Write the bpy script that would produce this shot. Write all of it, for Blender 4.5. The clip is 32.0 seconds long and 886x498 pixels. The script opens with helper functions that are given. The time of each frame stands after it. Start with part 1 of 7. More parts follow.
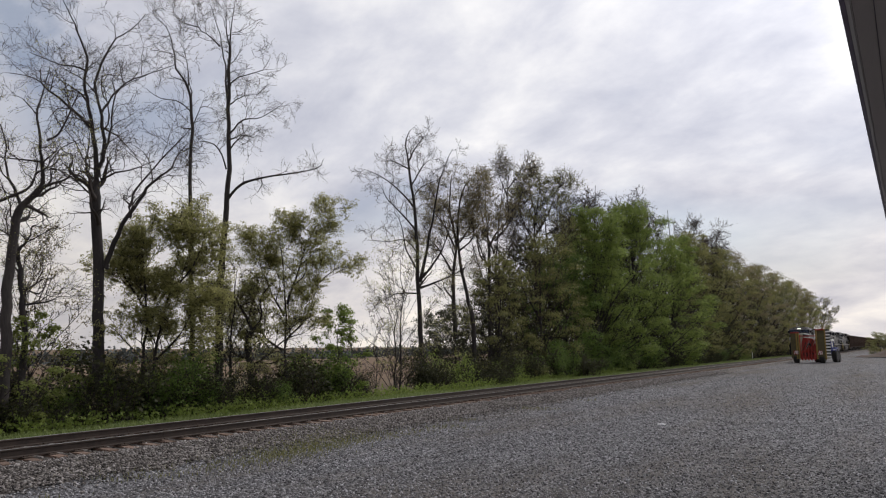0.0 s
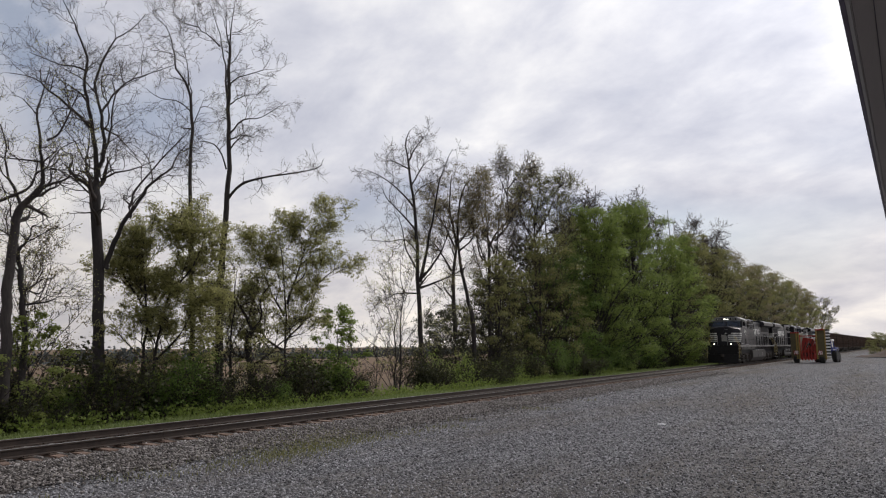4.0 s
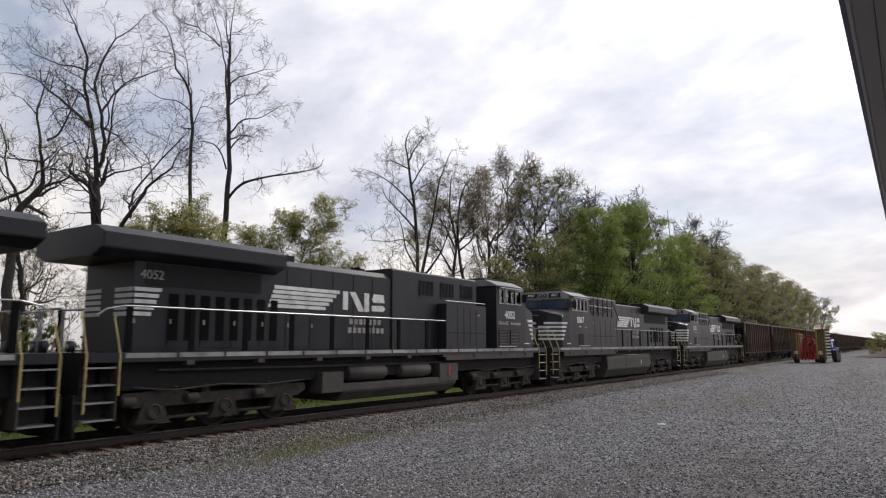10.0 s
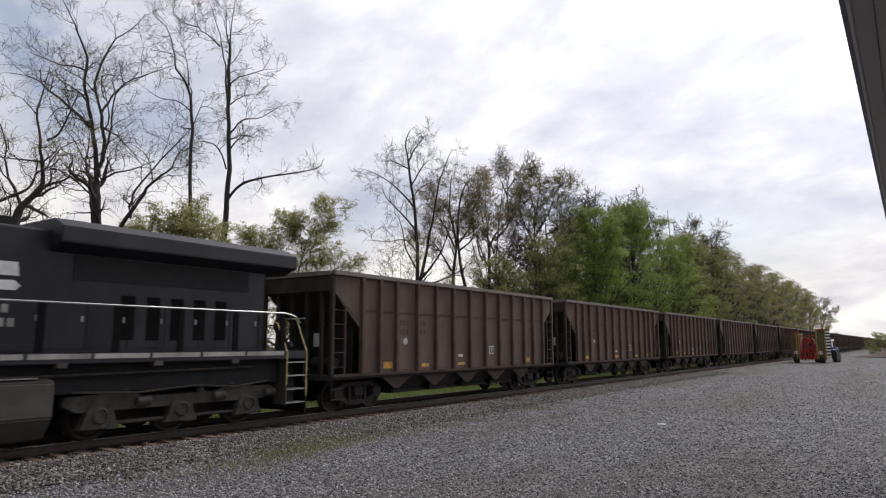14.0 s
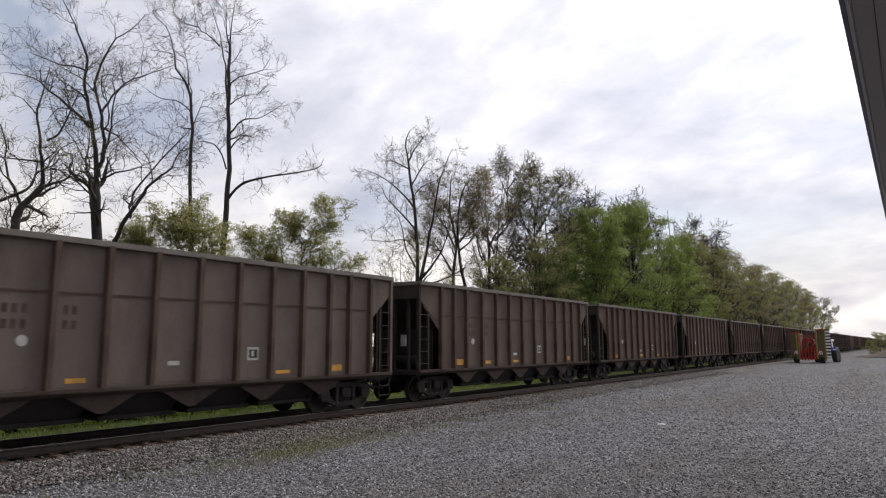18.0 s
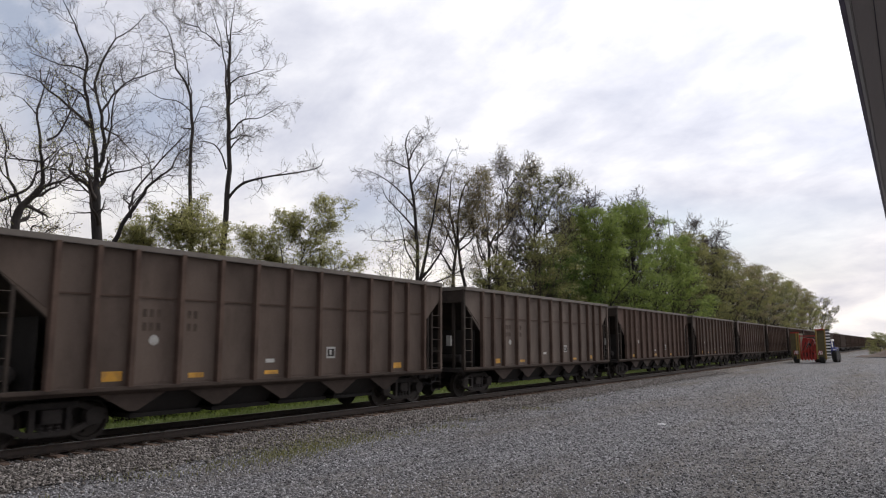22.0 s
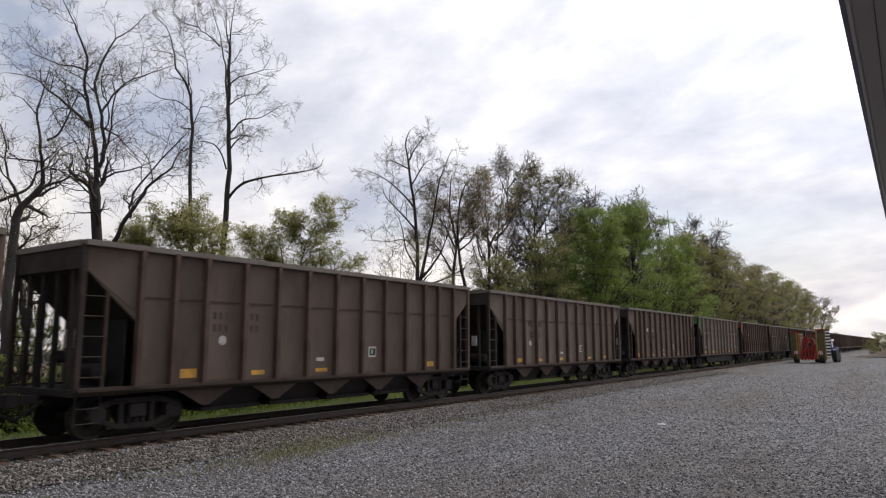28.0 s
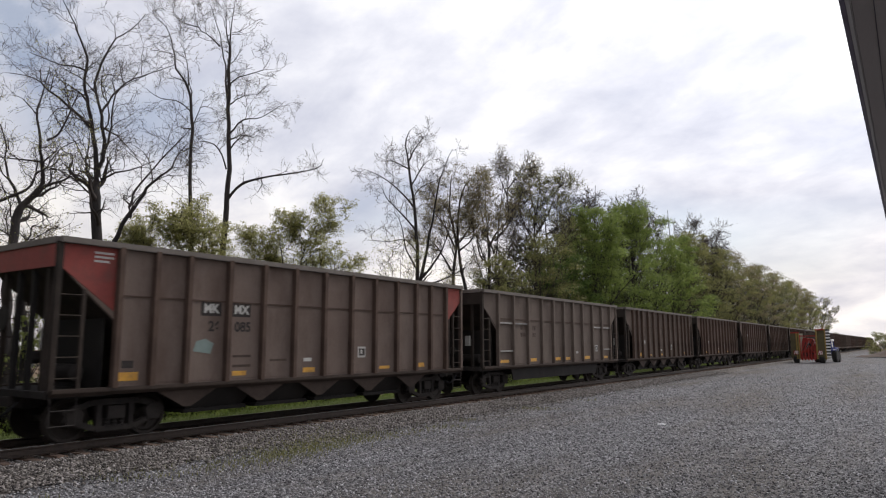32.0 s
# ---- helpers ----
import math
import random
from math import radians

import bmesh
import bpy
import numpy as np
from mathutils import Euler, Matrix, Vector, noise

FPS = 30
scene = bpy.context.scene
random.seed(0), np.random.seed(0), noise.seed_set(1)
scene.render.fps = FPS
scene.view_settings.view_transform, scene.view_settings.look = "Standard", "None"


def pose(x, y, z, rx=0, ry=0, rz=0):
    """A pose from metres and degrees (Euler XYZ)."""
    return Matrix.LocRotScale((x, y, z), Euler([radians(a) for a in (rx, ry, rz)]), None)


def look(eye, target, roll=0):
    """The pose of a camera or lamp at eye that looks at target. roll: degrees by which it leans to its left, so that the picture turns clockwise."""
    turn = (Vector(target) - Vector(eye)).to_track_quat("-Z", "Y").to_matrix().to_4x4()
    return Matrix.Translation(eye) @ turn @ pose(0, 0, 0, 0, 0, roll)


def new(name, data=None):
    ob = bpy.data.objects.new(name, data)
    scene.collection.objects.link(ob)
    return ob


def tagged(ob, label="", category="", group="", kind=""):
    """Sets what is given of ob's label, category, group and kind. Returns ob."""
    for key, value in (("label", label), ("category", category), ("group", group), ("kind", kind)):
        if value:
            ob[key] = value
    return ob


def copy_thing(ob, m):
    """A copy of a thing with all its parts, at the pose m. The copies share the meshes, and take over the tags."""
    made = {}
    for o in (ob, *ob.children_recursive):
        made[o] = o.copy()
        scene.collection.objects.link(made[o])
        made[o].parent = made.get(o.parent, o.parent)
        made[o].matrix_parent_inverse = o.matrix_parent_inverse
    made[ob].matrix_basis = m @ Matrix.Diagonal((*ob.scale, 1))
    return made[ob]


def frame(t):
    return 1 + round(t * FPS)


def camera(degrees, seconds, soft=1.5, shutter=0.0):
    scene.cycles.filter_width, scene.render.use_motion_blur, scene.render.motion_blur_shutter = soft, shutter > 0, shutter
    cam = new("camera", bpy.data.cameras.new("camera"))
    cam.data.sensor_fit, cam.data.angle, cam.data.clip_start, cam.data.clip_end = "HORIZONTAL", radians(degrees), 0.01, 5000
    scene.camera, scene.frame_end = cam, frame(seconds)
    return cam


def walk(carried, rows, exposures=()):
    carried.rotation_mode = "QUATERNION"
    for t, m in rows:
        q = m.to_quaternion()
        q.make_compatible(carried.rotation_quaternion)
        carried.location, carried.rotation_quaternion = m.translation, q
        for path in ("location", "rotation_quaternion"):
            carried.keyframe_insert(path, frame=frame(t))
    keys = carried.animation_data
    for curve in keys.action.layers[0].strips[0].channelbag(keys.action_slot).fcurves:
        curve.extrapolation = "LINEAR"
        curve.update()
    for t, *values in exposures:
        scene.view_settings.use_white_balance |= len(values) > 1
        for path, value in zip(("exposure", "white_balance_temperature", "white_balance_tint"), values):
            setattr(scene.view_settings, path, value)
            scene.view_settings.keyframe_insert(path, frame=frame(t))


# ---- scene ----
# The camera stands still under the eave of a shed and looks along and across the railway.
cam = camera(66.6, 32.0, soft=1.15, shutter=0.12)
EYE = (0.0, 0.0, 2.55)
CAM_POSE = pose(EYE[0], EYE[1], EYE[2], 90 + 7.96, 0.0, 34.6)
walk(cam, [(0.0, CAM_POSE), (32.0, CAM_POSE)], exposures=((0.0, 0.0), (7.4, 0.0), (9.4, 0.28), (32.0, 0.28)))

TRACK_X = -15.45      # middle of the track; it runs along y
RAIL_Z = 0.5          # top of the rails over the lot

# ---- sky and sun ----
SUN_EL, SUN_AZ = radians(42), radians(14)   # azimuth from +y, clockwise


def make_sky():
    w = bpy.data.worlds.new("sky")
    w.use_nodes = True
    scene.world = w
    nt = w.node_tree
    nt.nodes.clear()
    N, L = nt.nodes.new, nt.links.new
    out = N("ShaderNodeOutputWorld")
    bg = N("ShaderNodeBackground")
    sky = N("ShaderNodeTexSky")
    sky.sky_type = "NISHITA"
    sky.sun_disc = False
    sky.sun_elevation, sky.sun_rotation = SUN_EL, SUN_AZ
    sky.dust_density = 2.0
    tc = N("ShaderNodeTexCoord")
    sep = N("ShaderNodeSeparateXYZ")
    L(tc.outputs["Generated"], sep.inputs[0])

    def math_node(op, a, b=None):
        m = N("ShaderNodeMath")
        m.operation = op
        for i, v in enumerate((a, b)):
            if v is None:
                continue
            if isinstance(v, (int, float)):
                m.inputs[i].default_value = v
            else:
                L(v, m.inputs[i])
        return m.outputs[0]
    zz = math_node("ADD", math_node("MAXIMUM", sep.outputs[2], 0.0), 0.42)
    comb = N("ShaderNodeCombineXYZ")
    L(math_node("DIVIDE", sep.outputs[0], zz), comb.inputs[0])
    L(math_node("DIVIDE", sep.outputs[1], zz), comb.inputs[1])

    def noise_node(scale, detail, rough, off):
        mp = N("ShaderNodeMapping")
        mp.inputs["Location"].default_value = off
        mp.inputs["Rotation"].default_value = (0, 0, 0.6)
        mp.inputs["Scale"].default_value = (1.0, 1.35, 1.0)
        L(comb.outputs[0], mp.inputs[0])
        n = N("ShaderNodeTexNoise")
        n.inputs["Scale"].default_value = scale
        n.inputs["Detail"].default_value = detail
        n.inputs["Roughness"].default_value = rough
        n.inputs["Distortion"].default_value = 0.15
        L(mp.outputs[0], n.inputs["Vector"])
        return n.outputs["Fac"]
    big = noise_node(1.25, 3, 0.45, (3.7, 1.2, 0))
    veil = noise_node(4.6, 6, 0.56, (8.1, 4.4, 0))
    # how bright the cloud deck is, thick to thin
    ramp = N("ShaderNodeValToRGB")
    ramp.color_ramp.elements[0].position, ramp.color_ramp.elements[0].color = 0.37, (0.545, 0.565, 0.68, 1)
    ramp.color_ramp.elements[1].position, ramp.color_ramp.elements[1].color = 0.65, (1.15, 1.13, 1.12, 1)
    e = ramp.color_ramp.elements.new(0.50)
    e.color = (0.79, 0.797, 0.875, 1)
    L(math_node("ADD", math_node("MULTIPLY", big, 0.54), math_node("MULTIPLY", veil, 0.46)), ramp.inputs[0])
    # thin cloud glows round the hidden sun
    sun_dir = N("ShaderNodeVectorMath")
    sun_dir.operation = "DOT_PRODUCT"
    L(tc.outputs["Generated"], sun_dir.inputs[0])
    sun_dir.inputs[1].default_value = (math.sin(SUN_AZ) * math.cos(SUN_EL), math.cos(SUN_AZ) * math.cos(SUN_EL), math.sin(SUN_EL))
    glow = math_node("POWER", math_node("MAXIMUM", sun_dir.outputs["Value"], 0.0), 12.0)
    toward = N("ShaderNodeMapRange")
    toward.interpolation_type = "SMOOTHSTEP"
    toward.inputs["From Min"].default_value, toward.inputs["From Max"].default_value = -0.45, 0.75
    toward.inputs["To Min"].default_value, toward.inputs["To Max"].default_value = 0.42, 0.91
    L(sun_dir.outputs["Value"], toward.inputs["Value"])
    gain = math_node("ADD", math_node("MULTIPLY", glow, 0.7), toward.outputs[0])
    lit = N("ShaderNodeVectorMath")
    lit.operation = "SCALE"
    L(ramp.outputs[0], lit.inputs[0])
    L(gain, lit.inputs["Scale"])
    # air low over the horizon warms the cloud a little
    low_air = N("ShaderNodeMapRange")
    low_air.interpolation_type = "SMOOTHSTEP"
    low_air.inputs["From Min"].default_value, low_air.inputs["From Max"].default_value = 0.0, 0.30
    L(sep.outputs[2], low_air.inputs["Value"])
    warm = N("ShaderNodeMix")
    warm.data_type = "RGBA"
    warm.inputs["A"].default_value, warm.inputs["B"].default_value = (1.05, 0.985, 0.90, 1), (1, 1, 1, 1)
    L(low_air.outputs[0], warm.inputs["Factor"])
    cloud = N("ShaderNodeVectorMath")
    cloud.operation = "MULTIPLY"
    L(lit.outputs[0], cloud.inputs[0])
    L(warm.outputs["Result"], cloud.inputs[1])
    blue = N("ShaderNodeVectorMath")
    blue.operation = "SCALE"
    L(sky.outputs[0], blue.inputs[0])
    blue.inputs["Scale"].default_value = 0.10
    cover = N("ShaderNodeValToRGB")
    cover.color_ramp.elements[0].position, cover.color_ramp.elements[0].color = 0.30, (0.45, 0.45, 0.45, 1)
    cover.color_ramp.elements[1].position, cover.color_ramp.elements[1].color = 0.45, (1, 1, 1, 1)
    L(big, cover.inputs[0])
    mix = N("ShaderNodeMix")
    mix.data_type = "RGBA"
    # the cloud breaks up to blue in the west
    gap_dir = N("ShaderNodeVectorMath")
    gap_dir.operation = "DOT_PRODUCT"
    L(tc.outputs["Generated"], gap_dir.inputs[0])
    gap_dir.inputs[1].default_value = (-0.861, 0.322, 0.394)
    gap = N("ShaderNodeMapRange")
    gap.interpolation_type = "SMOOTHSTEP"
    gap.inputs["From Min"].default_value, gap.inputs["From Max"].default_value = 0.9962, 1.0005
    gap.inputs["To Min"].default_value, gap.inputs["To Max"].default_value = 1.0, 0.45
    L(math_node("ADD", gap_dir.outputs["Value"], math_node("MULTIPLY", math_node("SUBTRACT", veil, 0.5), -0.02)), gap.inputs["Value"])
    L(math_node("MULTIPLY", cover.outputs[0], gap.outputs[0]), mix.inputs["Factor"])
    L(blue.outputs[0], mix.inputs["A"])
    L(cloud.outputs[0], mix.inputs["B"])
    L(mix.outputs["Result"], bg.inputs["Color"])
    bg.inputs["Strength"].default_value = 1.0
    L(bg.outputs[0], out.inputs[0])


make_sky()
sun = new("sun", bpy.data.lights.new("sun", "SUN"))
sun.data.energy, sun.data.angle, sun.data.color = 1.5, radians(12), (1.0, 0.95, 0.88)
sun.matrix_world = look((math.sin(SUN_AZ) * math.cos(SUN_EL) * 50, math.cos(SUN_AZ) * math.cos(SUN_EL) * 50, math.sin(SUN_EL) * 50), (0, 0, 0))


# ---- materials ----
def surf(name, c1, c2, scale=4.0, rough=0.7, metal=0.0, bump=0.3, fine=60.0, depth=0.01, vary=0.12, stain=None, stain_scale=0.8, stain_amount=0.5,
         spec=0.5, stretch=(1, 1, 1), world=False):
    """Two colours mixed by coarse and fine noise, stains of a third colour, relief from the fine noise."""
    m = bpy.data.materials.new(name)
    m.use_nodes = True
    nt = m.node_tree
    N, L = nt.nodes.new, nt.links.new
    b = nt.nodes["Principled BSDF"]
    b.inputs["Metallic"].default_value = metal
    b.inputs["Specular IOR Level"].default_value = spec
    if world:
        src = N("ShaderNodeNewGeometry").outputs["Position"]
    else:
        src = N("ShaderNodeTexCoord").outputs["Object"]
    mp = N("ShaderNodeMapping")
    mp.inputs["Scale"].default_value = stretch
    L(src, mp.inputs[0])

    def nz(s, detail=4, ro=0.6):
        n = N("ShaderNodeTexNoise")
        n.inputs["Scale"].default_value = s
        n.inputs["Detail"].default_value = detail
        n.inputs["Roughness"].default_value = ro
        L(mp.outputs[0], n.inputs["Vector"])
        return n.outputs["Fac"]
    coarse, grain = nz(scale), nz(fine, 3, 0.7)
    add = N("ShaderNodeMath")
    add.operation = "MULTIPLY_ADD"
    L(grain, add.inputs[0])
    add.inputs[1].default_value = 0.45
    L(coarse, add.inputs[2])
    rng = N("ShaderNodeMapRange")
    rng.inputs["From Min"].default_value, rng.inputs["From Max"].default_value = 0.5, 0.95
    L(add.outputs[0], rng.inputs["Value"])
    mix = N("ShaderNodeMix")
    mix.data_type = "RGBA"
    L(rng.outputs[0], mix.inputs["Factor"])
    mix.inputs["A"].default_value, mix.inputs["B"].default_value = (*c1, 1), (*c2, 1)
    col = mix.outputs["Result"]
    if stain:
        sr = N("ShaderNodeMapRange")
        sr.inputs["From Min"].default_value, sr.inputs["From Max"].default_value = 0.48, 0.68
        sr.inputs["To Max"].default_value = stain_amount
        L(nz(stain_scale, 6, 0.65), sr.inputs["Value"])
        mix2 = N("ShaderNodeMix")
        mix2.data_type = "RGBA"
        L(sr.outputs[0], mix2.inputs["Factor"])
        L(col, mix2.inputs["A"])
        mix2.inputs["B"].default_value = (*stain, 1)
        col = mix2.outputs["Result"]
    if vary:
        oi = N("ShaderNodeObjectInfo")
        vr = N("ShaderNodeMapRange")
        vr.inputs["To Min"].default_value, vr.inputs["To Max"].default_value = 1 - vary, 1 + vary
        L(oi.outputs["Random"], vr.inputs["Value"])
        hs = N("ShaderNodeHueSaturation")
        L(vr.outputs[0], hs.inputs["Value"])
        L(col, hs.inputs["Color"])
        col = hs.outputs[0]
    L(col, b.inputs["Base Color"])
    rr = N("ShaderNodeMapRange")
    rr.inputs["To Min"].default_value, rr.inputs["To Max"].default_value = max(0.02, rough - 0.12), min(1, rough + 0.12)
    L(coarse, rr.inputs["Value"])
    L(rr.outputs[0], b.inputs["Roughness"])
    if bump:
        bp = N("ShaderNodeBump")
        bp.inputs["Strength"].default_value, bp.inputs["Distance"].default_value = bump, depth
        L(grain, bp.inputs["Height"])
        L(bp.outputs[0], b.inputs["Normal"])
    return m


def leaf_mat(name, c1, c2, through_light=0.45):
    """Leaves differ one by one and let light through."""
    m = bpy.data.materials.new(name)
    m.use_nodes = True
    nt = m.node_tree
    N, L = nt.nodes.new, nt.links.new
    b, out = nt.nodes["Principled BSDF"], nt.nodes["Material Output"]
    g = N("ShaderNodeNewGeometry")
    mix = N("ShaderNodeMix")
    mix.data_type = "RGBA"
    L(g.outputs["Random Per Island"], mix.inputs["Factor"])
    mix.inputs["A"].default_value, mix.inputs["B"].default_value = (*c1, 1), (*c2, 1)
    L(mix.outputs["Result"], b.inputs["Base Color"])
    b.inputs["Roughness"].default_value = 0.6
    b.inputs["Specular IOR Level"].default_value = 0.25
    t = N("ShaderNodeBsdfTranslucent")
    L(mix.outputs["Result"], t.inputs["Color"])
    ms = N("ShaderNodeMixShader")
    ms.inputs[0].default_value = through_light
    L(b.outputs[0], ms.inputs[1])
    L(t.outputs[0], ms.inputs[2])
    L(ms.outputs[0], out.inputs[0])
    return m


def glow_mat(name, colour, strength):
    m = bpy.data.materials.new(name)
    m.use_nodes = True
    b = m.node_tree.nodes["Principled BSDF"]
    b.inputs["Base Color"].default_value = (*colour, 1)
    b.inputs["Emission Color"].default_value = (*colour, 1)
    b.inputs["Emission Strength"].default_value = strength
    return m


def glass_mat(name, tint, rough=0.05):
    """Dark window glass, seen from outside against a dark inside."""
    m = bpy.data.materials.new(name)
    m.use_nodes = True
    b = m.node_tree.nodes["Principled BSDF"]
    b.inputs["Base Color"].default_value = (*tint, 1)
    b.inputs["Roughness"].default_value = rough
    b.inputs["Transmission Weight"].default_value = 0.6
    b.inputs["IOR"].default_value = 1.45
    return m


# ---- mesh helpers ----
class Geo:
    """Collects faces of simple solids, then links them as one mesh."""

    def __init__(self):
        self.v, self.f = [], []

    def add(self, vs, fs):
        n = len(self.v)
        self.v += [tuple(p) for p in vs]
        self.f += [tuple(i + n for i in q) for q in fs]
        return self

    def box(self, x0, x1, y0, y1, z0, z1):
        return self.hexa([(x0, y0, z0), (x1, y0, z0), (x1, y1, z0), (x0, y1, z0), (x0, y0, z1), (x1, y0, z1), (x1, y1, z1), (x0, y1, z1)])

    def hexa(self, c):
        return self.add(c, [(3, 2, 1, 0), (4, 5, 6, 7), (0, 1, 5, 4), (1, 2, 6, 5), (2, 3, 7, 6), (3, 0, 4, 7)])

    def bar(self, a, b, r=0.02, n=6):
        """A round bar from a to b."""
        a, b = Vector(a), Vector(b)
        d = (b - a)
        q = d.to_track_quat("Z", "Y")
        ring = [q @ Vector((r * math.cos(2 * math.pi * k / n), r * math.sin(2 * math.pi * k / n), 0)) for k in range(n)]
        vs = [a + p for p in ring] + [b + p for p in ring]
        fs = [(k, (k + 1) % n, n + (k + 1) % n, n + k) for k in range(n)] + [tuple(range(n))[::-1], tuple(range(n, 2 * n))]
        return self.add(vs, fs)

    def beam(self, a, b, w, h):
        """A square bar from a to b, w across (level) and h deep."""
        a, b = Vector(a), Vector(b)
        d = (b - a).normalized()
        side = d.cross(Vector((0, 0, 1)))
        side = side.normalized() if side.length > 1e-4 else Vector((1, 0, 0))
        upv = side.cross(d)
        s, u = side * w / 2, upv * h / 2
        return self.hexa([a - s - u, a + s - u, b + s - u, b - s - u, a - s + u, a + s + u, b + s + u, b - s + u])

    def path(self, pts, r=0.02, n=6):
        for a, b in zip(pts, pts[1:]):
            self.bar(a, b, r, n)
        return self

    def prism(self, profile, y0, y1, axis="y"):
        """A profile of (across, up) pairs drawn along an axis; counter-clockwise."""
        n = len(profile)
        if axis == "y":
            vs = [(p, y0, q) for p, q in profile] + [(p, y1, q) for p, q in profile]
        elif axis == "x":
            vs = [(y0, p, q) for p, q in profile] + [(y1, p, q) for p, q in profile]
        else:
            vs = [(p, q, y0) for p, q in profile] + [(p, q, y1) for p, q in profile]
        fs = [(k, (k + 1) % n, n + (k + 1) % n, n + k) for k in range(n)] + [tuple(range(n))[::-1], tuple(range(n, 2 * n))]
        return self.add(vs, fs)

    def lathe(self, prof, axis="x", centre=(0, 0, 0), n=24):
        """Rings (radius, along) round an axis."""
        vs, fs = [], []
        for r, s in prof:
            for k in range(n):
                a = 2 * math.pi * k / n
                c, d = r * math.cos(a), r * math.sin(a)
                p = (s, c, d) if axis == "x" else (c, s, d) if axis == "y" else (c, d, s)
                vs.append((p[0] + centre[0], p[1] + centre[1], p[2] + centre[2]))
        for j in range(len(prof) - 1):
            for k in range(n):
                fs.append((j * n + k, j * n + (k + 1) % n, (j + 1) * n + (k + 1) % n, (j + 1) * n + k))
        fs.append(tuple(range(n))[::-1])
        fs.append(tuple(range((len(prof) - 1) * n, len(prof) * n)))
        return self.add(vs, fs)

    def mesh(self, name, material, smooth=False, bevel=0.0):
        me = bpy.data.meshes.new(name)
        me.from_pydata(self.v, [], self.f)
        bm = bmesh.new()
        bm.from_mesh(me)
        bmesh.ops.recalc_face_normals(bm, faces=bm.faces)
        if bevel:
            sharp = [e for e in bm.edges if len(e.link_faces) == 2 and e.calc_face_angle(0) > 0.5]
            bmesh.ops.bevel(bm, geom=sharp, offset=bevel, segments=2, affect="EDGES", clamp_overlap=True)
        bm.to_mesh(me)
        bm.free()
        if smooth:
            me.polygons.foreach_set("use_smooth", [True] * len(me.polygons))
            me.set_sharp_from_angle(angle=0.7)
        me.materials.append(material)
        return me


def part(name, geo, material, parent, label="", smooth=False, bevel=0.0):
    me = geo if isinstance(geo, bpy.types.Mesh) else geo.mesh(name, material, smooth, bevel)
    ob = new(name, me)
    ob.parent = parent
    if label:
        tagged(ob, label)
    return ob


def thing(name, m, label, category, group="", kind=""):
    ob = new(name)
    ob.empty_display_size = 0.2
    ob.matrix_world = m
    return tagged(ob, label, category, group, kind)


def raw_mesh(name, verts, faces, material):
    """A mesh straight from arrays of points and faces of one size."""
    verts, faces = np.asarray(verts, dtype=np.float32), np.asarray(faces, dtype=np.int32)
    me = bpy.data.meshes.new(name)
    me.vertices.add(len(verts))
    me.vertices.foreach_set("co", verts.ravel())
    k = faces.shape[1]
    me.loops.add(faces.size)
    me.loops.foreach_set("vertex_index", faces.ravel())
    me.polygons.add(len(faces))
    me.polygons.foreach_set("loop_start", np.arange(0, faces.size, k, dtype=np.int32))
    me.update(calc_edges=True)
    me.materials.append(material)
    return me


# ---- ground ----
def lot_z(y):
    """The lot rises to the foot of the ballast farther off."""
    u = np.clip((y - 8.0) / 60.0, 0, 1)
    return 0.10 * u * u * (3 - 2 * u)


def ground_height(x, y):
    lot = lot_z(y) + 0.02 * np.sin(x * 0.7 + y * 0.23) * np.cos(y * 0.31 - x * 0.4)
    bed = np.interp(x, [-2500, -600, -300, -160, -100, -60, -30, -23, -20.0, -18.0, -17.2, -13.9],
                    [-20.0, -13.0, -7.0, -2.4, -1.4, -0.9, -0.75, -0.3, -0.05, 0.08, 0.24, 0.24])
    foot = np.clip((-12.5 - x) / 1.4, 0, 1) ** 1.25
    return np.where(x > -13.9, lot + foot * (0.24 - lot), bed)


def sheet(name, xs, ys, lift, material):
    X, Y = np.meshgrid(np.asarray(xs, float), np.asarray(ys, float))
    Z = ground_height(X, Y) + np.asarray(lift)
    nx, ny = len(xs), len(ys)
    idx = np.arange(nx * ny).reshape(ny, nx)
    faces = np.stack([idx[:-1, :-1].ravel(), idx[:-1, 1:].ravel(), idx[1:, 1:].ravel(), idx[1:, :-1].ravel()], 1)
    me = raw_mesh(name, np.stack([X.ravel(), Y.ravel(), Z.ravel()], 1), faces, material)
    me.polygons.foreach_set("use_smooth", [True] * len(me.polygons))
    return new(name, me)


def steps(a, b, first, grow):
    out, s = [a], first
    while out[-1] < b:
        out.append(min(b, out[-1] + s))
        s *= grow
    return out


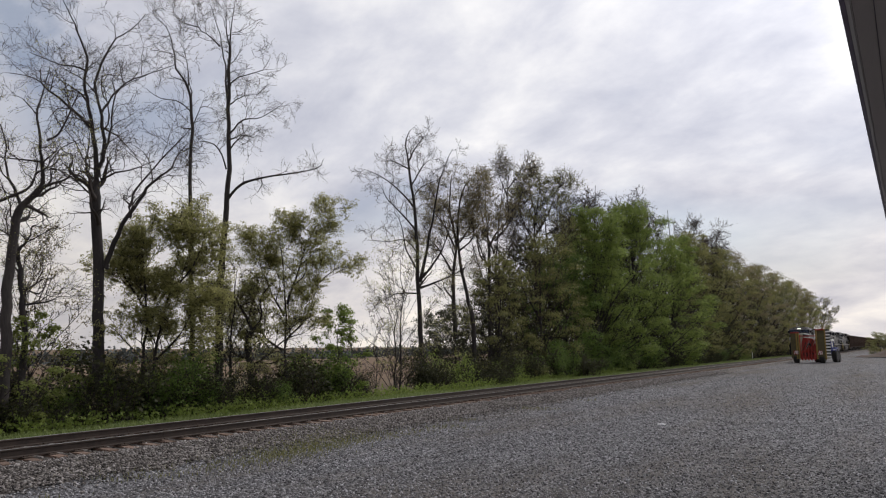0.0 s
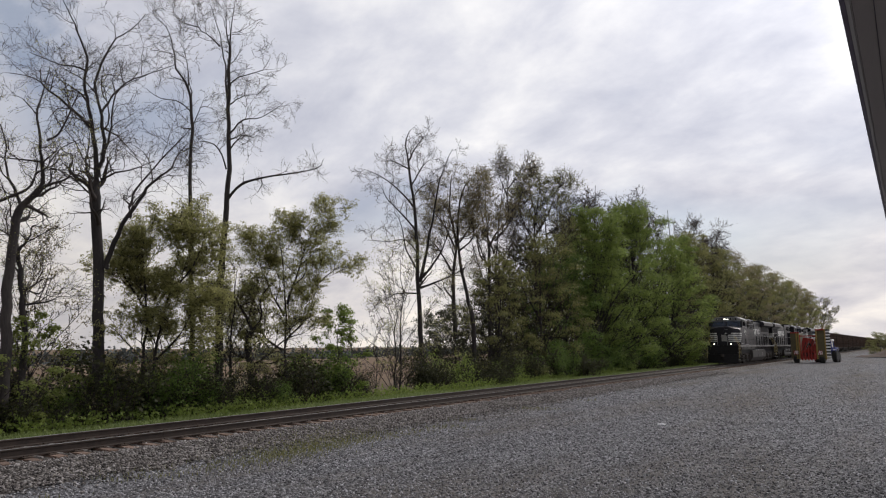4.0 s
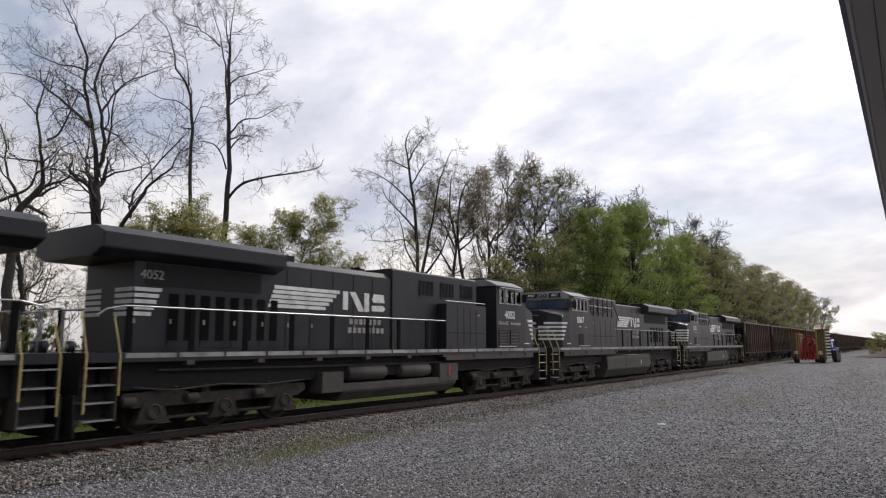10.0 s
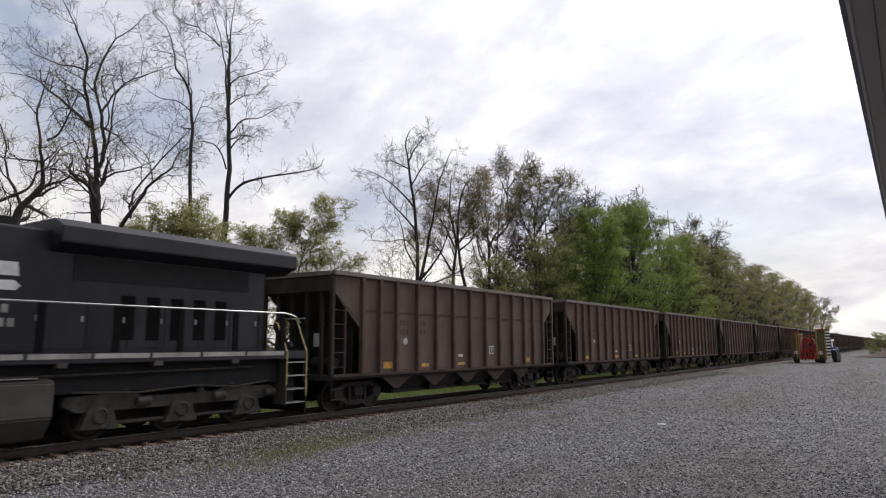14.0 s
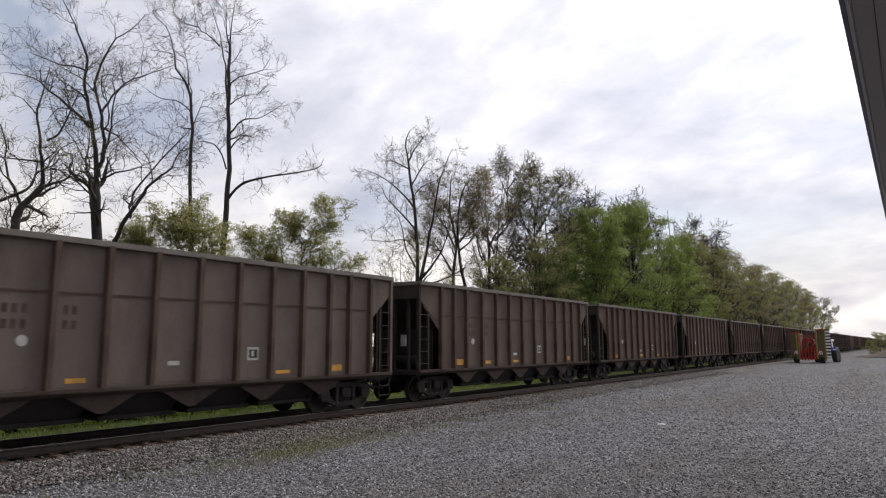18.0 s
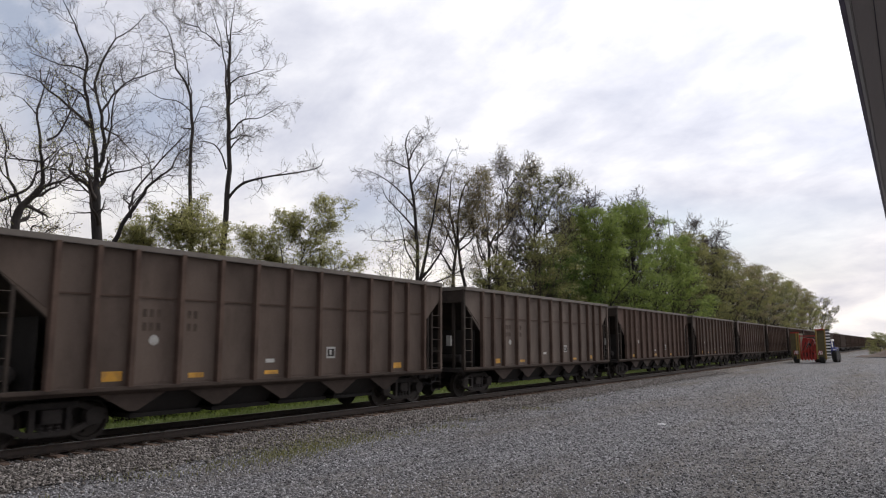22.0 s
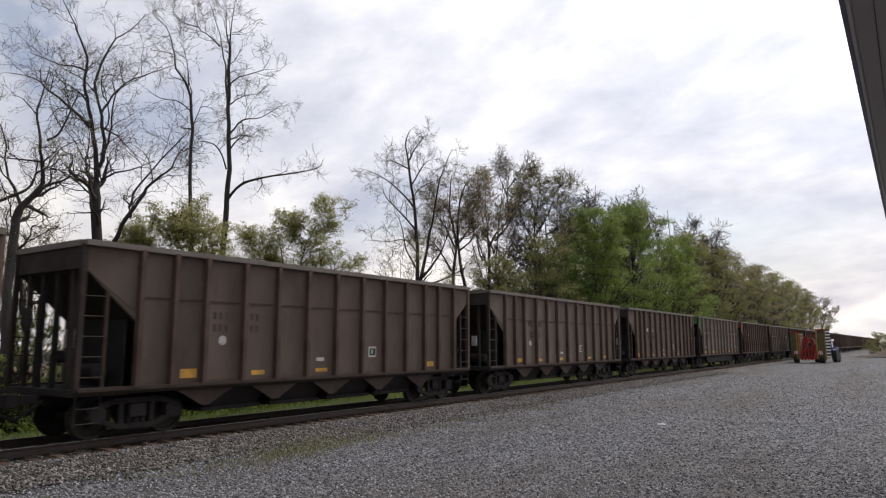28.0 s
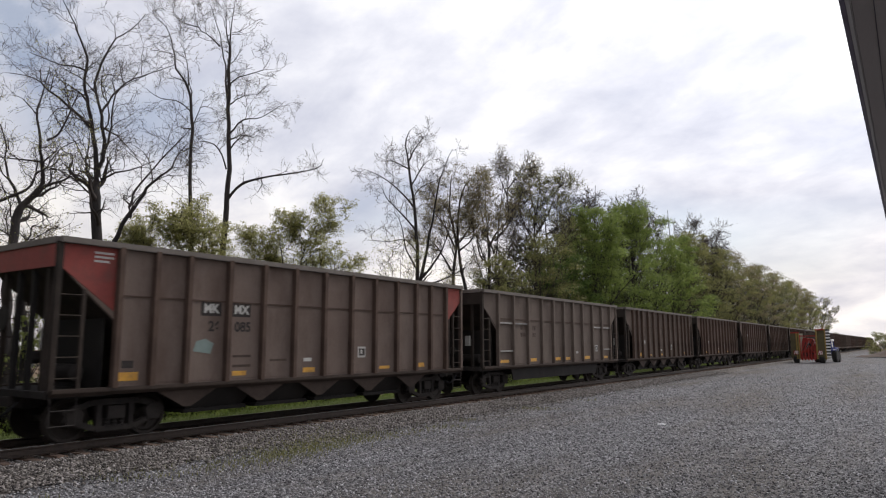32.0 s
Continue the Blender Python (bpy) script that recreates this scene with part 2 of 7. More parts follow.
def pebbles(name, dark, mid, light, scale, depth, dirt, dirt_amount):
    """Ground of loose stones: each stone has its own tone and stands up from its joints; patches of dirt between."""
    m = bpy.data.materials.new(name)
    m.use_nodes = True
    nt = m.node_tree
    N, L = nt.nodes.new, nt.links.new
    b = nt.nodes["Principled BSDF"]
    src = N("ShaderNodeNewGeometry").outputs["Position"]
    v = N("ShaderNodeTexVoronoi")
    v.inputs["Scale"].default_value = scale
    L(src, v.inputs["Vector"])
    sep = N("ShaderNodeSeparateColor")
    L(v.outputs["Color"], sep.inputs[0])
    ramp = N("ShaderNodeValToRGB")
    els = ramp.color_ramp.elements
    els[0].position, els[0].color = 0.05, (*dark, 1)
    els[1].position, els[1].color = 0.97, (*light, 1)
    els.new(0.6).color = (*mid, 1)
    L(sep.outputs[0], ramp.inputs[0])
    n = N("ShaderNodeTexNoise")
    n.inputs["Scale"].default_value, n.inputs["Detail"].default_value, n.inputs["Roughness"].default_value = 0.22, 7, 0.6
    # dirt lies in long streaks, the way wheels have gone
    mp = N("ShaderNodeMapping")
    mp.inputs["Scale"].default_value = (1.5, 0.28, 1.0)
    mp.inputs["Rotation"].default_value = (0, 0, 0.12)
    L(src, mp.inputs[0])
    L(mp.outputs[0], n.inputs["Vector"])
    mr = N("ShaderNodeMapRange")
    mr.inputs["From Min"].default_value, mr.inputs["From Max"].default_value, mr.inputs["To Max"].default_value = 0.46, 0.66, dirt_amount
    L(n.outputs["Fac"], mr.inputs["Value"])
    mix = N("ShaderNodeMix")
    mix.data_type = "RGBA"
    L(mr.outputs[0], mix.inputs["Factor"])
    L(ramp.outputs[0], mix.inputs["A"])
    mix.inputs["B"].default_value = (*dirt, 1)
    # heaped and swept patches, a metre or so across
    n2 = N("ShaderNodeTexNoise")
    n2.inputs["Scale"].default_value, n2.inputs["Detail"].default_value, n2.inputs["Roughness"].default_value = 0.9, 9, 0.78
    L(src, n2.inputs["Vector"])
    r2 = N("ShaderNodeMapRange")
    r2.inputs["From Min"].default_value, r2.inputs["From Max"].default_value = 0.3, 0.7
    r2.inputs["To Min"].default_value, r2.inputs["To Max"].default_value = 0.55, 1.5
    L(n2.outputs["Fac"], r2.inputs["Value"])
    hs = N("ShaderNodeHueSaturation")
    L(r2.outputs[0], hs.inputs["Value"])
    L(mix.outputs["Result"], hs.inputs["Color"])
    L(hs.outputs[0], b.inputs["Base Color"])
    b.inputs["Roughness"].default_value = 0.92
    b.inputs["Specular IOR Level"].default_value = 0.3
    bp = N("ShaderNodeBump")
    bp.invert = True
    bp.inputs["Strength"].default_value, bp.inputs["Distance"].default_value = 0.9, depth
    L(v.outputs["Distance"], bp.inputs["Height"])
    L(bp.outputs[0], b.inputs["Normal"])
    return m


M_FIELD = surf("field soil", (0.098, 0.054, 0.024), (0.150, 0.089, 0.040), 0.05, 0.95, bump=0.4, fine=3.0, depth=0.05, stain=(0.085, 0.095, 0.035), stain_scale=0.02, stain_amount=0.6, world=True, vary=0)
M_GRAVEL = pebbles("lot gravel", (0.038, 0.037, 0.040), (0.110, 0.108, 0.114), (0.33, 0.325, 0.335), 26.0, 0.03, (0.105, 0.090, 0.076), 0.85)
M_BALLAST = pebbles("ballast", (0.029, 0.025, 0.023), (0.122, 0.107, 0.097), (0.31, 0.285, 0.265), 13.0, 0.06, (0.06, 0.05, 0.042), 0.5)
M_VERGE = surf("verge soil", (0.055, 0.070, 0.026), (0.11, 0.135, 0.05), 1.0, 0.95, bump=0.6, fine=14.0, depth=0.05, stain=(0.10, 0.08, 0.05), stain_scale=0.5, stain_amount=0.4, world=True, vary=0)
M_RAIL = surf("rusty rail", (0.035, 0.026, 0.022), (0.07, 0.05, 0.04), 6.0, 0.6, 0.3, bump=0.2, fine=40, depth=0.003, vary=0)
M_RAILTOP = surf("worn rail head", (0.20, 0.19, 0.18), (0.32, 0.31, 0.30), 8.0, 0.42, 1.0, bump=0.1, fine=60, depth=0.001, stretch=(6, 0.3, 1), vary=0)
M_TIE = surf("old tie wood", (0.10, 0.06, 0.045), (0.22, 0.15, 0.11), 3.0, 0.9, bump=0.6, fine=35, depth=0.01, stretch=(0.4, 3, 1), vary=0.3)
M_IRON = surf("brown iron", (0.06, 0.045, 0.035), (0.12, 0.085, 0.065), 8, 0.7, 0.4, vary=0.2)

xs_far = [-2500, -1200, -600, -300, -160, -100, -60, -40, -30, -26, -23, -21.5, -20, -19, -18, -17.2, -15.5, -13.9, -13.2, -12.9, -12.6, -12.2] + list(np.arange(-11, 14, 2.0)) + [20, 40, 80, 160, 400, 1000, 2500]
ys_far = [-400, -150, -60] + list(np.arange(-30, 90, 3.0)) + [100, 120, 150, 200, 260, 350, 500, 800, 1300, 2000, 3000]
ground = tagged(sheet("ground", xs_far, ys_far, -0.05, M_FIELD), "brown spring field with a rough grassy edge", "ground", kind="structure")
lot = tagged(sheet("gravel_lot", list(np.arange(-13.2, 12.1, 0.6)), list(np.arange(-14, 240, 1.2)), 0.0, M_GRAVEL),
             "wide lot of loose grey crushed stone beside the track", "gravel lot", kind="structure")
bed_xs = [-18.2, -17.9, -17.2, -16.5, -15.4, -14.4, -13.9, -13.6, -13.4, -13.2, -13.0, -12.8, -12.6, -12.4, -12.2]
bed_ys = list(np.arange(-25, 60, 0.35)) + steps(60, 1200, 3, 1.08)
ragged = np.array([[0.0, 0.02, 0.03, 0.03, 0.03, 0.03, 0.03, 0.03] + [0.03 - 0.055 * max(0.0, (x + 13.35) / 0.9 + 0.55 * noise.noise(Vector((x * 1.6, y * 0.9, 3.0))) + 0.4 * noise.noise(Vector((x * 5, y * 4.0, 7.0)))) for x in bed_xs[8:]] for y in bed_ys])
bed = tagged(sheet("ballast_bed", bed_xs, bed_ys, ragged, M_BALLAST),
             "grey brown crushed stone bed under the track", "track bed", kind="structure")
verge = tagged(sheet("grass_verge", [-26, -24, -22.5, -21, -20, -19, -18.1], list(np.arange(-20, 90, 1.5)) + steps(90, 500, 4, 1.1), 0.02, M_VERGE),
               "narrow strip of spring grass between the track and the trees", "grass verge", kind="structure")


# ---- track ----
def build_track():
    prof_base = [(-0.07, -0.172), (0.07, -0.172), (0.07, -0.16), (0.012, -0.14), (0.009, -0.05), (0.034, -0.035), (0.036, -0.004),
                 (-0.036, -0.004), (-0.034, -0.035), (-0.009, -0.05), (-0.012, -0.14), (-0.07, -0.16)]
    prof_top = [(-0.030, -0.0045), (0.030, -0.0045), (0.028, 0.0), (-0.028, 0.0)]
    track = thing("railway_track", pose(TRACK_X, 0, RAIL_Z), "single railway track with rusty rails on wooden ties", "railway track", kind="structure")
    ys = list(np.arange(-26, 60, 11.9)) + [80, 120, 200, 350, 600, 1200]
    for side in (-1, 1):
        g, h = Geo(), Geo()
        for a, b in zip(ys, ys[1:]):
            g.prism([(side * 0.7525 + p, q) for p, q in prof_base], a, b - 0.006)
            h.prism([(side * 0.7525 + p, q) for p, q in prof_top], a, b - 0.006)
        rail = part("rail", g, M_RAIL, track, "rusty brown steel rail")
        part("rail_head", h, M_RAILTOP, rail, "polished running surface")
    r = random.Random(4)
    ties = []
    for v in range(5):
        g = Geo()
        g.box(-1.3, 1.3, -0.11, 0.11, -0.37, -0.19)
        ties.append(g.mesh("tie", M_TIE, bevel=0.012))
    gp = Geo()
    for side in (-1, 1):
        c = side * 0.7525
        gp.box(c - 0.17, c + 0.17, -0.09, 0.09, -0.19, -0.174)
        for s in (-1, 1):
            for u in (-0.045, 0.045):
                gp.box(c + s * 0.085 - 0.014, c + s * 0.085 + 0.014, u - 0.012, u + 0.012, -0.175, -0.15)
    plate = gp.mesh("tie_plate", M_IRON)
    y = -25.8
    k = 0
    far = Geo()
    while y < 260:
        if k < 290:
            ob = part("tie", ties[k % 5], None, track)
            ob.location, ob.rotation_euler = (r.uniform(-0.07, 0.07), y, r.uniform(-0.012, 0.006)), (0, r.uniform(-0.006, 0.006), r.uniform(-0.02, 0.02))
            if k < 150:
                part("tie_plate", plate, None, track).location = (0, y, 0)
        else:
            far.box(-1.3, 1.3, y - 0.11, y + 0.11, -0.37, -0.19)
        y += 0.5 + r.uniform(-0.03, 0.03)
        k += 1
    tagged(part("distant_ties", far, M_TIE, track), kind="stuff")
    return track


build_track()


# ---- trees ----
M_BARK = surf("grey brown bark", (0.020, 0.017, 0.018), (0.056, 0.047, 0.044), 3.0, 0.95, bump=0.8, fine=24, depth=0.02, stretch=(1, 1, 0.25), vary=0.2)
M_TWIG = surf("twig bark", (0.030, 0.024, 0.023), (0.066, 0.053, 0.048), 3.0, 0.95, bump=0.0, fine=10, vary=0.2)
M_LEAF_BRIGHT = leaf_mat("bright spring leaves", (0.17, 0.21, 0.055), (0.29, 0.32, 0.10), 0.6)
M_LEAF_DEEP = leaf_mat("full green leaves", (0.092, 0.150, 0.034), (0.175, 0.245, 0.064), 0.52)
M_LEAF_OLIVE = leaf_mat("young olive leaves", (0.265, 0.262, 0.10), (0.42, 0.405, 0.18), 0.68)
M_LEAF_GREEN = leaf_mat("fresh wood leaves", (0.145, 0.20, 0.045), (0.26, 0.32, 0.088), 0.6)
M_LEAF_WOOD = leaf_mat("dull olive wood leaves", (0.17, 0.172, 0.062), (0.275, 0.27, 0.105), 0.62)
M_LEAF_BROWN = leaf_mat("reddish brown buds", (0.175, 0.145, 0.080), (0.27, 0.235, 0.13), 0.6)
# dark leaf colour that carries the shade deep in the brush and wood
M_LEAF_BRUSH = leaf_mat("brush leaves darkened for shade", (0.034, 0.037, 0.019), (0.078, 0.080, 0.038), 0.35)
M_GRASS_DRY = leaf_mat("thin yellowing grass", (0.15, 0.155, 0.055), (0.27, 0.26, 0.11), 0.35)
M_GRASS = leaf_mat("grass blades", (0.15, 0.20, 0.065), (0.29, 0.34, 0.13), 0.4)


def tubes(limbs, levels, min_r=0.0):
    """Arrays of points and quads of the limbs at those levels."""
    V, F, n0 = [], [], 0
    for level, row in limbs:
        if level not in levels:
            continue
        k = 8 if level == 0 else 6 if level == 1 else 4 if level == 2 else 3
        ca = [(math.cos(2 * math.pi * j / k), math.sin(2 * math.pi * j / k)) for j in range(k)]
        a = (row[-1][0] - row[0][0]).normalized()
        s = a.orthogonal().normalized()
        t = a.cross(s)
        for p, rad in row:
            rad = max(rad, min_r)
            for c, d in ca:
                V.append((p.x + rad * (s.x * c + t.x * d), p.y + rad * (s.y * c + t.y * d), p.z + rad * (s.z * c + t.z * d)))
        for i in range(len(row) - 1):
            for j in range(k):
                j2 = (j + 1) % k
                F.append((n0 + i * k + j, n0 + i * k + j2, n0 + (i + 1) * k + j2, n0 + (i + 1) * k + j))
        n0 += len(row) * k
    return V, F


def leaf_cards(rng, centres, per, spread, size, droop=0.3):
    """Small folded leaves scattered round each centre: two triangles on a shared rib."""
    c = np.repeat(np.asarray(centres, float), per, axis=0)
    n = len(c)
    c = c + rng.normal(0, spread, (n, 3))
    d = rng.normal(0, 1, (n, 3))
    d[:, 2] -= droop
    d /= np.linalg.norm(d, axis=1)[:, None] + 1e-9
    w = np.cross(d, rng.normal(0, 1, (n, 3)))
    w /= np.linalg.norm(w, axis=1)[:, None] + 1e-9
    nrm = np.cross(d, w)
    s = size * rng.uniform(0.6, 1.4, (n, 1))
    a, b = c, c + d * s
    m = c + d * s * 0.45
    l, q = m + w * s * 0.36 + nrm * s * 0.10, m - w * s * 0.36 + nrm * s * 0.10
    V = np.stack([a, l, b, q], 1).reshape(-1, 3)
    i = np.arange(n) * 4
    F = np.concatenate([np.stack([i, i + 2, i + 1], 1), np.stack([i, i + 3, i + 2], 1)])
    return V, F


def leaf_puffs(rng, centres, radii, per, size):
    """Leaves on the outside of small rounded clumps, most of them on top and facing out."""
    c = np.repeat(np.asarray(centres, float), per, axis=0)
    rad = np.repeat(np.asarray(radii, float), per)[:, None]
    n = len(c)
    d = rng.normal(0, 1, (n, 3))
    d[:, 2] = np.where(rng.random(n) < 0.72, np.abs(d[:, 2]), d[:, 2])
    d /= np.linalg.norm(d, axis=1)[:, None] + 1e-9
    c = c + d * rad * (0.35 + 0.75 * rng.random((n, 1)) ** 0.6) * np.array([1.0, 1.0, 0.62])
    nrm = d * 0.8 + np.array([0, 0, 0.55]) + rng.normal(0, 0.38, (n, 3))
    nrm /= np.linalg.norm(nrm, axis=1)[:, None] + 1e-9
    t = np.cross(nrm, rng.normal(0, 1, (n, 3)))
    t[:, 2] -= 0.15
    t /= np.linalg.norm(t, axis=1)[:, None] + 1e-9
    w = np.cross(nrm, t)
    s = size * rng.uniform(0.6, 1.4, (n, 1))
    m = c + t * s * 0.45
    l, q = m + w * s * 0.36 + nrm * s * 0.08, m - w * s * 0.36 + nrm * s * 0.08
    V = np.stack([c, l, c + t * s, q], 1).reshape(-1, 3)
    i = np.arange(n) * 4
    F = np.concatenate([np.stack([i, i + 2, i + 1], 1), np.stack([i, i + 3, i + 2], 1)])
    return V, F


# ---- the train ----
M_LOCO = surf("black engine paint", (0.0135, 0.0128, 0.0175), (0.0215, 0.0205, 0.0270), 0.7, 0.42, bump=0.08, fine=9, depth=0.004, stain=(0.040, 0.036, 0.033), stain_scale=0.9, stain_amount=0.4, vary=0.10, spec=0.28, stretch=(1, 1, 0.5))
M_LOCO_DULL = surf("dusty engine paint", (0.032, 0.028, 0.025), (0.058, 0.050, 0.044), 1.4, 0.75, bump=0.2, fine=22, depth=0.004, stain=(0.085, 0.075, 0.065), stain_scale=1.6, stain_amount=0.5, vary=0.12)
M_UNDER = surf("grimy running gear", (0.022, 0.020, 0.019), (0.060, 0.050, 0.044), 3.0, 0.85, bump=0.5, fine=40, depth=0.006, stain=(0.09, 0.075, 0.06), stain_scale=2.5, stain_amount=0.45, vary=0.15, spec=0.25)
M_GEAR = surf("coal-grimed running gear", (0.020, 0.018, 0.018), (0.044, 0.038, 0.035), 3.0, 0.9, bump=0.5, fine=40, depth=0.006, stain=(0.055, 0.046, 0.038), stain_scale=2.5, stain_amount=0.4, vary=0.15, spec=0.2)
# lighter than the engine black: the sky's sheen is put into this grey
M_ROOF = surf("roof paint with sky sheen", (0.17, 0.17, 0.172), (0.25, 0.25, 0.252), 1.2, 0.5, bump=0.1, fine=20, depth=0.003, stain=(0.05, 0.048, 0.046), stain_scale=1.5, vary=0.1)
M_WHEEL = surf("brown wheel steel", (0.024, 0.020, 0.018), (0.050, 0.041, 0.035), 5.0, 0.7, 0.5, bump=0.3, fine=50, depth=0.003, vary=0.1)
M_TREAD = surf("bright wheel tread", (0.30, 0.29, 0.28), (0.45, 0.44, 0.43), 5.0, 0.35, 1.0, bump=0.1, vary=0)
M_WHITE = surf("weathered white paint", (0.56, 0.56, 0.54), (0.74, 0.74, 0.71), 2.0, 0.6, bump=0.1, fine=20, depth=0.002, stain=(0.25, 0.24, 0.22), stain_scale=3.0, stain_amount=0.5, vary=0.06)
M_STRIPE = surf("dirty sill stripe", (0.20, 0.19, 0.18), (0.36, 0.35, 0.33), 2.0, 0.6, bump=0.1, stain=(0.08, 0.075, 0.07), stain_scale=1.2, stain_amount=0.7, vary=0.15)
M_YELLOW = surf("worn yellow rail paint", (0.34, 0.26, 0.085), (0.48, 0.39, 0.16), 5.0, 0.6, bump=0.1, stain=(0.15, 0.11, 0.05), stain_scale=4, vary=0.1)
M_RAILBAR = surf("bare handrail", (0.24, 0.24, 0.24), (0.40, 0.40, 0.40), 4.0, 0.35, 0.6, bump=0.05, vary=0.1)
M_GRILLE = surf("dark grille", (0.010, 0.010, 0.011), (0.019, 0.018, 0.019), 4.0, 0.7, spec=0.2, bump=0.1, vary=0.1)
M_VENT = surf("black vent screen", (0.003, 0.003, 0.0035), (0.006, 0.006, 0.006), 4.0, 0.9, spec=0.1, bump=0.1, vary=0.1)
M_SLAT = surf("rusty radiator slat", (0.10, 0.075, 0.06), (0.20, 0.16, 0.13), 4.0, 0.6, 0.2, bump=0.1, vary=0.1)
# the blue in this tint stands for reflected sky
M_GLASS = glass_mat("cab glass", (0.045, 0.075, 0.14))
M_LENS = glass_mat("lamp lens", (0.7, 0.7, 0.7), 0.15)
M_LAMP = glow_mat("lit headlight", (1.0, 0.90, 0.76), 5.0)
M_RED = surf("red paint", (0.25, 0.025, 0.02), (0.38, 0.05, 0.035), 3.0, 0.55, bump=0.1, vary=0.1)

TRAIN = []     # every vehicle with its place along the train


def lettering(text, size, material, depth=0.003, bold=0.0):
    """A mesh of letters, centred, lying in its own x-y plane."""
    cu = bpy.data.curves.new("lettering", "FONT")
    cu.body, cu.size, cu.extrude, cu.offset = text, size, depth, bold
    cu.align_x, cu.align_y = "CENTER", "CENTER"
    ob = new("lettering", cu)
    me = bpy.data.meshes.new_from_object(ob.evaluated_get(bpy.context.evaluated_depsgraph_get()))
    bpy.data.objects.remove(ob)
    bpy.data.curves.remove(cu)
    me.materials.clear()
    me.materials.append(material)
    return me


def on_side(ob, s, x, y, z):
    """Turns a part that was drawn flat to face out of the side s."""
    ob.matrix_local = pose(s * x, y, z, 90, 0, 90 * s)
    return ob


def wheelset_mesh(radius, gauge_x=0.755):
    g = Geo()
    for s in (-1, 1):
        g.lathe([(0.10, s * 0.60), (0.16, s * 0.62), (0.17, s * 0.66), (radius - 0.09, s * 0.68), (radius + 0.028, s * 0.665), (radius + 0.026, s * 0.70),
                 (radius, s * 0.715), (radius - 0.004, s * 0.80), (radius - 0.07, s * 0.80), (radius - 0.10, s * 0.75), (0.19, s * 0.74), (0.14, s * 0.81), (0.10, s * 0.82)], "x", n=28)
    g.bar((-0.98, 0, 0), (0.98, 0, 0), 0.085, 10)
    # a few lightening marks so that the turning shows
    for s in (-1, 1):
        for k in range(4):
            a = k * math.pi / 2
            g.bar((s * 0.765, 0.26 * math.cos(a), 0.26 * math.sin(a)), (s * 0.78, 0.26 * math.cos(a), 0.26 * math.sin(a)), 0.035, 6)
    return g.mesh("wheelset", M_WHEEL, smooth=True)


WHEEL_CAR = wheelset_mesh(0.457)
WHEEL_LOCO = wheelset_mesh(0.533)


def car_truck_meshes():
    """Side frame, bolster, spring nest and bearing of a two-axle truck."""
    g = Geo()
    for pts, w, h in (([(-1.12, 0.60), (-0.55, 0.80), (0.55, 0.80), (1.12, 0.60)], 0.12, 0.13), ([(-1.12, 0.52), (-0.42, 0.24), (0.42, 0.24), (1.12, 0.52)], 0.13, 0.12)):
        for (a, b), (c, d) in zip(pts, pts[1:]):
            g.beam((0, a, b), (0, c, d), w, h)
    for c in (-0.36, 0.36):
        g.box(-0.07, 0.07, c - 0.06, c + 0.06, 0.26, 0.80)
    for c in (-0.89, 0.89):
        g.prism([(c - 0.20, 0.60), (c - 0.16, 0.36), (c + 0.16, 0.36), (c + 0.20, 0.60), (c + 0.10, 0.72), (c - 0.10, 0.72)], -0.09, 0.09, "x")
    frame_me = g.mesh("side_frame", M_GEAR, bevel=0.012)
    b = Geo()
    b.box(-1.12, 1.12, -0.2, 0.2, 0.44, 0.72).box(-0.3, 0.3, -0.26, 0.26, 0.66, 0.82)
    bolster = b.mesh("bolster", M_GEAR, bevel=0.015)
    s = Geo()
    for y in (-0.17, 0.0, 0.17):
        s.lathe([(0.07, 0.26), (0.075, 0.30), (0.06, 0.33), (0.075, 0.36), (0.06, 0.39), (0.075, 0.42), (0.07, 0.45)], "z", (0, y, 0), 8)
    spring = s.mesh("spring_nest", M_GEAR)
    c = Geo().lathe([(0.13, -0.10), (0.14, 0.03), (0.10, 0.06), (0.10, 0.075), (0.04, 0.08)], "x", n=14).mesh("bearing", M_GEAR, smooth=True)
    return frame_me, bolster, spring, c


CAR_TRUCK = car_truck_meshes()


def wheelset(truck, me, y, radius):
    """A wheelset whose own space sits at its axle, so that it only turns there."""
    w = part("wheelset", me, None, truck, "steel wheels on one axle")
    w.matrix_parent_inverse = Matrix.Translation((0, y, radius))
    return w


def car_truck(parent, y):
    side_me, bolster, spring, bearing = CAR_TRUCK
    t = part("truck", bolster, None, parent, "two-axle cast steel truck")
    t.location = (0, y, 0)
    for s in (-1, 1):
        f = part("side_frame", side_me, None, t)
        f.location = (s * 1.0, 0, 0)
        n = part("spring_nest", spring, None, t)
        n.location = (s * 1.0, 0, 0)
        for a in (-0.89, 0.89):
            c = part("bearing", bearing, None, t)
            c.matrix_local = pose(s * 1.0, a, 0.457, 0, 0, 0 if s > 0 else 180)
    for a in (-0.89, 0.89):
        wheelset(t, WHEEL_CAR, a, 0.457)
    return t


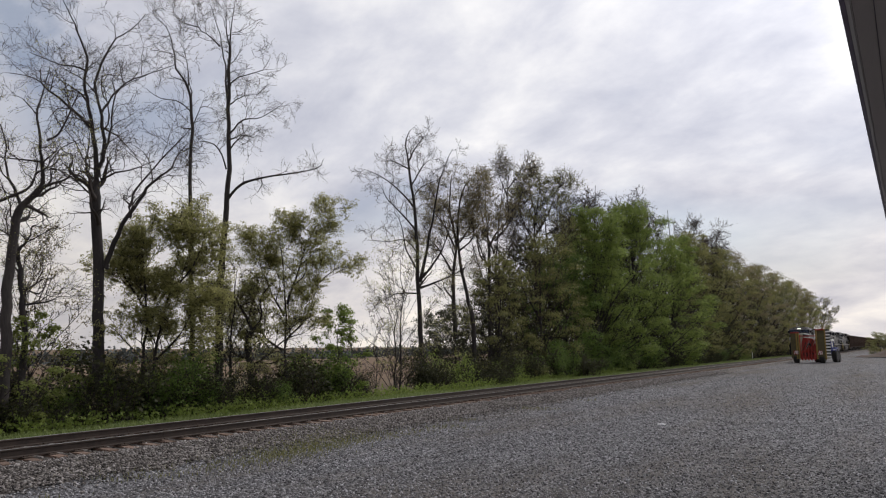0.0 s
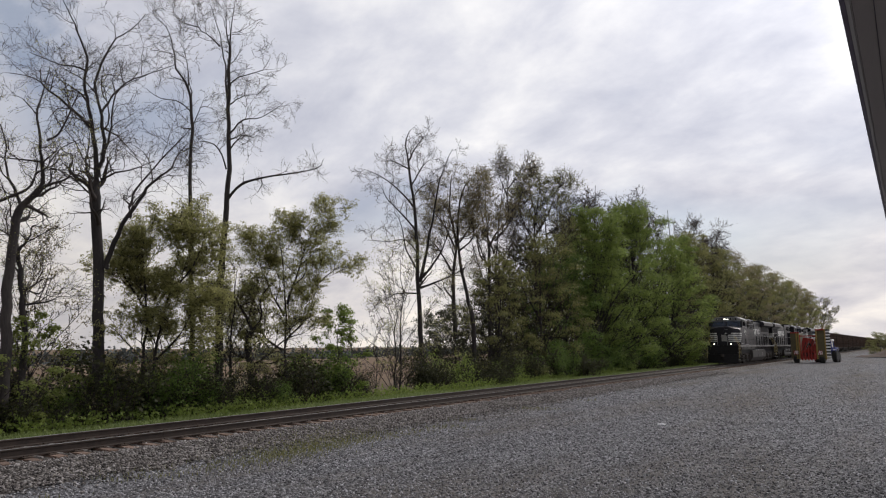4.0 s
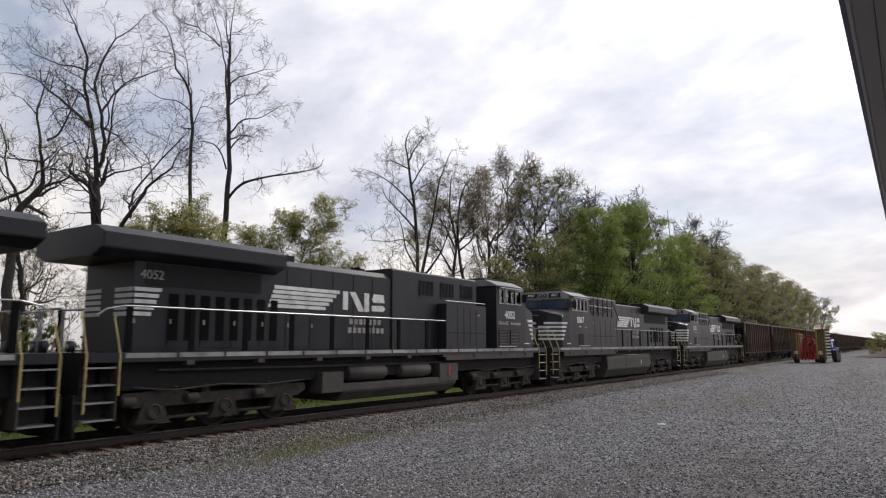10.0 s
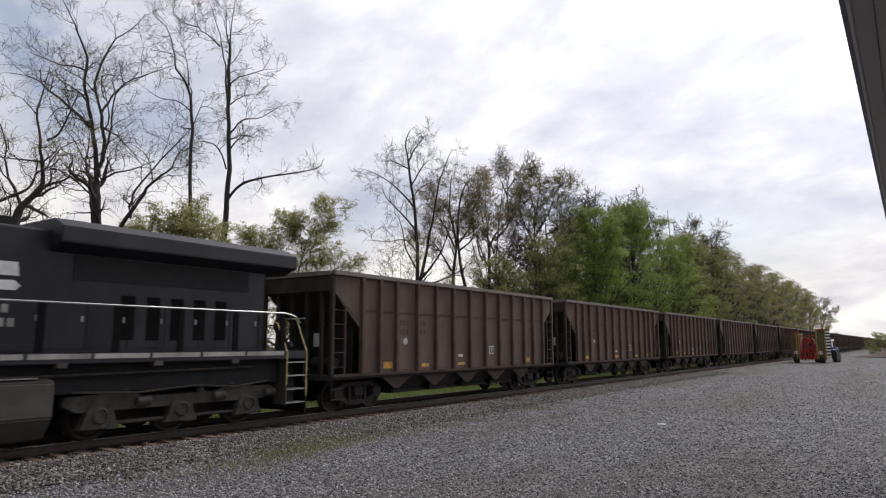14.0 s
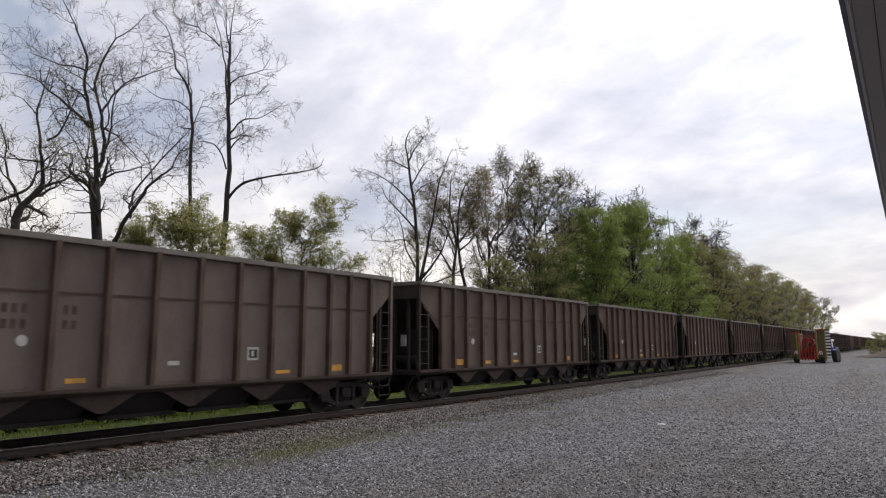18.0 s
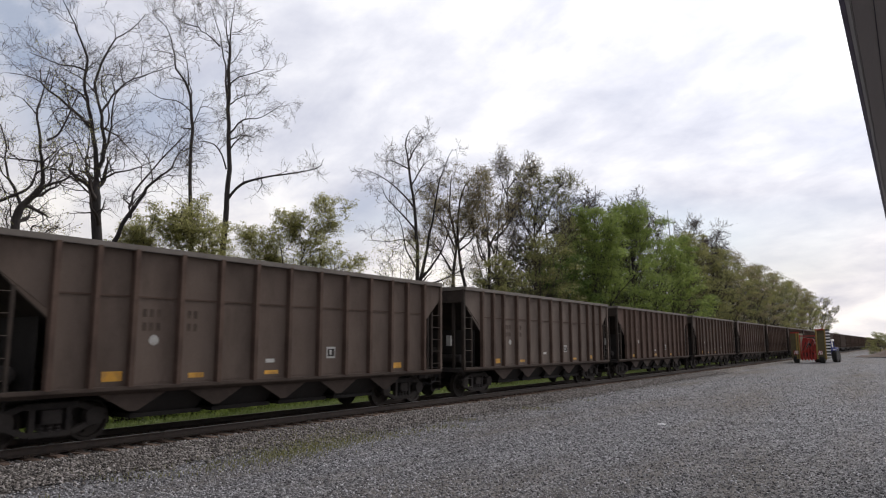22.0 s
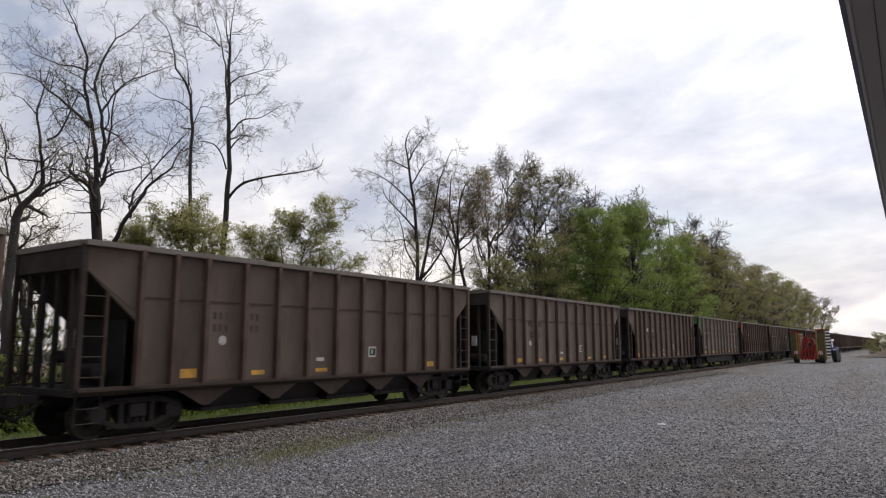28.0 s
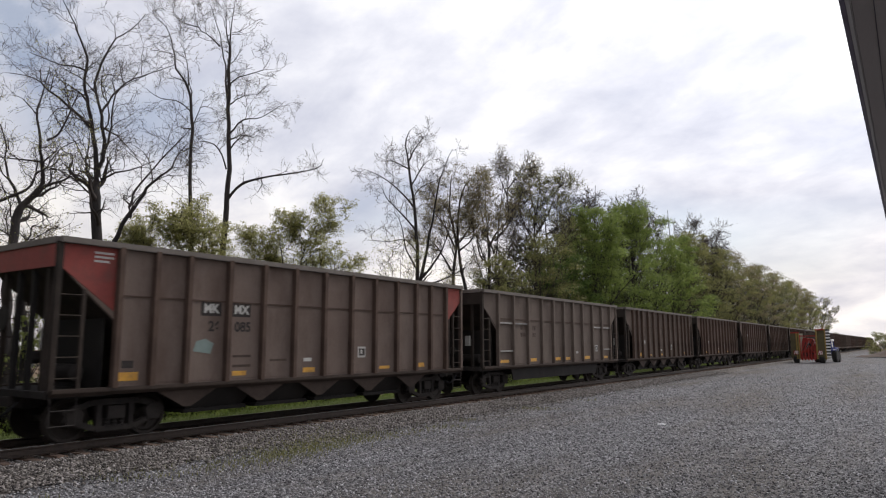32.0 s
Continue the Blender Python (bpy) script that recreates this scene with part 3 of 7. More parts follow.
def coupler(parent, y, s, reach, m):
    g = Geo()
    g.box(-0.09, 0.09, min(y, y + s * reach * 0.7), max(y, y + s * reach * 0.7), 0.78, 0.96)
    g.prism([(-0.16, y + s * reach * 0.6), (0.16, y + s * reach * 0.6), (0.19, y + s * reach * 0.86), (0.05, y + s * reach), (-0.14, y + s * reach * 0.98)][::s], 0.74, 1.0, "z")
    part("coupler", g, m, parent, "rusty knuckle coupler", bevel=0.015)
    h = Geo()
    pts = [(0.28, y, 0.85), (0.34, y + s * reach * 0.4, 0.62), (0.30, y + s * reach * 0.75, 0.50), (0.16, y + s * reach * 1.0, 0.60)]
    part("air_hose", h.path(pts, 0.03, 6), M_GRILLE, parent)


# ---- hopper cars ----
def car_paint(name, c1, c2, stain, amount=0.55):
    return surf(name, c1, c2, 0.9, 0.82, bump=0.25, fine=26, depth=0.004, stain=stain, stain_scale=1.1, stain_amount=amount, vary=0.07, spec=0.2, stretch=(1, 1, 0.45))


M_CAR = {
    "brown": car_paint("dusty brown car paint", (0.092, 0.067, 0.054), (0.132, 0.101, 0.083), (0.056, 0.039, 0.031)),
    "rust": car_paint("faded oxide car paint", (0.095, 0.061, 0.048), (0.134, 0.092, 0.074), (0.054, 0.035, 0.028)),
    "umber": car_paint("grey brown car paint", (0.116, 0.090, 0.075), (0.160, 0.128, 0.108), (0.075, 0.055, 0.045)),
    "grey": car_paint("rust-streaked grey car paint", (0.118, 0.085, 0.070), (0.170, 0.132, 0.112), (0.070, 0.045, 0.035)),
    "silver": car_paint("dirty light grey car paint", (0.143, 0.112, 0.092), (0.192, 0.156, 0.132), (0.085, 0.060, 0.047)),
}
M_RIB = surf("rusty dark rib paint", (0.070, 0.045, 0.035), (0.112, 0.076, 0.060), 0.9, 0.85, bump=0.25, fine=26, depth=0.004, stain=(0.045, 0.030, 0.024), stain_scale=1.4, stain_amount=0.6, vary=0.08, spec=0.2)
# serves the black car ends, and stands for shade on the outlets below
M_CARDARK = surf("black of car ends and underside shade", (0.018, 0.016, 0.016), (0.034, 0.031, 0.029), 1.5, 0.9, spec=0.2, bump=0.3, fine=30, depth=0.005, vary=0.1)
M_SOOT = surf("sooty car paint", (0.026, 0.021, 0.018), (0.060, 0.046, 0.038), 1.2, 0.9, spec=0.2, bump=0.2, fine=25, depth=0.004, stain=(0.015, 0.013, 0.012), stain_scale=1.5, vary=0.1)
# stained sill paint, darkened: the shade below the side panels is in its colour
M_SILL = surf("stained brown sill with shade", (0.042, 0.031, 0.026), (0.078, 0.058, 0.048), 1.2, 0.9, spec=0.2, bump=0.2, fine=25, depth=0.004, stain=(0.022, 0.018, 0.016), stain_scale=1.5, vary=0.1)
M_CHORD = surf("worn top chord", (0.105, 0.088, 0.076), (0.17, 0.150, 0.134), 1.2, 0.8, bump=0.2, fine=25, depth=0.004, stain=(0.10, 0.08, 0.065), stain_scale=1.5, vary=0.1)
M_ORANGE = surf("dusty orange reflector", (0.46, 0.22, 0.022), (0.64, 0.34, 0.045), 4, 0.5, bump=0.05, stain=(0.16, 0.10, 0.05), stain_scale=5, vary=0.12)
M_PALE = surf("faded white stencil", (0.34, 0.33, 0.31), (0.50, 0.49, 0.46), 4, 0.7, bump=0.05, stain=(0.2, 0.17, 0.14), stain_scale=5, vary=0.1)
M_MARK = surf("faded dark stencil", (0.014, 0.011, 0.010), (0.026, 0.020, 0.017), 5, 0.8, bump=0.05, stain=(0.045, 0.035, 0.030), stain_scale=6, vary=0.05)
M_FADED = surf("worn-off stencil", (0.050, 0.036, 0.029), (0.078, 0.058, 0.047), 5, 0.85, bump=0.05, stain=(0.10, 0.073, 0.058), stain_scale=4, stain_amount=0.8, vary=0.05, spec=0.2)
M_ENDRED = surf("chalky red end paint", (0.19, 0.030, 0.024), (0.27, 0.055, 0.042), 1.5, 0.75, bump=0.2, fine=25, stain=(0.10, 0.05, 0.04), stain_scale=2, vary=0.06)
M_MAROON = surf("dull maroon decal", (0.085, 0.020, 0.018), (0.13, 0.034, 0.028), 3, 0.7, bump=0.05, stain=(0.09, 0.05, 0.04), stain_scale=4, vary=0.05)
M_ENDGREEN = surf("chalky green end paint", (0.045, 0.11, 0.034), (0.08, 0.165, 0.058), 1.5, 0.75, bump=0.2, fine=25, stain=(0.08, 0.09, 0.05), stain_scale=2, vary=0.06)
M_GRAFFITI = surf("faded pink spray paint", (0.30, 0.14, 0.16), (0.40, 0.22, 0.24), 5, 0.7, vary=0.1)
M_TEAL = surf("faded teal decal", (0.16, 0.22, 0.20), (0.22, 0.28, 0.26), 5, 0.7, vary=0.1)

RIBS_A = (-6.1, -5.25, -4.4, -3.25, -2.15, -1.05, 0.1, 1.25, 2.35, 3.45, 4.5, 5.35, 6.3)
RIBS_B = (-6.2, -4.9, -3.55, -2.2, -1.0, 0.15, 1.25, 2.45, 3.75, 5.05, 6.3)
HALF, TOP, SIDE = 7.37, 4.2, 1.46


def hopper_car(paint, label, tub=False, ends=None, number="", spots=(), seed=0, emblem=False, marks_text=()):
    """One car of the train: ribbed sides, sloped ends with ladders, outlets or a plain tub below, two trucks."""
    r = random.Random(seed)
    body = M_CAR[paint]
    ribs = RIBS_B if tub else RIBS_A
    car = thing("hopper_car", pose(TRACK_X, 0, RAIL_Z), label, "railway car", "cars of the coal train")
    low = 1.14
    for s in (-1, 1):
        # panels between the ribs
        for a, b in zip(ribs, ribs[1:]):
            g = Geo().box(min(s * SIDE, s * (SIDE - 0.03)), max(s * SIDE, s * (SIDE - 0.03)), a, b, low, TOP - 0.12)
            part("side_panel", g, body, car)
        for e, rib in ((-1, ribs[0]), (1, ribs[-1])):
            g = Geo().prism([(rib, 2.68), (e * HALF, 3.62), (e * HALF, TOP - 0.12), (rib, TOP - 0.12)], s * (SIDE - 0.03), s * SIDE, "x")
            part("end_panel", g, ends or body, car)
            # posts and ladder of the open corner
            g = Geo().box(s * 1.40, s * 1.52, e * HALF - 0.06, e * HALF + 0.06, 1.05, TOP - 0.1)
            part("corner_post", g, M_SOOT if e < 0 else body, car, bevel=0.01)
            y2 = e * 6.83
            g = Geo().box(s * 1.42, s * 1.50, y2 - 0.035, y2 + 0.035, 1.05, 3.15)
            part("ladder_post", g, M_SOOT, car)
            rung = Geo().bar((s * 1.49, y2, 0), (s * 1.49, e * HALF, 0), 0.014, 5).mesh("rung", M_SOOT)
            for k in range(5):
                part("rung", rung, None, car).location = (0, 0, 1.35 + 0.42 * k)
            g = Geo()
            for k in (0.42, 0.72):
                g.bar((s * 1.47, y2, k), (s * 1.47, e * (HALF - 0.02), k), 0.016, 5)
            g.bar((s * 1.47, y2, 0.40), (s * 1.47, y2, 1.05), 0.016, 5).bar((s * 1.47, e * (HALF - 0.02), 0.40), (s * 1.47, e * (HALF - 0.02), 1.05), 0.016, 5)
            part("stirrup", g, M_GEAR, car)
        rib_me = Geo().prism([(s * SIDE, -0.07), (s * (SIDE + 0.13), -0.055), (s * (SIDE + 0.13), 0.055), (s * SIDE, 0.07)][::s], low - 0.02, TOP - 0.1, "z").mesh("rib", body if tub else M_RIB)
        for y in ribs:
            part("rib", rib_me, None, car).location = (0, y, 0)
        part("top_chord", Geo().box(s * 1.40, s * 1.58, -HALF - 0.02, HALF + 0.02, TOP - 0.13, TOP), M_CHORD, car, bevel=0.012)
        g, rv = Geo(), Geo()
        for a, b in zip(ribs, ribs[1:]):
            g.box(s * SIDE, s * (SIDE + 0.022), a + 0.08, b - 0.08, 3.05, 3.085)
            n = int((b - a - 0.2) / 0.11)
            for k in range(n if s > 0 else 0):
                y = a + 0.13 + (b - a - 0.26) * k / max(1, n - 1)
                for z in (1.19, 3.015):
                    rv.box(s * SIDE, s * (SIDE + 0.014), y - 0.014, y + 0.014, z - 0.014, z + 0.014)
        part("seam", g, M_RIB, car)
        if s > 0:
            tagged(part("rivets", rv, body, car), kind="stuff")
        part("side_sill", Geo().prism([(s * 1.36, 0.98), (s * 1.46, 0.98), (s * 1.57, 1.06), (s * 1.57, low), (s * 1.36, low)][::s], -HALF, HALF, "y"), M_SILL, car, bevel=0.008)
        # reflectors and stencils, on the side that is seen
        if s < 0:
            if tub:
                part("tub_side", Geo().prism([(-4.9, 0.98), (-4.7, 0.50), (4.4, 0.50), (4.6, 0.98)], s * 1.34, s * 1.38, "x"), M_CARDARK, car)
            continue
        marks = [] if tub else [(ribs[0], ribs[1], 0.45, 0.19) if number else (ribs[1], ribs[2], 0.45, 0.19), (ribs[3], ribs[4], 0.42, 0.12), (ribs[5], ribs[6], 0.46, 0.12), (ribs[8], ribs[9], 0.5, 0.10), (ribs[10], ribs[11], 0.42, 0.16)]
        if tub:
            marks = [(ribs[k], ribs[k + 1], 0.8, 0.14) for k in (0, 2, 4, 5, 7, 9)]
        for a, b, w, h in marks:
            if r.random() < 0.12:
                continue
            u = r.uniform(0.38, 0.6)
            y = a + (b - a) * u
            part("reflector", Geo().box(s * SIDE, s * (SIDE + 0.006), y - w / 2, y + w / 2, 1.25, 1.25 + h * r.uniform(0.8, 1.2)), M_ORANGE, car, "faded orange reflective strip")
        k = 5 if not tub else 6
        y = (ribs[k] + ribs[k + 1]) / 2 * s
        part("data_plate", Geo().box(s * SIDE, s * (SIDE + 0.006), y - 0.15, y + 0.15, 1.55, 1.65), M_PALE, car, "small white stencil plate")
        y = (ribs[k + 2] + ribs[k + 3]) / 2 * s
        pl = part("inspection_plate", Geo().box(s * SIDE, s * (SIDE + 0.006), y - 0.18, y + 0.18, 1.62, 1.95), M_PALE, car, "white bordered inspection stencil")
        part("dark_field", Geo().box(s * (SIDE + 0.006), s * (SIDE + 0.010), y - 0.13, y + 0.13, 1.68, 1.89), M_MARK, pl)
        part("pale_mark", Geo().box(s * (SIDE + 0.010), s * (SIDE + 0.013), y - 0.06, y + 0.02, 1.72, 1.86), M_PALE, pl)
        for (u, z, rad) in spots:
            y = u * s
            part("pale_spot", Geo().lathe([(rad, s * SIDE), (rad * 0.96, s * (SIDE + 0.006))], "x", (0, y, z), 14), M_PALE, car, "round pale stencil spot")
        # reporting marks, worn to bars on most cars
        if marks_text:
            for txt, y, z in marks_text:
                on_side(part("reporting_mark", lettering(txt, 0.33, M_MARK, bold=0.012), None, car, "dark stencilled letters"), s, SIDE + 0.006, y, z)
        for row, z in ((0, 2.72), (1, 2.42)) if not (number or emblem or marks_text) else ():
            for k in range(5):
                y = s * (-4.1 + 0.17 * k + (0.62 if k > 2 else 0))
                part("stencil_bar", Geo().box(s * SIDE, s * (SIDE + 0.004), y - 0.05, y + 0.05, z - 0.09, z + 0.09), M_FADED, car)
        if (number or emblem) and not tub:
            for txt, y in (("MK", -3.72), ("MX", -2.82)):
                bk = part("mark_plate", Geo().box(s * SIDE, s * (SIDE + 0.006), y - 0.29, y + 0.29, 2.71, 3.05), M_MARK, car, "black plate with pale reporting letters")
                on_side(part("letters", lettering(txt, 0.30, M_PALE, bold=0.012), None, bk), s, SIDE + 0.009, y, 2.88)
            for txt, y in ((number[:2], -3.62), (number[2:], -2.76)):
                on_side(part("number", lettering(txt, 0.34, M_MARK, bold=0.008), None, car, "dark stencilled number"), s, SIDE + 0.006, y, 2.45)
            part("decal", Geo().box(s * SIDE, s * (SIDE + 0.005), -5.92, -5.66, 1.52, 1.68), M_MARK, car)
            if ends:
                part("decal", Geo().prism([(-4.18, 1.86), (-3.70, 1.80), (-3.62, 2.05), (-3.85, 2.16), (-4.10, 2.10)], s * SIDE, s * (SIDE + 0.005), "x"), M_TEAL, car, "faded teal spray mark")
                for k in range(3):
                    part("stencil_bar", Geo().box(s * SIDE, s * (SIDE + 0.005), -6.66, -6.24 - 0.1 * (k == 2), 3.92 - 0.09 * k, 3.965 - 0.09 * k), M_PALE, car)
            for k in range(3):
                y = s * (-2.75 + 1.2 * (k % 2))
                part("stencil_bar", Geo().box(s * SIDE, s * (SIDE + 0.005), y - 0.28, y + 0.28, 1.70 - 0.12 * k, 1.76 - 0.12 * k), M_FADED, car)
        if tub:
            for a, b, z in ((0, 1, 2.86), (0, 1, 1.70), (1, 2, 2.86), (-3, -2, 2.86), (-2, -1, 2.86), (-2, -1, 1.70)):
                g = Geo().box(s * SIDE, s * (SIDE + 0.07), ribs[a] + 0.08, ribs[b] - 0.08, z, z + 0.06)
                part("grab_bar", g, M_STRIPE, car)
            part("tub_side", Geo().prism([(-4.9, 0.98), (-4.7, 0.50), (4.4, 0.50), (4.6, 0.98)], s * 1.34, s * 1.38, "x"), M_CARDARK, car)
            if not number:
                continue
            y = -4.25 * s
            sq = part("emblem", Geo().box(s * SIDE, s * (SIDE + 0.006), y - 0.22, y + 0.22, 3.45, 3.87), M_MAROON, car, "small dark red square emblem")
            part("emblem_inset", Geo().box(s * (SIDE + 0.006), s * (SIDE + 0.010), y - 0.035, y + 0.035, 3.54, 3.74), M_ENDRED, sq)
            on_side(part("reporting_mark", lettering("TILX", 0.36, M_MARK, bold=0.006), None, car, "dark stencilled letters"), s, SIDE + 0.006, s * -4.35, 3.18)
            on_side(part("number", lettering(number, 0.34, M_MARK), None, car, "dark stencilled number"), s, SIDE + 0.006, s * -4.3, 2.70)
            for k, (y, z) in enumerate(((4.4, 3.0), (5.7, 2.95), (5.7, 2.35))):
                y *= s
                part("decal", Geo().box(s * SIDE, s * (SIDE + 0.005), y - 0.3, y + 0.3, z, z + 0.25), M_ENDRED if k else M_MARK, car)
    for e in (-1, 1):
        part("end_sheet", Geo().box(-SIDE, SIDE, e * HALF - 0.02, e * HALF + 0.02, 3.60, TOP - 0.1), ends or M_SOOT, car)
        part("end_chord", Geo().box(-1.40, 1.40, e * HALF - 0.06, e * HALF + 0.06, TOP - 0.13, TOP), M_CHORD, car)
        sl = Geo().hexa([(-1.43, e * 4.6, 1.12), (1.43, e * 4.6, 1.12), (1.43, e * 7.35, 3.60), (-1.43, e * 7.35, 3.60),
                         (-1.43, e * 4.6, 1.16), (1.43, e * 4.6, 1.16), (1.43, e * 7.35, 3.64), (-1.43, e * 7.35, 3.64)])
        # added sheet that stands for the darkness between the end posts
        part("end_web", Geo().box(-1.25, 1.25, e * 6.25 - 0.02, e * 6.25 + 0.02, 1.1, 2.58), M_CARDARK, car, "added dark sheet for the shade under the slope")
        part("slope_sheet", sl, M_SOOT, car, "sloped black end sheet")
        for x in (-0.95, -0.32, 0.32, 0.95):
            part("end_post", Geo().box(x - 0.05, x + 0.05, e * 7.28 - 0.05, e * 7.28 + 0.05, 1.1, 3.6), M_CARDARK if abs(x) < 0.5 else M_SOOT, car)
        part("end_platform", Geo().box(-1.45, 1.45, min(e * 6.2, e * 7.45), max(e * 6.2, e * 7.45), 0.96, 1.10), M_GEAR, car, bevel=0.01)
        coupler(car, e * 7.40, e, 0.76, M_GEAR)
        car_truck(car, e * 5.75)
    part("centre_sill", Geo().box(-0.22, 0.22, -7.3, 7.3, 0.72, 1.0), M_GEAR, car)
    # unseen flat sheet, added to stop light coming through the car's bottom
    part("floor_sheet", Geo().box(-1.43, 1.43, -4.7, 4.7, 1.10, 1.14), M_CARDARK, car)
    if not tub:
        # sheets take the sill colour, with the underside's shade put into it
        for k in range(5):
            d = -4.22 + 2.15 * k
            for s in (-1, 1):
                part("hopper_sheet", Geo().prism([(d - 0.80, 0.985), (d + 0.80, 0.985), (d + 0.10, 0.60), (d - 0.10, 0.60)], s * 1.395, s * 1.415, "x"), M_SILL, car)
        # outlets and gates coloured near-black for the shade under the car
        for k in range(4):
            c = -3.15 + 2.15 * k
            g = Geo().hexa([(-0.95, c - 0.80, 0.47), (0.95, c - 0.80, 0.47), (0.95, c + 0.80, 0.47), (-0.95, c + 0.80, 0.47),
                            (-1.30, c - 1.0, 0.99), (1.30, c - 1.0, 0.99), (1.30, c + 1.0, 0.99), (-1.30, c + 1.0, 0.99)])
            part("outlet_hopper", g, M_CARDARK, car, "discharge hopper, blackened for the shade beneath")
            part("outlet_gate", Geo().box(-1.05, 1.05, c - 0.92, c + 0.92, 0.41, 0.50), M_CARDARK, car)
    part("brake_reservoir", Geo().lathe([(0.02, -0.55), (0.17, -0.5), (0.2, -0.4), (0.2, 0.4), (0.17, 0.5), (0.02, 0.55)], "x", (0.35, -6.55, 1.42), 14), M_GEAR, car, smooth=True)
    part("brake_cylinder", Geo().lathe([(0.13, 0), (0.14, 0.05), (0.14, 0.5), (0.05, 0.55)], "y", (-0.55, -6.9, 1.75), 12), M_GEAR, car, smooth=True)
    g = Geo().lathe([(0.26, 0.0), (0.28, 0.015), (0.26, 0.03)], "y", (-0.75, -7.42, 2.6), 16)
    part("brake_wheel", g, M_GEAR, car)
    part("brake_valve", Geo().box(0.55, 0.75, -7.2, -7.0, 1.95, 2.35), M_PALE, car, "pale valve box")
    return car


def distant_car(paint, label, ends=None):
    """A car that stays far off all the time: the same form with its sides in one piece."""
    body = M_CAR[paint]
    car = thing("hopper_car", pose(TRACK_X, 0, RAIL_Z), label, "railway car", "cars of the coal train")
    for s in (-1, 1):
        g = Geo().prism([(-6.1, 1.14), (6.3, 1.14), (6.3, 2.68), (HALF, 3.62), (HALF, TOP), (-HALF, TOP), (-HALF, 3.62), (-6.1, 2.68)], s * (SIDE - 0.03), s * SIDE, "x")
        for y in RIBS_A:
            g.box(s * SIDE, s * (SIDE + 0.1), y - 0.06, y + 0.06, 1.12, TOP - 0.1)
        part("side", g, body, car)
        part("side_sill", Geo().box(s * 1.36, s * 1.57, -HALF, HALF, 0.98, 1.14), body, car)
        part("top_chord", Geo().box(s * 1.40, s * 1.58, -HALF - 0.02, HALF + 0.02, TOP - 0.13, TOP + 0.01), M_CHORD, car)
    for e in (-1, 1):
        part("end_sheet", Geo().box(-SIDE, SIDE, e * HALF - 0.02, e * HALF + 0.02, 3.60, TOP - 0.1), ends or body, car)
        part("slope_sheet", Geo().hexa([(-1.43, e * 4.6, 1.12), (1.43, e * 4.6, 1.12), (1.43, e * 7.35, 3.60), (-1.43, e * 7.35, 3.60),
                                        (-1.43, e * 4.6, 1.16), (1.43, e * 4.6, 1.16), (1.43, e * 7.35, 3.64), (-1.43, e * 7.35, 3.64)]), M_CARDARK, car)
        for s in (-1, 1):
            part("corner_post", Geo().box(s * 1.40, s * 1.52, e * HALF - 0.06, e * HALF + 0.06, 1.05, TOP - 0.1), body, car)
        part("end_platform", Geo().box(-1.45, 1.45, min(e * 6.2, e * 7.45), max(e * 6.2, e * 7.45), 0.96, 1.10), M_GEAR, car)
        coupler(car, e * 7.40, e, 0.76, M_GEAR)
        t = part("truck", CAR_TRUCK[1], None, car)
        t.location = (0, e * 5.75, 0)
        for s in (-1, 1):
            part("side_frame", CAR_TRUCK[0], None, t).location = (s * 1.0, 0, 0)
        for a in (-0.89, 0.89):
            wheelset(t, WHEEL_CAR, a, 0.457)
    for k in range(5):
        c = -4.3 + 2.15 * k
        part("outlet_hopper", Geo().hexa([(-0.80, c - 0.22, 0.47), (0.80, c - 0.22, 0.47), (0.80, c + 0.22, 0.47), (-0.80, c + 0.22, 0.47),
                                          (-1.40, c - 1.0, 0.99), (1.40, c - 1.0, 0.99), (1.40, c + 1.0, 0.99), (-1.40, c + 1.0, 0.99)]), body, car)
    return car


def make_cars():
    b1 = hopper_car("brown", "dusty brown ribbed steel hopper car of the coal train", spots=((-3.85, 2.12, 0.12),), seed=1)
    b2 = hopper_car("rust", "faded rust-brown ribbed steel hopper car of the coal train", spots=((-3.7, 2.15, 0.11),), seed=2)
    b3 = hopper_car("umber", "grey-brown ribbed steel hopper car with orange reflectors", spots=((-3.75, 2.10, 0.11),), seed=3)
    b4 = hopper_car("umber", "grey-brown ribbed steel hopper car with a pale spot and stencils", spots=((-3.75, 2.05, 0.12),), seed=8,
                    marks_text=(("PG", -3.74, 2.88), ("NX", -2.86, 2.89), ("12", -3.62, 2.41), ("11", -2.95, 2.41)))
    red = hopper_car("grey", "rust-streaked grey hopper car with red painted ends", ends=M_ENDRED, number="26085", seed=4)
    red2 = hopper_car("grey", "rust-streaked grey hopper car with black letter plates", number="26024", seed=6)
    tub = hopper_car("silver", "dirty light grey tub car with green painted ends", tub=True, ends=M_ENDGREEN, number="48756", seed=5)
    f1 = distant_car("brown", "dusty brown hopper car far back in the train")
    f2 = distant_car("rust", "faded rust-brown hopper car far back in the train")
    f3 = distant_car("grey", "grey hopper car far back in the train")
    tub2 = hopper_car("umber", "grey-brown tub car with pale side steps", tub=True, seed=9)
    order = [b1, b2, b1, b3, b1, b2, b3, b1, b3, b2, b1, b3, b2, b1, b4, red2, tub, red, tub2, b1, b2, red2, b3, b1, f1, f3, f1, f2, f1, f3, f2, f1, f2, f1, f2, f3, f1, f2]
    used = set()
    for k, kind in enumerate(order):
        q = -8.37 + 16.3 * k
        if kind in used:
            ob = copy_thing(kind, pose(TRACK_X, q, RAIL_Z))
        else:
            ob = kind
            used.add(kind)
        TRAIN.append((ob, q))


make_cars()


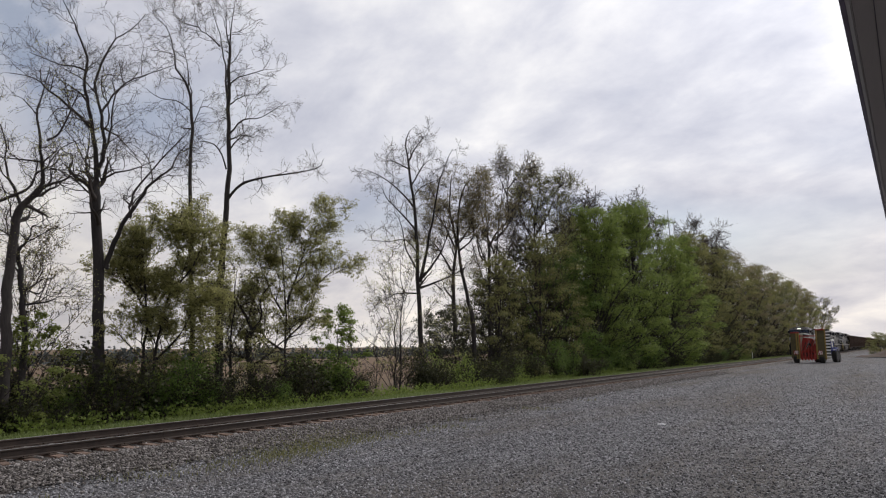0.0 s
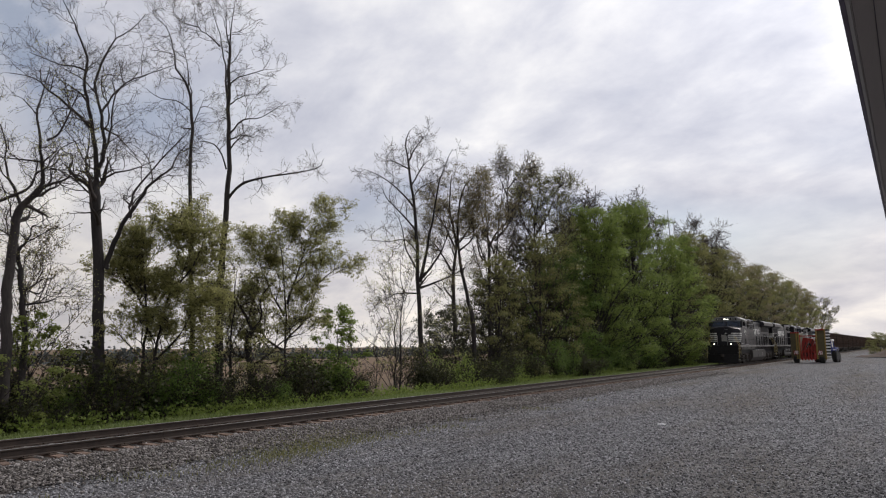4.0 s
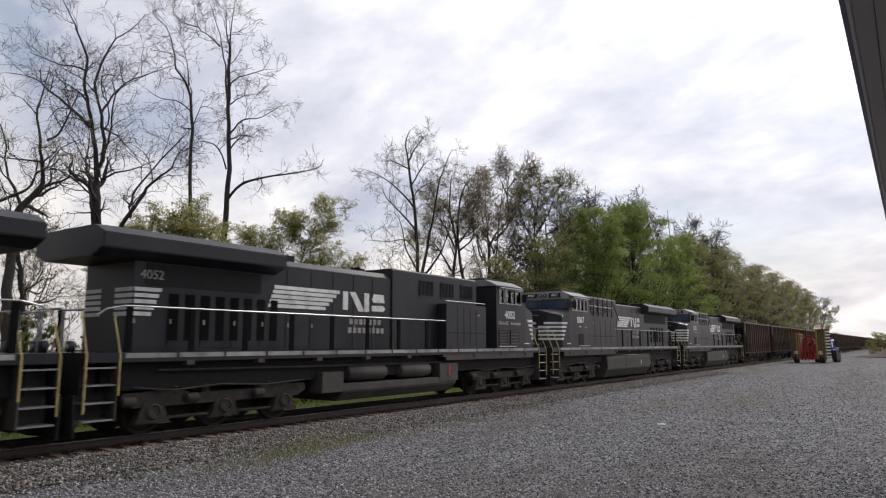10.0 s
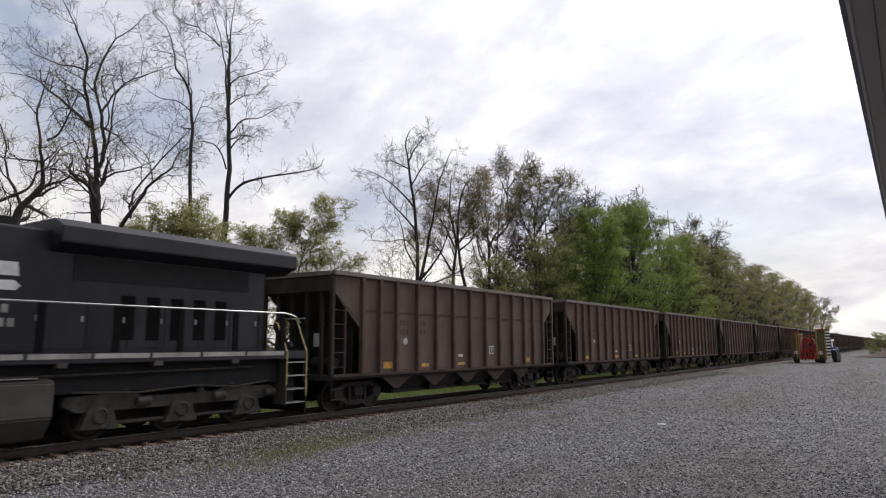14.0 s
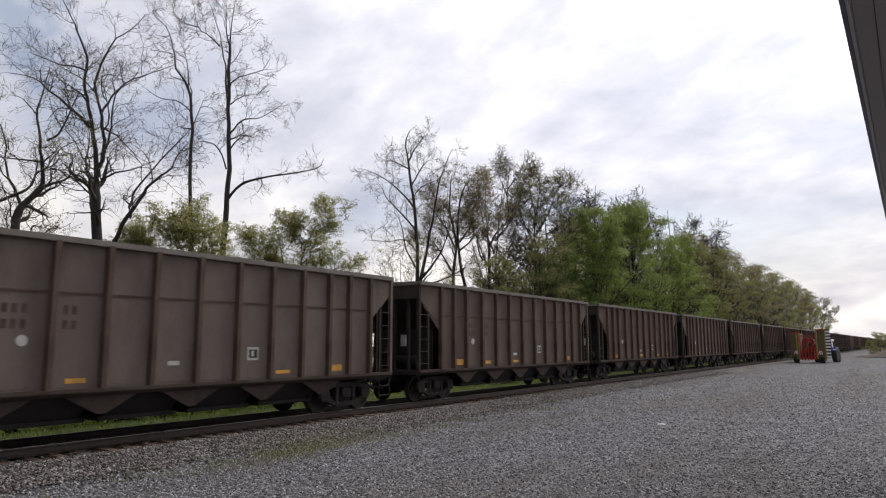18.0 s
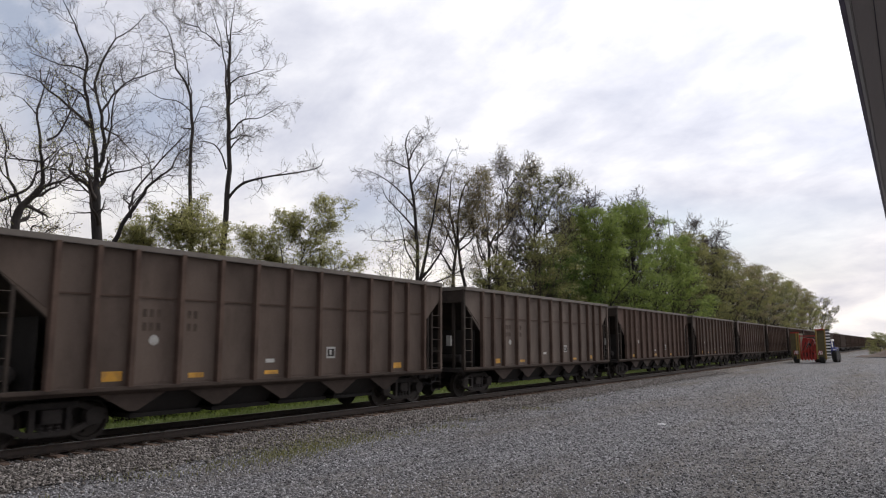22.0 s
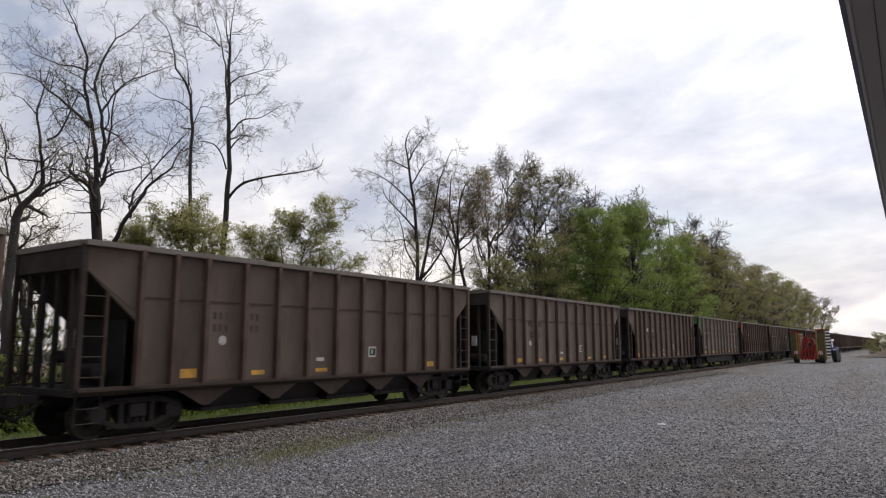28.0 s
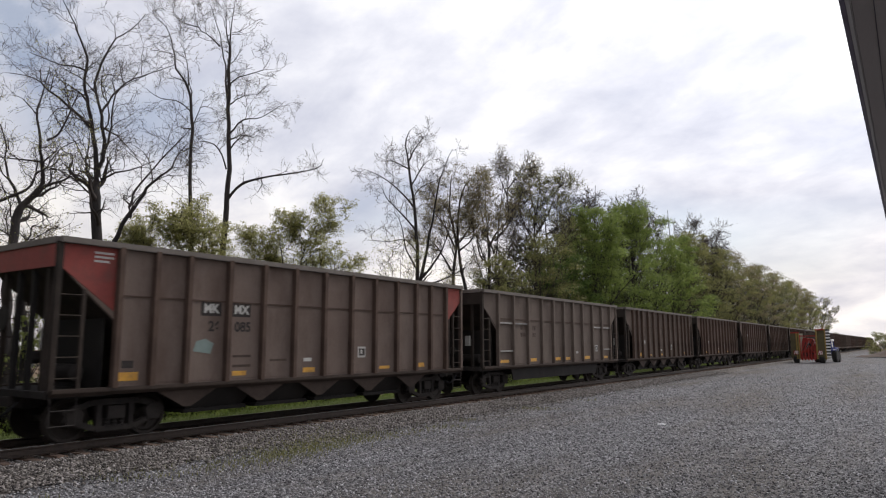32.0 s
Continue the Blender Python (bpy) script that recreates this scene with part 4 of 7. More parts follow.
# ---- locomotives ----
def loco_truck_mesh():
    """Side frame of a three-axle truck: top beam, three flared pedestals, lower ties."""
    g = Geo()
    g.prism([(-2.75, 0.78), (-2.45, 0.62), (2.45, 0.62), (2.75, 0.78), (2.7, 0.95), (1.3, 1.0), (0.95, 0.88), (-0.95, 0.88), (-1.3, 1.0), (-2.7, 0.95)], -0.09, 0.09, "x")
    for c in (-1.95, 0.0, 1.95):
        g.prism([(c - 0.44, 0.26), (c + 0.44, 0.26), (c + 0.36, 0.40), (c + 0.27, 0.74), (c - 0.27, 0.74), (c - 0.36, 0.40)], -0.11, 0.12, "x")
    g.beam((0, -1.55, 0.36), (0, -0.42, 0.36), 0.08, 0.07).beam((0, 0.42, 0.36), (0, 1.55, 0.36), 0.08, 0.07)
    return g.mesh("side_frame", M_UNDER, bevel=0.015)


M_CLEAR = glass_mat("side window glass", (0.75, 0.78, 0.80), 0.02)
M_CLEAR.node_tree.nodes["Principled BSDF"].inputs["Transmission Weight"].default_value = 1.0
LOCO_FRAME = loco_truck_mesh()
LOCO_CAP = Geo().lathe([(0.17, -0.06), (0.18, 0.02), (0.14, 0.05), (0.13, 0.02), (0.05, 0.03)], "x", n=16).mesh("bearing", M_UNDER, smooth=True)
LOCO_CYL = Geo().lathe([(0.10, -0.16), (0.11, -0.12), (0.11, 0.14), (0.06, 0.18)], "y", n=12).mesh("brake_cylinder", M_UNDER, smooth=True)
LOCO_SPRING = Geo().lathe([(0.10, 0.0), (0.11, 0.04), (0.09, 0.07), (0.11, 0.10), (0.09, 0.13), (0.11, 0.16), (0.10, 0.20)], "z", n=10).mesh("coil_spring", M_UNDER)


def loco_truck(parent, y):
    t = part("truck", Geo().box(-0.95, 0.95, -2.5, 2.5, 0.60, 0.90).box(-0.7, 0.7, -0.6, 0.6, 0.80, 1.3).box(-0.58, 0.58, -1.7, -0.3, 0.25, 0.75).box(-0.58, 0.58, 0.3, 1.7, 0.25, 0.75), M_UNDER, parent, "three-axle truck caked with road dirt")
    t.location = (0, y, 0)
    for s in (-1, 1):
        part("side_frame", LOCO_FRAME, None, t).location = (s * 1.12, 0, 0)
        for a in (-1.95, 0, 1.95):
            part("bearing", LOCO_CAP, None, t).matrix_local = pose(s * 1.24, a, 0.53, 0, 0, 0 if s > 0 else 180)
            part("coil_spring", LOCO_SPRING, None, t).location = (s * 1.12, a + 0.55 * (1 if a <= 0 else -1), 0.88)
        for a in (-1.0, 1.0, 2.6):
            part("brake_cylinder", LOCO_CYL, None, t).location = (s * 1.26, a, 0.78)
        g = Geo().path([(s * 1.3, -2.6, 1.05), (s * 1.32, -1.2, 0.98), (s * 1.3, 0.2, 1.06), (s * 1.31, 1.5, 0.98), (s * 1.28, 2.5, 1.08)], 0.025, 5)
        part("sand_pipe", g, M_UNDER, t)
    for a in (-1.95, 0, 1.95):
        wheelset(t, WHEEL_LOCO, a, 0.533)


def step_well(parent, y, s, e):
    """Steps at one corner: backing plate and four treads with bright edges."""
    y0, y1 = min(y, y - e * 0.72), max(y, y - e * 0.72)
    w = part("steps", Geo().box(s * 0.95, s * 0.99, y0, y1, 0.42, 1.64).box(s * 0.99, s * 1.48, y - e * 0.72 - 0.015, y - e * 0.72 + 0.015, 0.42, 1.64), M_LOCO_DULL, parent, "corner steps")
    for k in range(4):
        z = 0.44 + 0.36 * k
        part("tread", Geo().box(s * 1.0, s * 1.47, y0 + 0.03, y1 - 0.03, z, z + 0.035), M_RAILBAR, w, "worn step tread")
    return w


def corner_rail(parent, s, y, e):
    """Bent yellow grab rails beside the steps."""
    for off, sh in ((0.02, 0.0), (0.74, -0.1)):
        yy = y - e * off
        pts = [(s * 1.50, yy, 0.62 if off < 0.1 else 0.95), (s * 1.50, yy, 1.80), (s * 1.30, yy - e * 0.02, 2.25), (s * 1.12, yy - e * 0.04, 2.70 + sh), (s * 1.02, yy - e * 0.12, 2.74 + sh)]
        part("grab_rail", Geo().path(pts, 0.021, 6), M_YELLOW, parent, "bent yellow grab rail")


def slatted(parent, s, x, y0, y1, z0, z1, n, slat=None, across=False):
    """A louvred opening: dark backing, frame and slats."""
    g = part("grille", Geo().box(s * (x - 0.02), s * (x + 0.004), y0, y1, z0, z1), M_GRILLE, parent, "dark louvred grille")
    f = Geo()
    for a, b, c, d in ((y0 - 0.03, y1 + 0.03, z1, z1 + 0.03), (y0 - 0.03, y1 + 0.03, z0 - 0.03, z0), (y0 - 0.03, y0, z0, z1), (y1, y1 + 0.03, z0, z1)):
        f.box(s * x, s * (x + 0.03), a, b, c, d)
    part("grille_frame", f, M_LOCO, g)
    for k in range(n):
        if across:
            y = y0 + (y1 - y0) * (k + 0.5) / n
            part("slat", Geo().box(s * (x + 0.004), s * (x + 0.025), y - 0.012, y + 0.012, z0, z1), slat or M_LOCO, g)
        else:
            z = z0 + (z1 - z0) * (k + 0.5) / n
            part("slat", Geo().hexa([(s * (x + 0.004), y0, z - 0.02), (s * (x + 0.03), y0, z - 0.03), (s * (x + 0.03), y1, z - 0.03), (s * (x + 0.004), y1, z - 0.02),
                                     (s * (x + 0.004), y0, z + 0.01), (s * (x + 0.03), y0, z - 0.01), (s * (x + 0.03), y1, z - 0.01), (s * (x + 0.004), y1, z + 0.01)]), slat or M_LOCO, g)


def locomotive(number, label, older=False, lit=False):
    lo = thing("locomotive", pose(TRACK_X, 0, RAIL_Z), label, "locomotive", "engines of the coal train")
    P = lambda name, geo, m, lab="", smooth=False, bevel=0.0, parent=None: part(name, geo, m, parent or lo, lab, smooth, bevel)
    F, R = -10.62, 10.66            # ends of the deck
    hood = 1.03                     # half width of the long hood
    rad0 = 5.3 if older else 3.82   # front of the radiator
    tall1 = 0.2 if older else -0.95  # back of the tall equipment hood
    box1 = -2.45 if older else -2.3
    # deck, sills and their stripe
    P("deck", Geo().box(-1.50, 1.50, F, R, 1.64, 1.85), M_LOCO, bevel=0.015)
    # filled out and near-black: the shadow between deck and trucks is its colour
    P("underframe", Geo().box(-1.2, 1.2, F + 0.5, R - 0.5, 1.02, 1.64), M_GRILLE)
    for s in (-1, 1):
        n = 15
        for k in range(n):
            a = -9.75 + 19.6 * k / n
            P("sill_stripe", Geo().box(s * 1.5, s * 1.506, a + 0.03, a + 19.6 / n - 0.05, 1.735, 1.84), M_STRIPE)
        P("cab_skirt", Geo().box(s * 1.42, s * 1.49, -9.3, box1, 1.44, 1.64), M_LOCO_DULL)
        for k in range(9):
            y = -8.6 + 2.1 * k
            P("jacking_pad", Geo().box(s * 1.35, s * 1.53, y - 0.1, y + 0.1, 1.56, 1.66), M_LOCO_DULL)
        g = Geo().path([(s * 1.3, -4.6, 1.42), (s * 1.3, -3.8, 1.36), (s * 1.32, 4.2, 1.40), (s * 1.3, 8.9, 1.45)], 0.03, 6)
        P("air_pipe", g, M_UNDER)
    # pilots, couplers, ditch lights
    for e, y in ((-1, F), (1, R)):
        g = Geo().hexa([(-1.35, y - 0.02, 1.0), (1.35, y - 0.02, 1.0), (1.35, y + 0.02, 1.0), (-1.35, y + 0.02, 1.0), (-1.42, y - 0.03, 1.85), (1.42, y - 0.03, 1.85), (1.42, y + 0.03, 1.85), (-1.42, y + 0.03, 1.85)])
        P("end_plate", g, M_GRILLE)
        g = Geo()
        for s0, s1 in ((-1.40, 0.0), (0.0, 1.40)):
            f0, f1 = (0.10, 0.34) if s0 < 0 else (0.34, 0.10)
            g.hexa([(s0, y + e * f0, 0.14), (s1, y + e * f1, 0.14), (s1, y + e * (f1 - 0.04), 0.14), (s0, y + e * (f0 - 0.04), 0.14),
                    (s0, y + e * (f0 + 0.05), 0.98), (s1, y + e * (f1 + 0.02), 0.98), (s1, y + e * (f1 - 0.02), 0.98), (s0, y + e * (f0 + 0.01), 0.98)])
        P("plow", g, M_GRILLE, "black steel snow plow")
        coupler(lo, y, e, 0.52, M_UNDER)
        for s in (-1, 1):
            step_well(lo, y, s, e)
            corner_rail(lo, s, y, e)
            g = Geo().path([(s * 0.35, y + e * 0.05, 1.2), (s * 0.5, y + e * 0.25, 0.9), (s * 0.62, y + e * 0.22, 0.75), (s * 0.8, y + e * 0.05, 1.15)], 0.025, 6)
            P("jumper_hose", g, M_GRILLE)
            g = Geo().path([(s * 1.35, y, 2.75), (s * 0.45, y, 2.75), (s * 0.45, y, 1.85)], 0.022, 6)
            P("end_handrail", g, M_RAILBAR)
            lamp = P("ditch_light", Geo().lathe([(0.04, y - e * 0.12), (0.12, y - e * 0.10), (0.13, y + e * 0.02), (0.115, y + e * 0.025)], "y", (s * 0.78, 0, 1.98), 14), M_LOCO, smooth=True)
            P("lens", Geo().lathe([(0.06, y + e * 0.024), (0.05, y + e * 0.034), (0.02, y + e * 0.04)], "y", (s * 0.78, 0, 1.98), 14), M_LAMP if lit and e < 0 else M_LENS, "lit lens" if lit and e < 0 else "", parent=lamp)
            P("lamp_bracket", Geo().box(s * 0.78 - 0.04, s * 0.78 + 0.04, y - e * 0.1 - 0.03, y - e * 0.1 + 0.03, 1.85, 1.92), M_LOCO, parent=lamp)
    # nose: as wide as the cab, its front corners cut, its top rising to a crest and to the windscreen
    front = [(-1.44, -9.38, 3.40), (-0.86, -9.84, 3.56), (-0.45, -9.88, 3.66), (0.45, -9.88, 3.66), (0.86, -9.84, 3.56), (1.44, -9.38, 3.40)]
    back = [(-1.49, -8.6, 3.66), (-1.34, -8.6, 3.72), (-0.9, -8.6, 3.76), (0.9, -8.6, 3.76), (1.34, -8.6, 3.72), (1.49, -8.6, 3.66)]
    vs = [(x, y, 1.85) for x, y, z in front] + front + [(x, y, 1.85) for x, y, z in back] + back
    fs = [(k, k + 1, k + 7, k + 6) for k in range(5)] + [(k + 6, k + 7, k + 19, k + 18) for k in range(5)] + [(0, 6, 18, 12), (5, 11, 23, 17)]
    fs += [(k, k + 1, k + 13, k + 12) for k in range(5)] + [(k + 12, k + 13, k + 19, k + 18) for k in range(5)]
    P("nose", Geo().add(vs, fs), M_LOCO, "wide black nose with white stripes", bevel=0.02)
    P("nose_door", Geo().box(-0.62, -0.02, -9.91, -9.87, 1.9, 3.3), M_LOCO, bevel=0.008)
    P("nose_handle", Geo().path([(0.10, -9.88, 3.44), (0.12, -9.94, 3.42), (0.42, -9.94, 3.40), (0.44, -9.88, 3.42)], 0.015, 6), M_RAILBAR)
    P("marker_plate", Geo().box(1.45, 1.457, -9.36, -9.26, 3.34, 3.41), M_WHITE)
    for s in (-1, 1):
        for k in range(5):
            z = 3.03 - 0.192 * k
            h = 0.052
            yb = -8.84 - 0.10 * k
            xb = 1.44 + 0.05 * (yb + 9.38) / 0.78
            # along the side, round the cut corner, over the front
            run_of = [(xb, yb, 0.03), (1.44, -9.38, 0), (0.86, -9.84, 0), (0.40 if k else 0.10, -9.884, 0)]
            g = Geo()
            for (xa, ya, la), (xc, yc, lc) in zip(run_of, run_of[1:]):
                d = Vector((yc - ya, -(xc - xa), 0)).normalized() * -0.007
                if d.x < 0:
                    d = -d
                g.hexa([(s * xa, ya - la, z - h), (s * xc, yc, z - h), (s * (xc + d.x), yc + min(d.y, -d.y), z - h), (s * (xa + d.x), ya - la + min(d.y, -d.y), z - h),
                        (s * xa, ya + la, z + h), (s * xc, yc, z + h), (s * (xc + d.x), yc + min(d.y, -d.y), z + h), (s * (xa + d.x), ya + la + min(d.y, -d.y), z + h)])
            P("nose_stripe", g, M_WHITE, "white nose stripe")
    P("nose_emblem", Geo().prism([(-0.22, 2.25), (0.26, 2.25), (0.30, 2.66), (0.16, 2.90), (-0.06, 2.86), (-0.24, 2.92)], -9.925, -9.885, "y"), M_STRIPE, "plain pale nose emblem")
    # cab: hollow, with real openings at the windows
    g = Geo().prism([(-8.62, 1.85), (-6.1, 1.85), (-6.1, 3.70), (-8.62, 3.70)], -1.49, 1.49, "x")
    for s in (-1, 1):
        g.prism([(-8.50, 4.28), (-6.1, 4.28), (-6.1, 4.42), (-8.46, 4.42)], s * 1.42, s * 1.49, "x")
        g.prism([(-8.62, 3.70), (-8.20, 3.70), (-8.20, 4.28), (-8.50, 4.28)], s * 1.42, s * 1.49, "x")
        for y0, y1 in ((-7.76, -7.72), (-7.29, -7.27), (-6.84, -6.70), (-6.35, -6.10)):
            g.box(s * 1.42, s * 1.49, y0, y1, 3.70, 4.28)
        g.hexa([(s * 1.34, -8.62, 3.70), (s * 1.42, -8.62, 3.70), (s * 1.42, -8.54, 3.70), (s * 1.34, -8.54, 3.70), (s * 1.34, -8.50, 4.28), (s * 1.42, -8.50, 4.28), (s * 1.42, -8.42, 4.28), (s * 1.34, -8.42, 4.28)])
    g.box(-1.42, 1.42, -6.17, -6.10, 3.70, 4.42)
    g.hexa([(-0.06, -8.62, 3.70), (0.06, -8.62, 3.70), (0.06, -8.56, 3.70), (-0.06, -8.56, 3.70), (-0.06, -8.50, 4.28), (0.06, -8.50, 4.28), (0.06, -8.44, 4.28), (-0.06, -8.44, 4.28)])
    g.box(-1.2, 1.2, -8.4, -7.9, 3.70, 3.80)
    P("cab", g, M_LOCO, "black wide cab with see-through windows")
    g = Geo().hexa([(-1.50, -8.50, 4.28), (1.50, -8.50, 4.28), (1.50, -8.30, 4.28), (-1.50, -8.30, 4.28), (-1.0, -8.40, 4.66), (1.0, -8.40, 4.66), (1.0, -8.25, 4.66), (-1.0, -8.25, 4.66)])
    P("cab_brow", g, M_ROOF, "sloped panel over the windscreen")
    g = Geo().prism([(-1.55, 4.40), (1.55, 4.40), (1.55, 4.43), (1.0, 4.68), (-1.0, 4.68), (-1.55, 4.43)], -8.38, -6.02, "y")
    P("cab_roof", g, M_ROOF, "grey cab roof with sloped sides, sky sheen in its colour", bevel=0.01)
    P("air_conditioner", Geo().box(-0.75, 0.75, -7.9, -6.4, 4.67, 4.80), M_LOCO_DULL, bevel=0.03)
    for s in (-1, 1):
        # windscreen panes lie on the sloped front
        fx0, fx1 = (0.06, 1.34)
        fr = lambda x, v: (s * x, -8.615 + 0.12 * v, 3.72 + 0.57 * v)
        a, b, c, d = fr(fx0, 0.02), fr(fx1, 0.10), fr(fx1, 0.92), fr(fx0, 0.92)
        out = (0, -0.02, 0.008)
        g = Geo().hexa([a, b, c, d] + [tuple(p[i] + out[i] for i in range(3)) for p in (a, b, c, d)])
        P("windscreen", g, M_GLASS, "bluish windscreen pane, tinted for sky reflection")
        nb = P("number_board", Geo().hexa([(s * 0.34, -8.52, 4.36), (s * 1.0, -8.52, 4.36), (s * 1.0, -8.44, 4.36), (s * 0.34, -8.44, 4.36), (s * 0.34, -8.47, 4.58), (s * 0.95, -8.47, 4.58), (s * 0.95, -8.40, 4.58), (s * 0.34, -8.40, 4.58)]), M_GRILLE, "dark number board")
        tx = P("board_number", lettering(number, 0.19, M_WHITE), None, parent=nb)
        tx.matrix_local = pose(s * 0.66, -8.502, 4.47, 76, 0, 0)
        hl = P("headlight", Geo().lathe([(0.09, -8.42), (0.10, -8.53), (0.085, -8.535)], "y", (s * 0.13, 0, 4.47), 14), M_LOCO, smooth=True)
        P("lens", Geo().lathe([(0.06, -8.533), (0.05, -8.545), (0.02, -8.55)], "y", (s * 0.13, 0, 4.47), 14), M_LAMP if lit else M_LENS, parent=hl)
        # side windows: quarter light, two sliding panes, rear light
        for y0, y1 in ((-8.18, -7.78), (-7.70, -7.30), (-7.26, -6.86), (-6.68, -6.36)):
            w = P("window_frame", Geo().box(s * 1.49, s * 1.515, y0 - 0.04, y1 + 0.04, 4.27, 4.31).box(s * 1.49, s * 1.515, y0 - 0.04, y1 + 0.04, 3.68, 3.72).box(s * 1.49, s * 1.515, y0 - 0.04, y0, 3.72, 4.27).box(s * 1.49, s * 1.515, y1, y1 + 0.04, 3.72, 4.27), M_RAILBAR, "thin metal window frame")
            P("pane", Geo().box(s * 1.455, s * 1.461, y0, y1, 3.72, 4.27), M_CLEAR, parent=w)
        P("sun_visor", Geo().hexa([(s * 1.5, -8.2, 4.37), (s * 1.5, -6.3, 4.37), (s * 1.64, -6.3, 4.31), (s * 1.64, -8.2, 4.31), (s * 1.5, -8.2, 4.39), (s * 1.5, -6.3, 4.39), (s * 1.64, -6.3, 4.33), (s * 1.64, -8.2, 4.33)]), M_ROOF, "tilted shade over the window")
        P("mirror", Geo().box(s * 1.52, s * 1.75, -8.30, -8.27, 3.80, 4.15), M_LOCO)
        tx = P("cab_number", lettering(number, 0.44, M_WHITE, bold=0.012), None, "white cab number")
        on_side(tx, s, 1.494, -7.22, 3.22)
        if older:
            on_side(P("slogan", lettering("DC to AC", 0.20, M_STRIPE, bold=0.004), None, "small pale slogan"), s, 1.494, -7.22 - s * 0.55, 2.88)
            for k in range(6):
                y = -7.22 + s * (0.12 + 0.15 * k)
                P("slogan_bar", Geo().box(s * 1.49, s * 1.495, y - 0.055, y + 0.055, 2.82, 2.93), M_STRIPE)
        else:
            P("stencil_bar", Geo().box(s * 1.49, s * 1.496, -7.35, -7.15, 2.88, 2.93), M_WHITE)
        P("stencil_bar", Geo().box(s * 1.49, s * 1.496, -6.75, -6.42, 2.86, 2.90), M_STRIPE)
        P("cab_seam", Geo().box(s * 1.49, s * 1.502, -8.4, -6.12, 2.66, 2.69), M_LOCO)
        if older:
            slatted(lo, s, 1.49, -7.95, -7.25, 2.02, 2.58, 9, M_LOCO_DULL)
            slatted(lo, s, 1.49, -6.95, -6.3, 2.02, 2.58, 9, M_LOCO_DULL)
        else:
            P("battery_door", Geo().box(s * 1.49, s * 1.51, -7.5, -6.92, 1.98, 2.53), M_GRILLE, "dark square door")
        P("sill_handle", Geo().bar((s * 1.56, -7.6, 1.92), (s * 1.56, -6.2, 1.92), 0.02, 6), M_RAILBAR)
        P("white_bar", Geo().box(s * 1.49, s * 1.5, -8.95, -8.5, 2.02, 2.06), M_WHITE)
    # boxes beside the hood and the tall equipment hood
    tall_top = 4.58
    ch = 0.16 if older else 0.05
    P("equipment_hood", Geo().prism([(-hood - 0.05, 1.85), (hood + 0.05, 1.85), (hood + 0.05, 4.53), (hood, tall_top), (-hood, tall_top), (-hood - 0.05, 4.53)], -6.1 if not older else -5.2, tall1, "y"), M_LOCO, "tall equipment hood", bevel=0.015)
    for s in (-1, 1):
        bx = -6.1 if not older else -5.25
        sb = P("side_cabinet", Geo().prism([(s * 0.9, 1.85), (s * 1.49, 1.85), (s * 1.49, 3.50), (s * 0.9, 3.50)][::s], bx, box1, "y"), M_LOCO, "flush side cabinet", bevel=0.006)
        for y in np.linspace(bx + 0.75, box1 - 0.75, 4):
            P("cabinet_seam", Geo().box(s * 1.49, s * 1.497, y - 0.012, y + 0.012, 1.95, 3.36), M_GRILLE, parent=sb)
        P("cabinet_seam", Geo().box(s * 1.49, s * 1.498, bx + 0.1, box1 - 0.1, 2.42, 2.45), M_GRILLE, parent=sb)
        P("hinge_plate", Geo().box(s * 1.49, s * 1.51, bx + 0.5, bx + 0.62, 3.1, 3.16), M_STRIPE, parent=sb)
        for k in range(3 if older else 4):
            if older:
                y = -4.85 + 1.35 * k
                slatted(lo, s, hood + 0.05, y, y + 0.8, 3.75, 4.28, 8, M_LOCO, across=True)
            else:
                y = -5.85 + 1.0 * k
                slatted(lo, s, hood + 0.05, y, y + 0.8, 3.78, 4.36, 6, M_SLAT if k < 3 else M_LOCO)
        if not older:
            g = Geo().path([(s * 1.42, -6.05, 4.50), (s * 1.42, -2.5, 4.46)], 0.03, 6)
            g.path([(s * 1.42, -6.05, 4.05), (s * 1.42, -2.5, 4.02)], 0.026, 6)
            P("roof_rail", g, M_RAILBAR, "upper walkway handrail")
            for k in range(6):
                y = -5.95 + 0.68 * k
                P("rail_post", Geo().box(s * 1.40, s * 1.45, y - 0.05, y + 0.05, 3.50, 4.52), M_LOCO)
            P("rail_brace", Geo().bar((s * 1.42, -2.5, 4.46), (s * 1.30, -1.1, 3.35), 0.03, 6), M_LOCO_DULL)
        else:
            P("roof_rail", Geo().bar((s * 1.46, -5.2, 3.60), (s * 1.46, box1, 3.60), 0.02, 6), M_RAILBAR)
    # long hood with doors
    P("engine_hood", Geo().prism([(-hood, 1.85), (hood, 1.85), (hood, 4.38 - ch), (hood - ch, 4.38), (-hood + ch, 4.38), (-hood, 4.38 - ch)], tall1 + 0.003, 9.45, "y"), M_LOCO, "long engine hood", bevel=0.012)
    for s in (-1, 1):
        doors = np.arange(tall1 + 0.1, 9.3, 0.92)
        for a in doors:
            d = P("hood_door", Geo().box(s * hood, s * (hood + 0.012), a + 0.02, min(a + 0.88, 9.40), 1.95 if a > 3.6 else 1.9, 3.0 if a > rad0 - 0.6 else 4.15), M_LOCO)
            P("latch", Geo().box(s * (hood + 0.012), s * (hood + 0.03), a + 0.80, a + 0.84, 2.5, 2.62), M_RAILBAR, parent=d)
        for k in range(8 if older else 5):
            y = (rad0 - 0.1 + 0.44 * k) if older else (rad0 + 1.6 + 0.62 * k)
            P("vent", Geo().box(s * (hood + 0.012), s * (hood + 0.022), y, y + (0.25 if older else 0.32), 2.12, 3.22 if older else 3.10), M_VENT, "narrow dark vent")
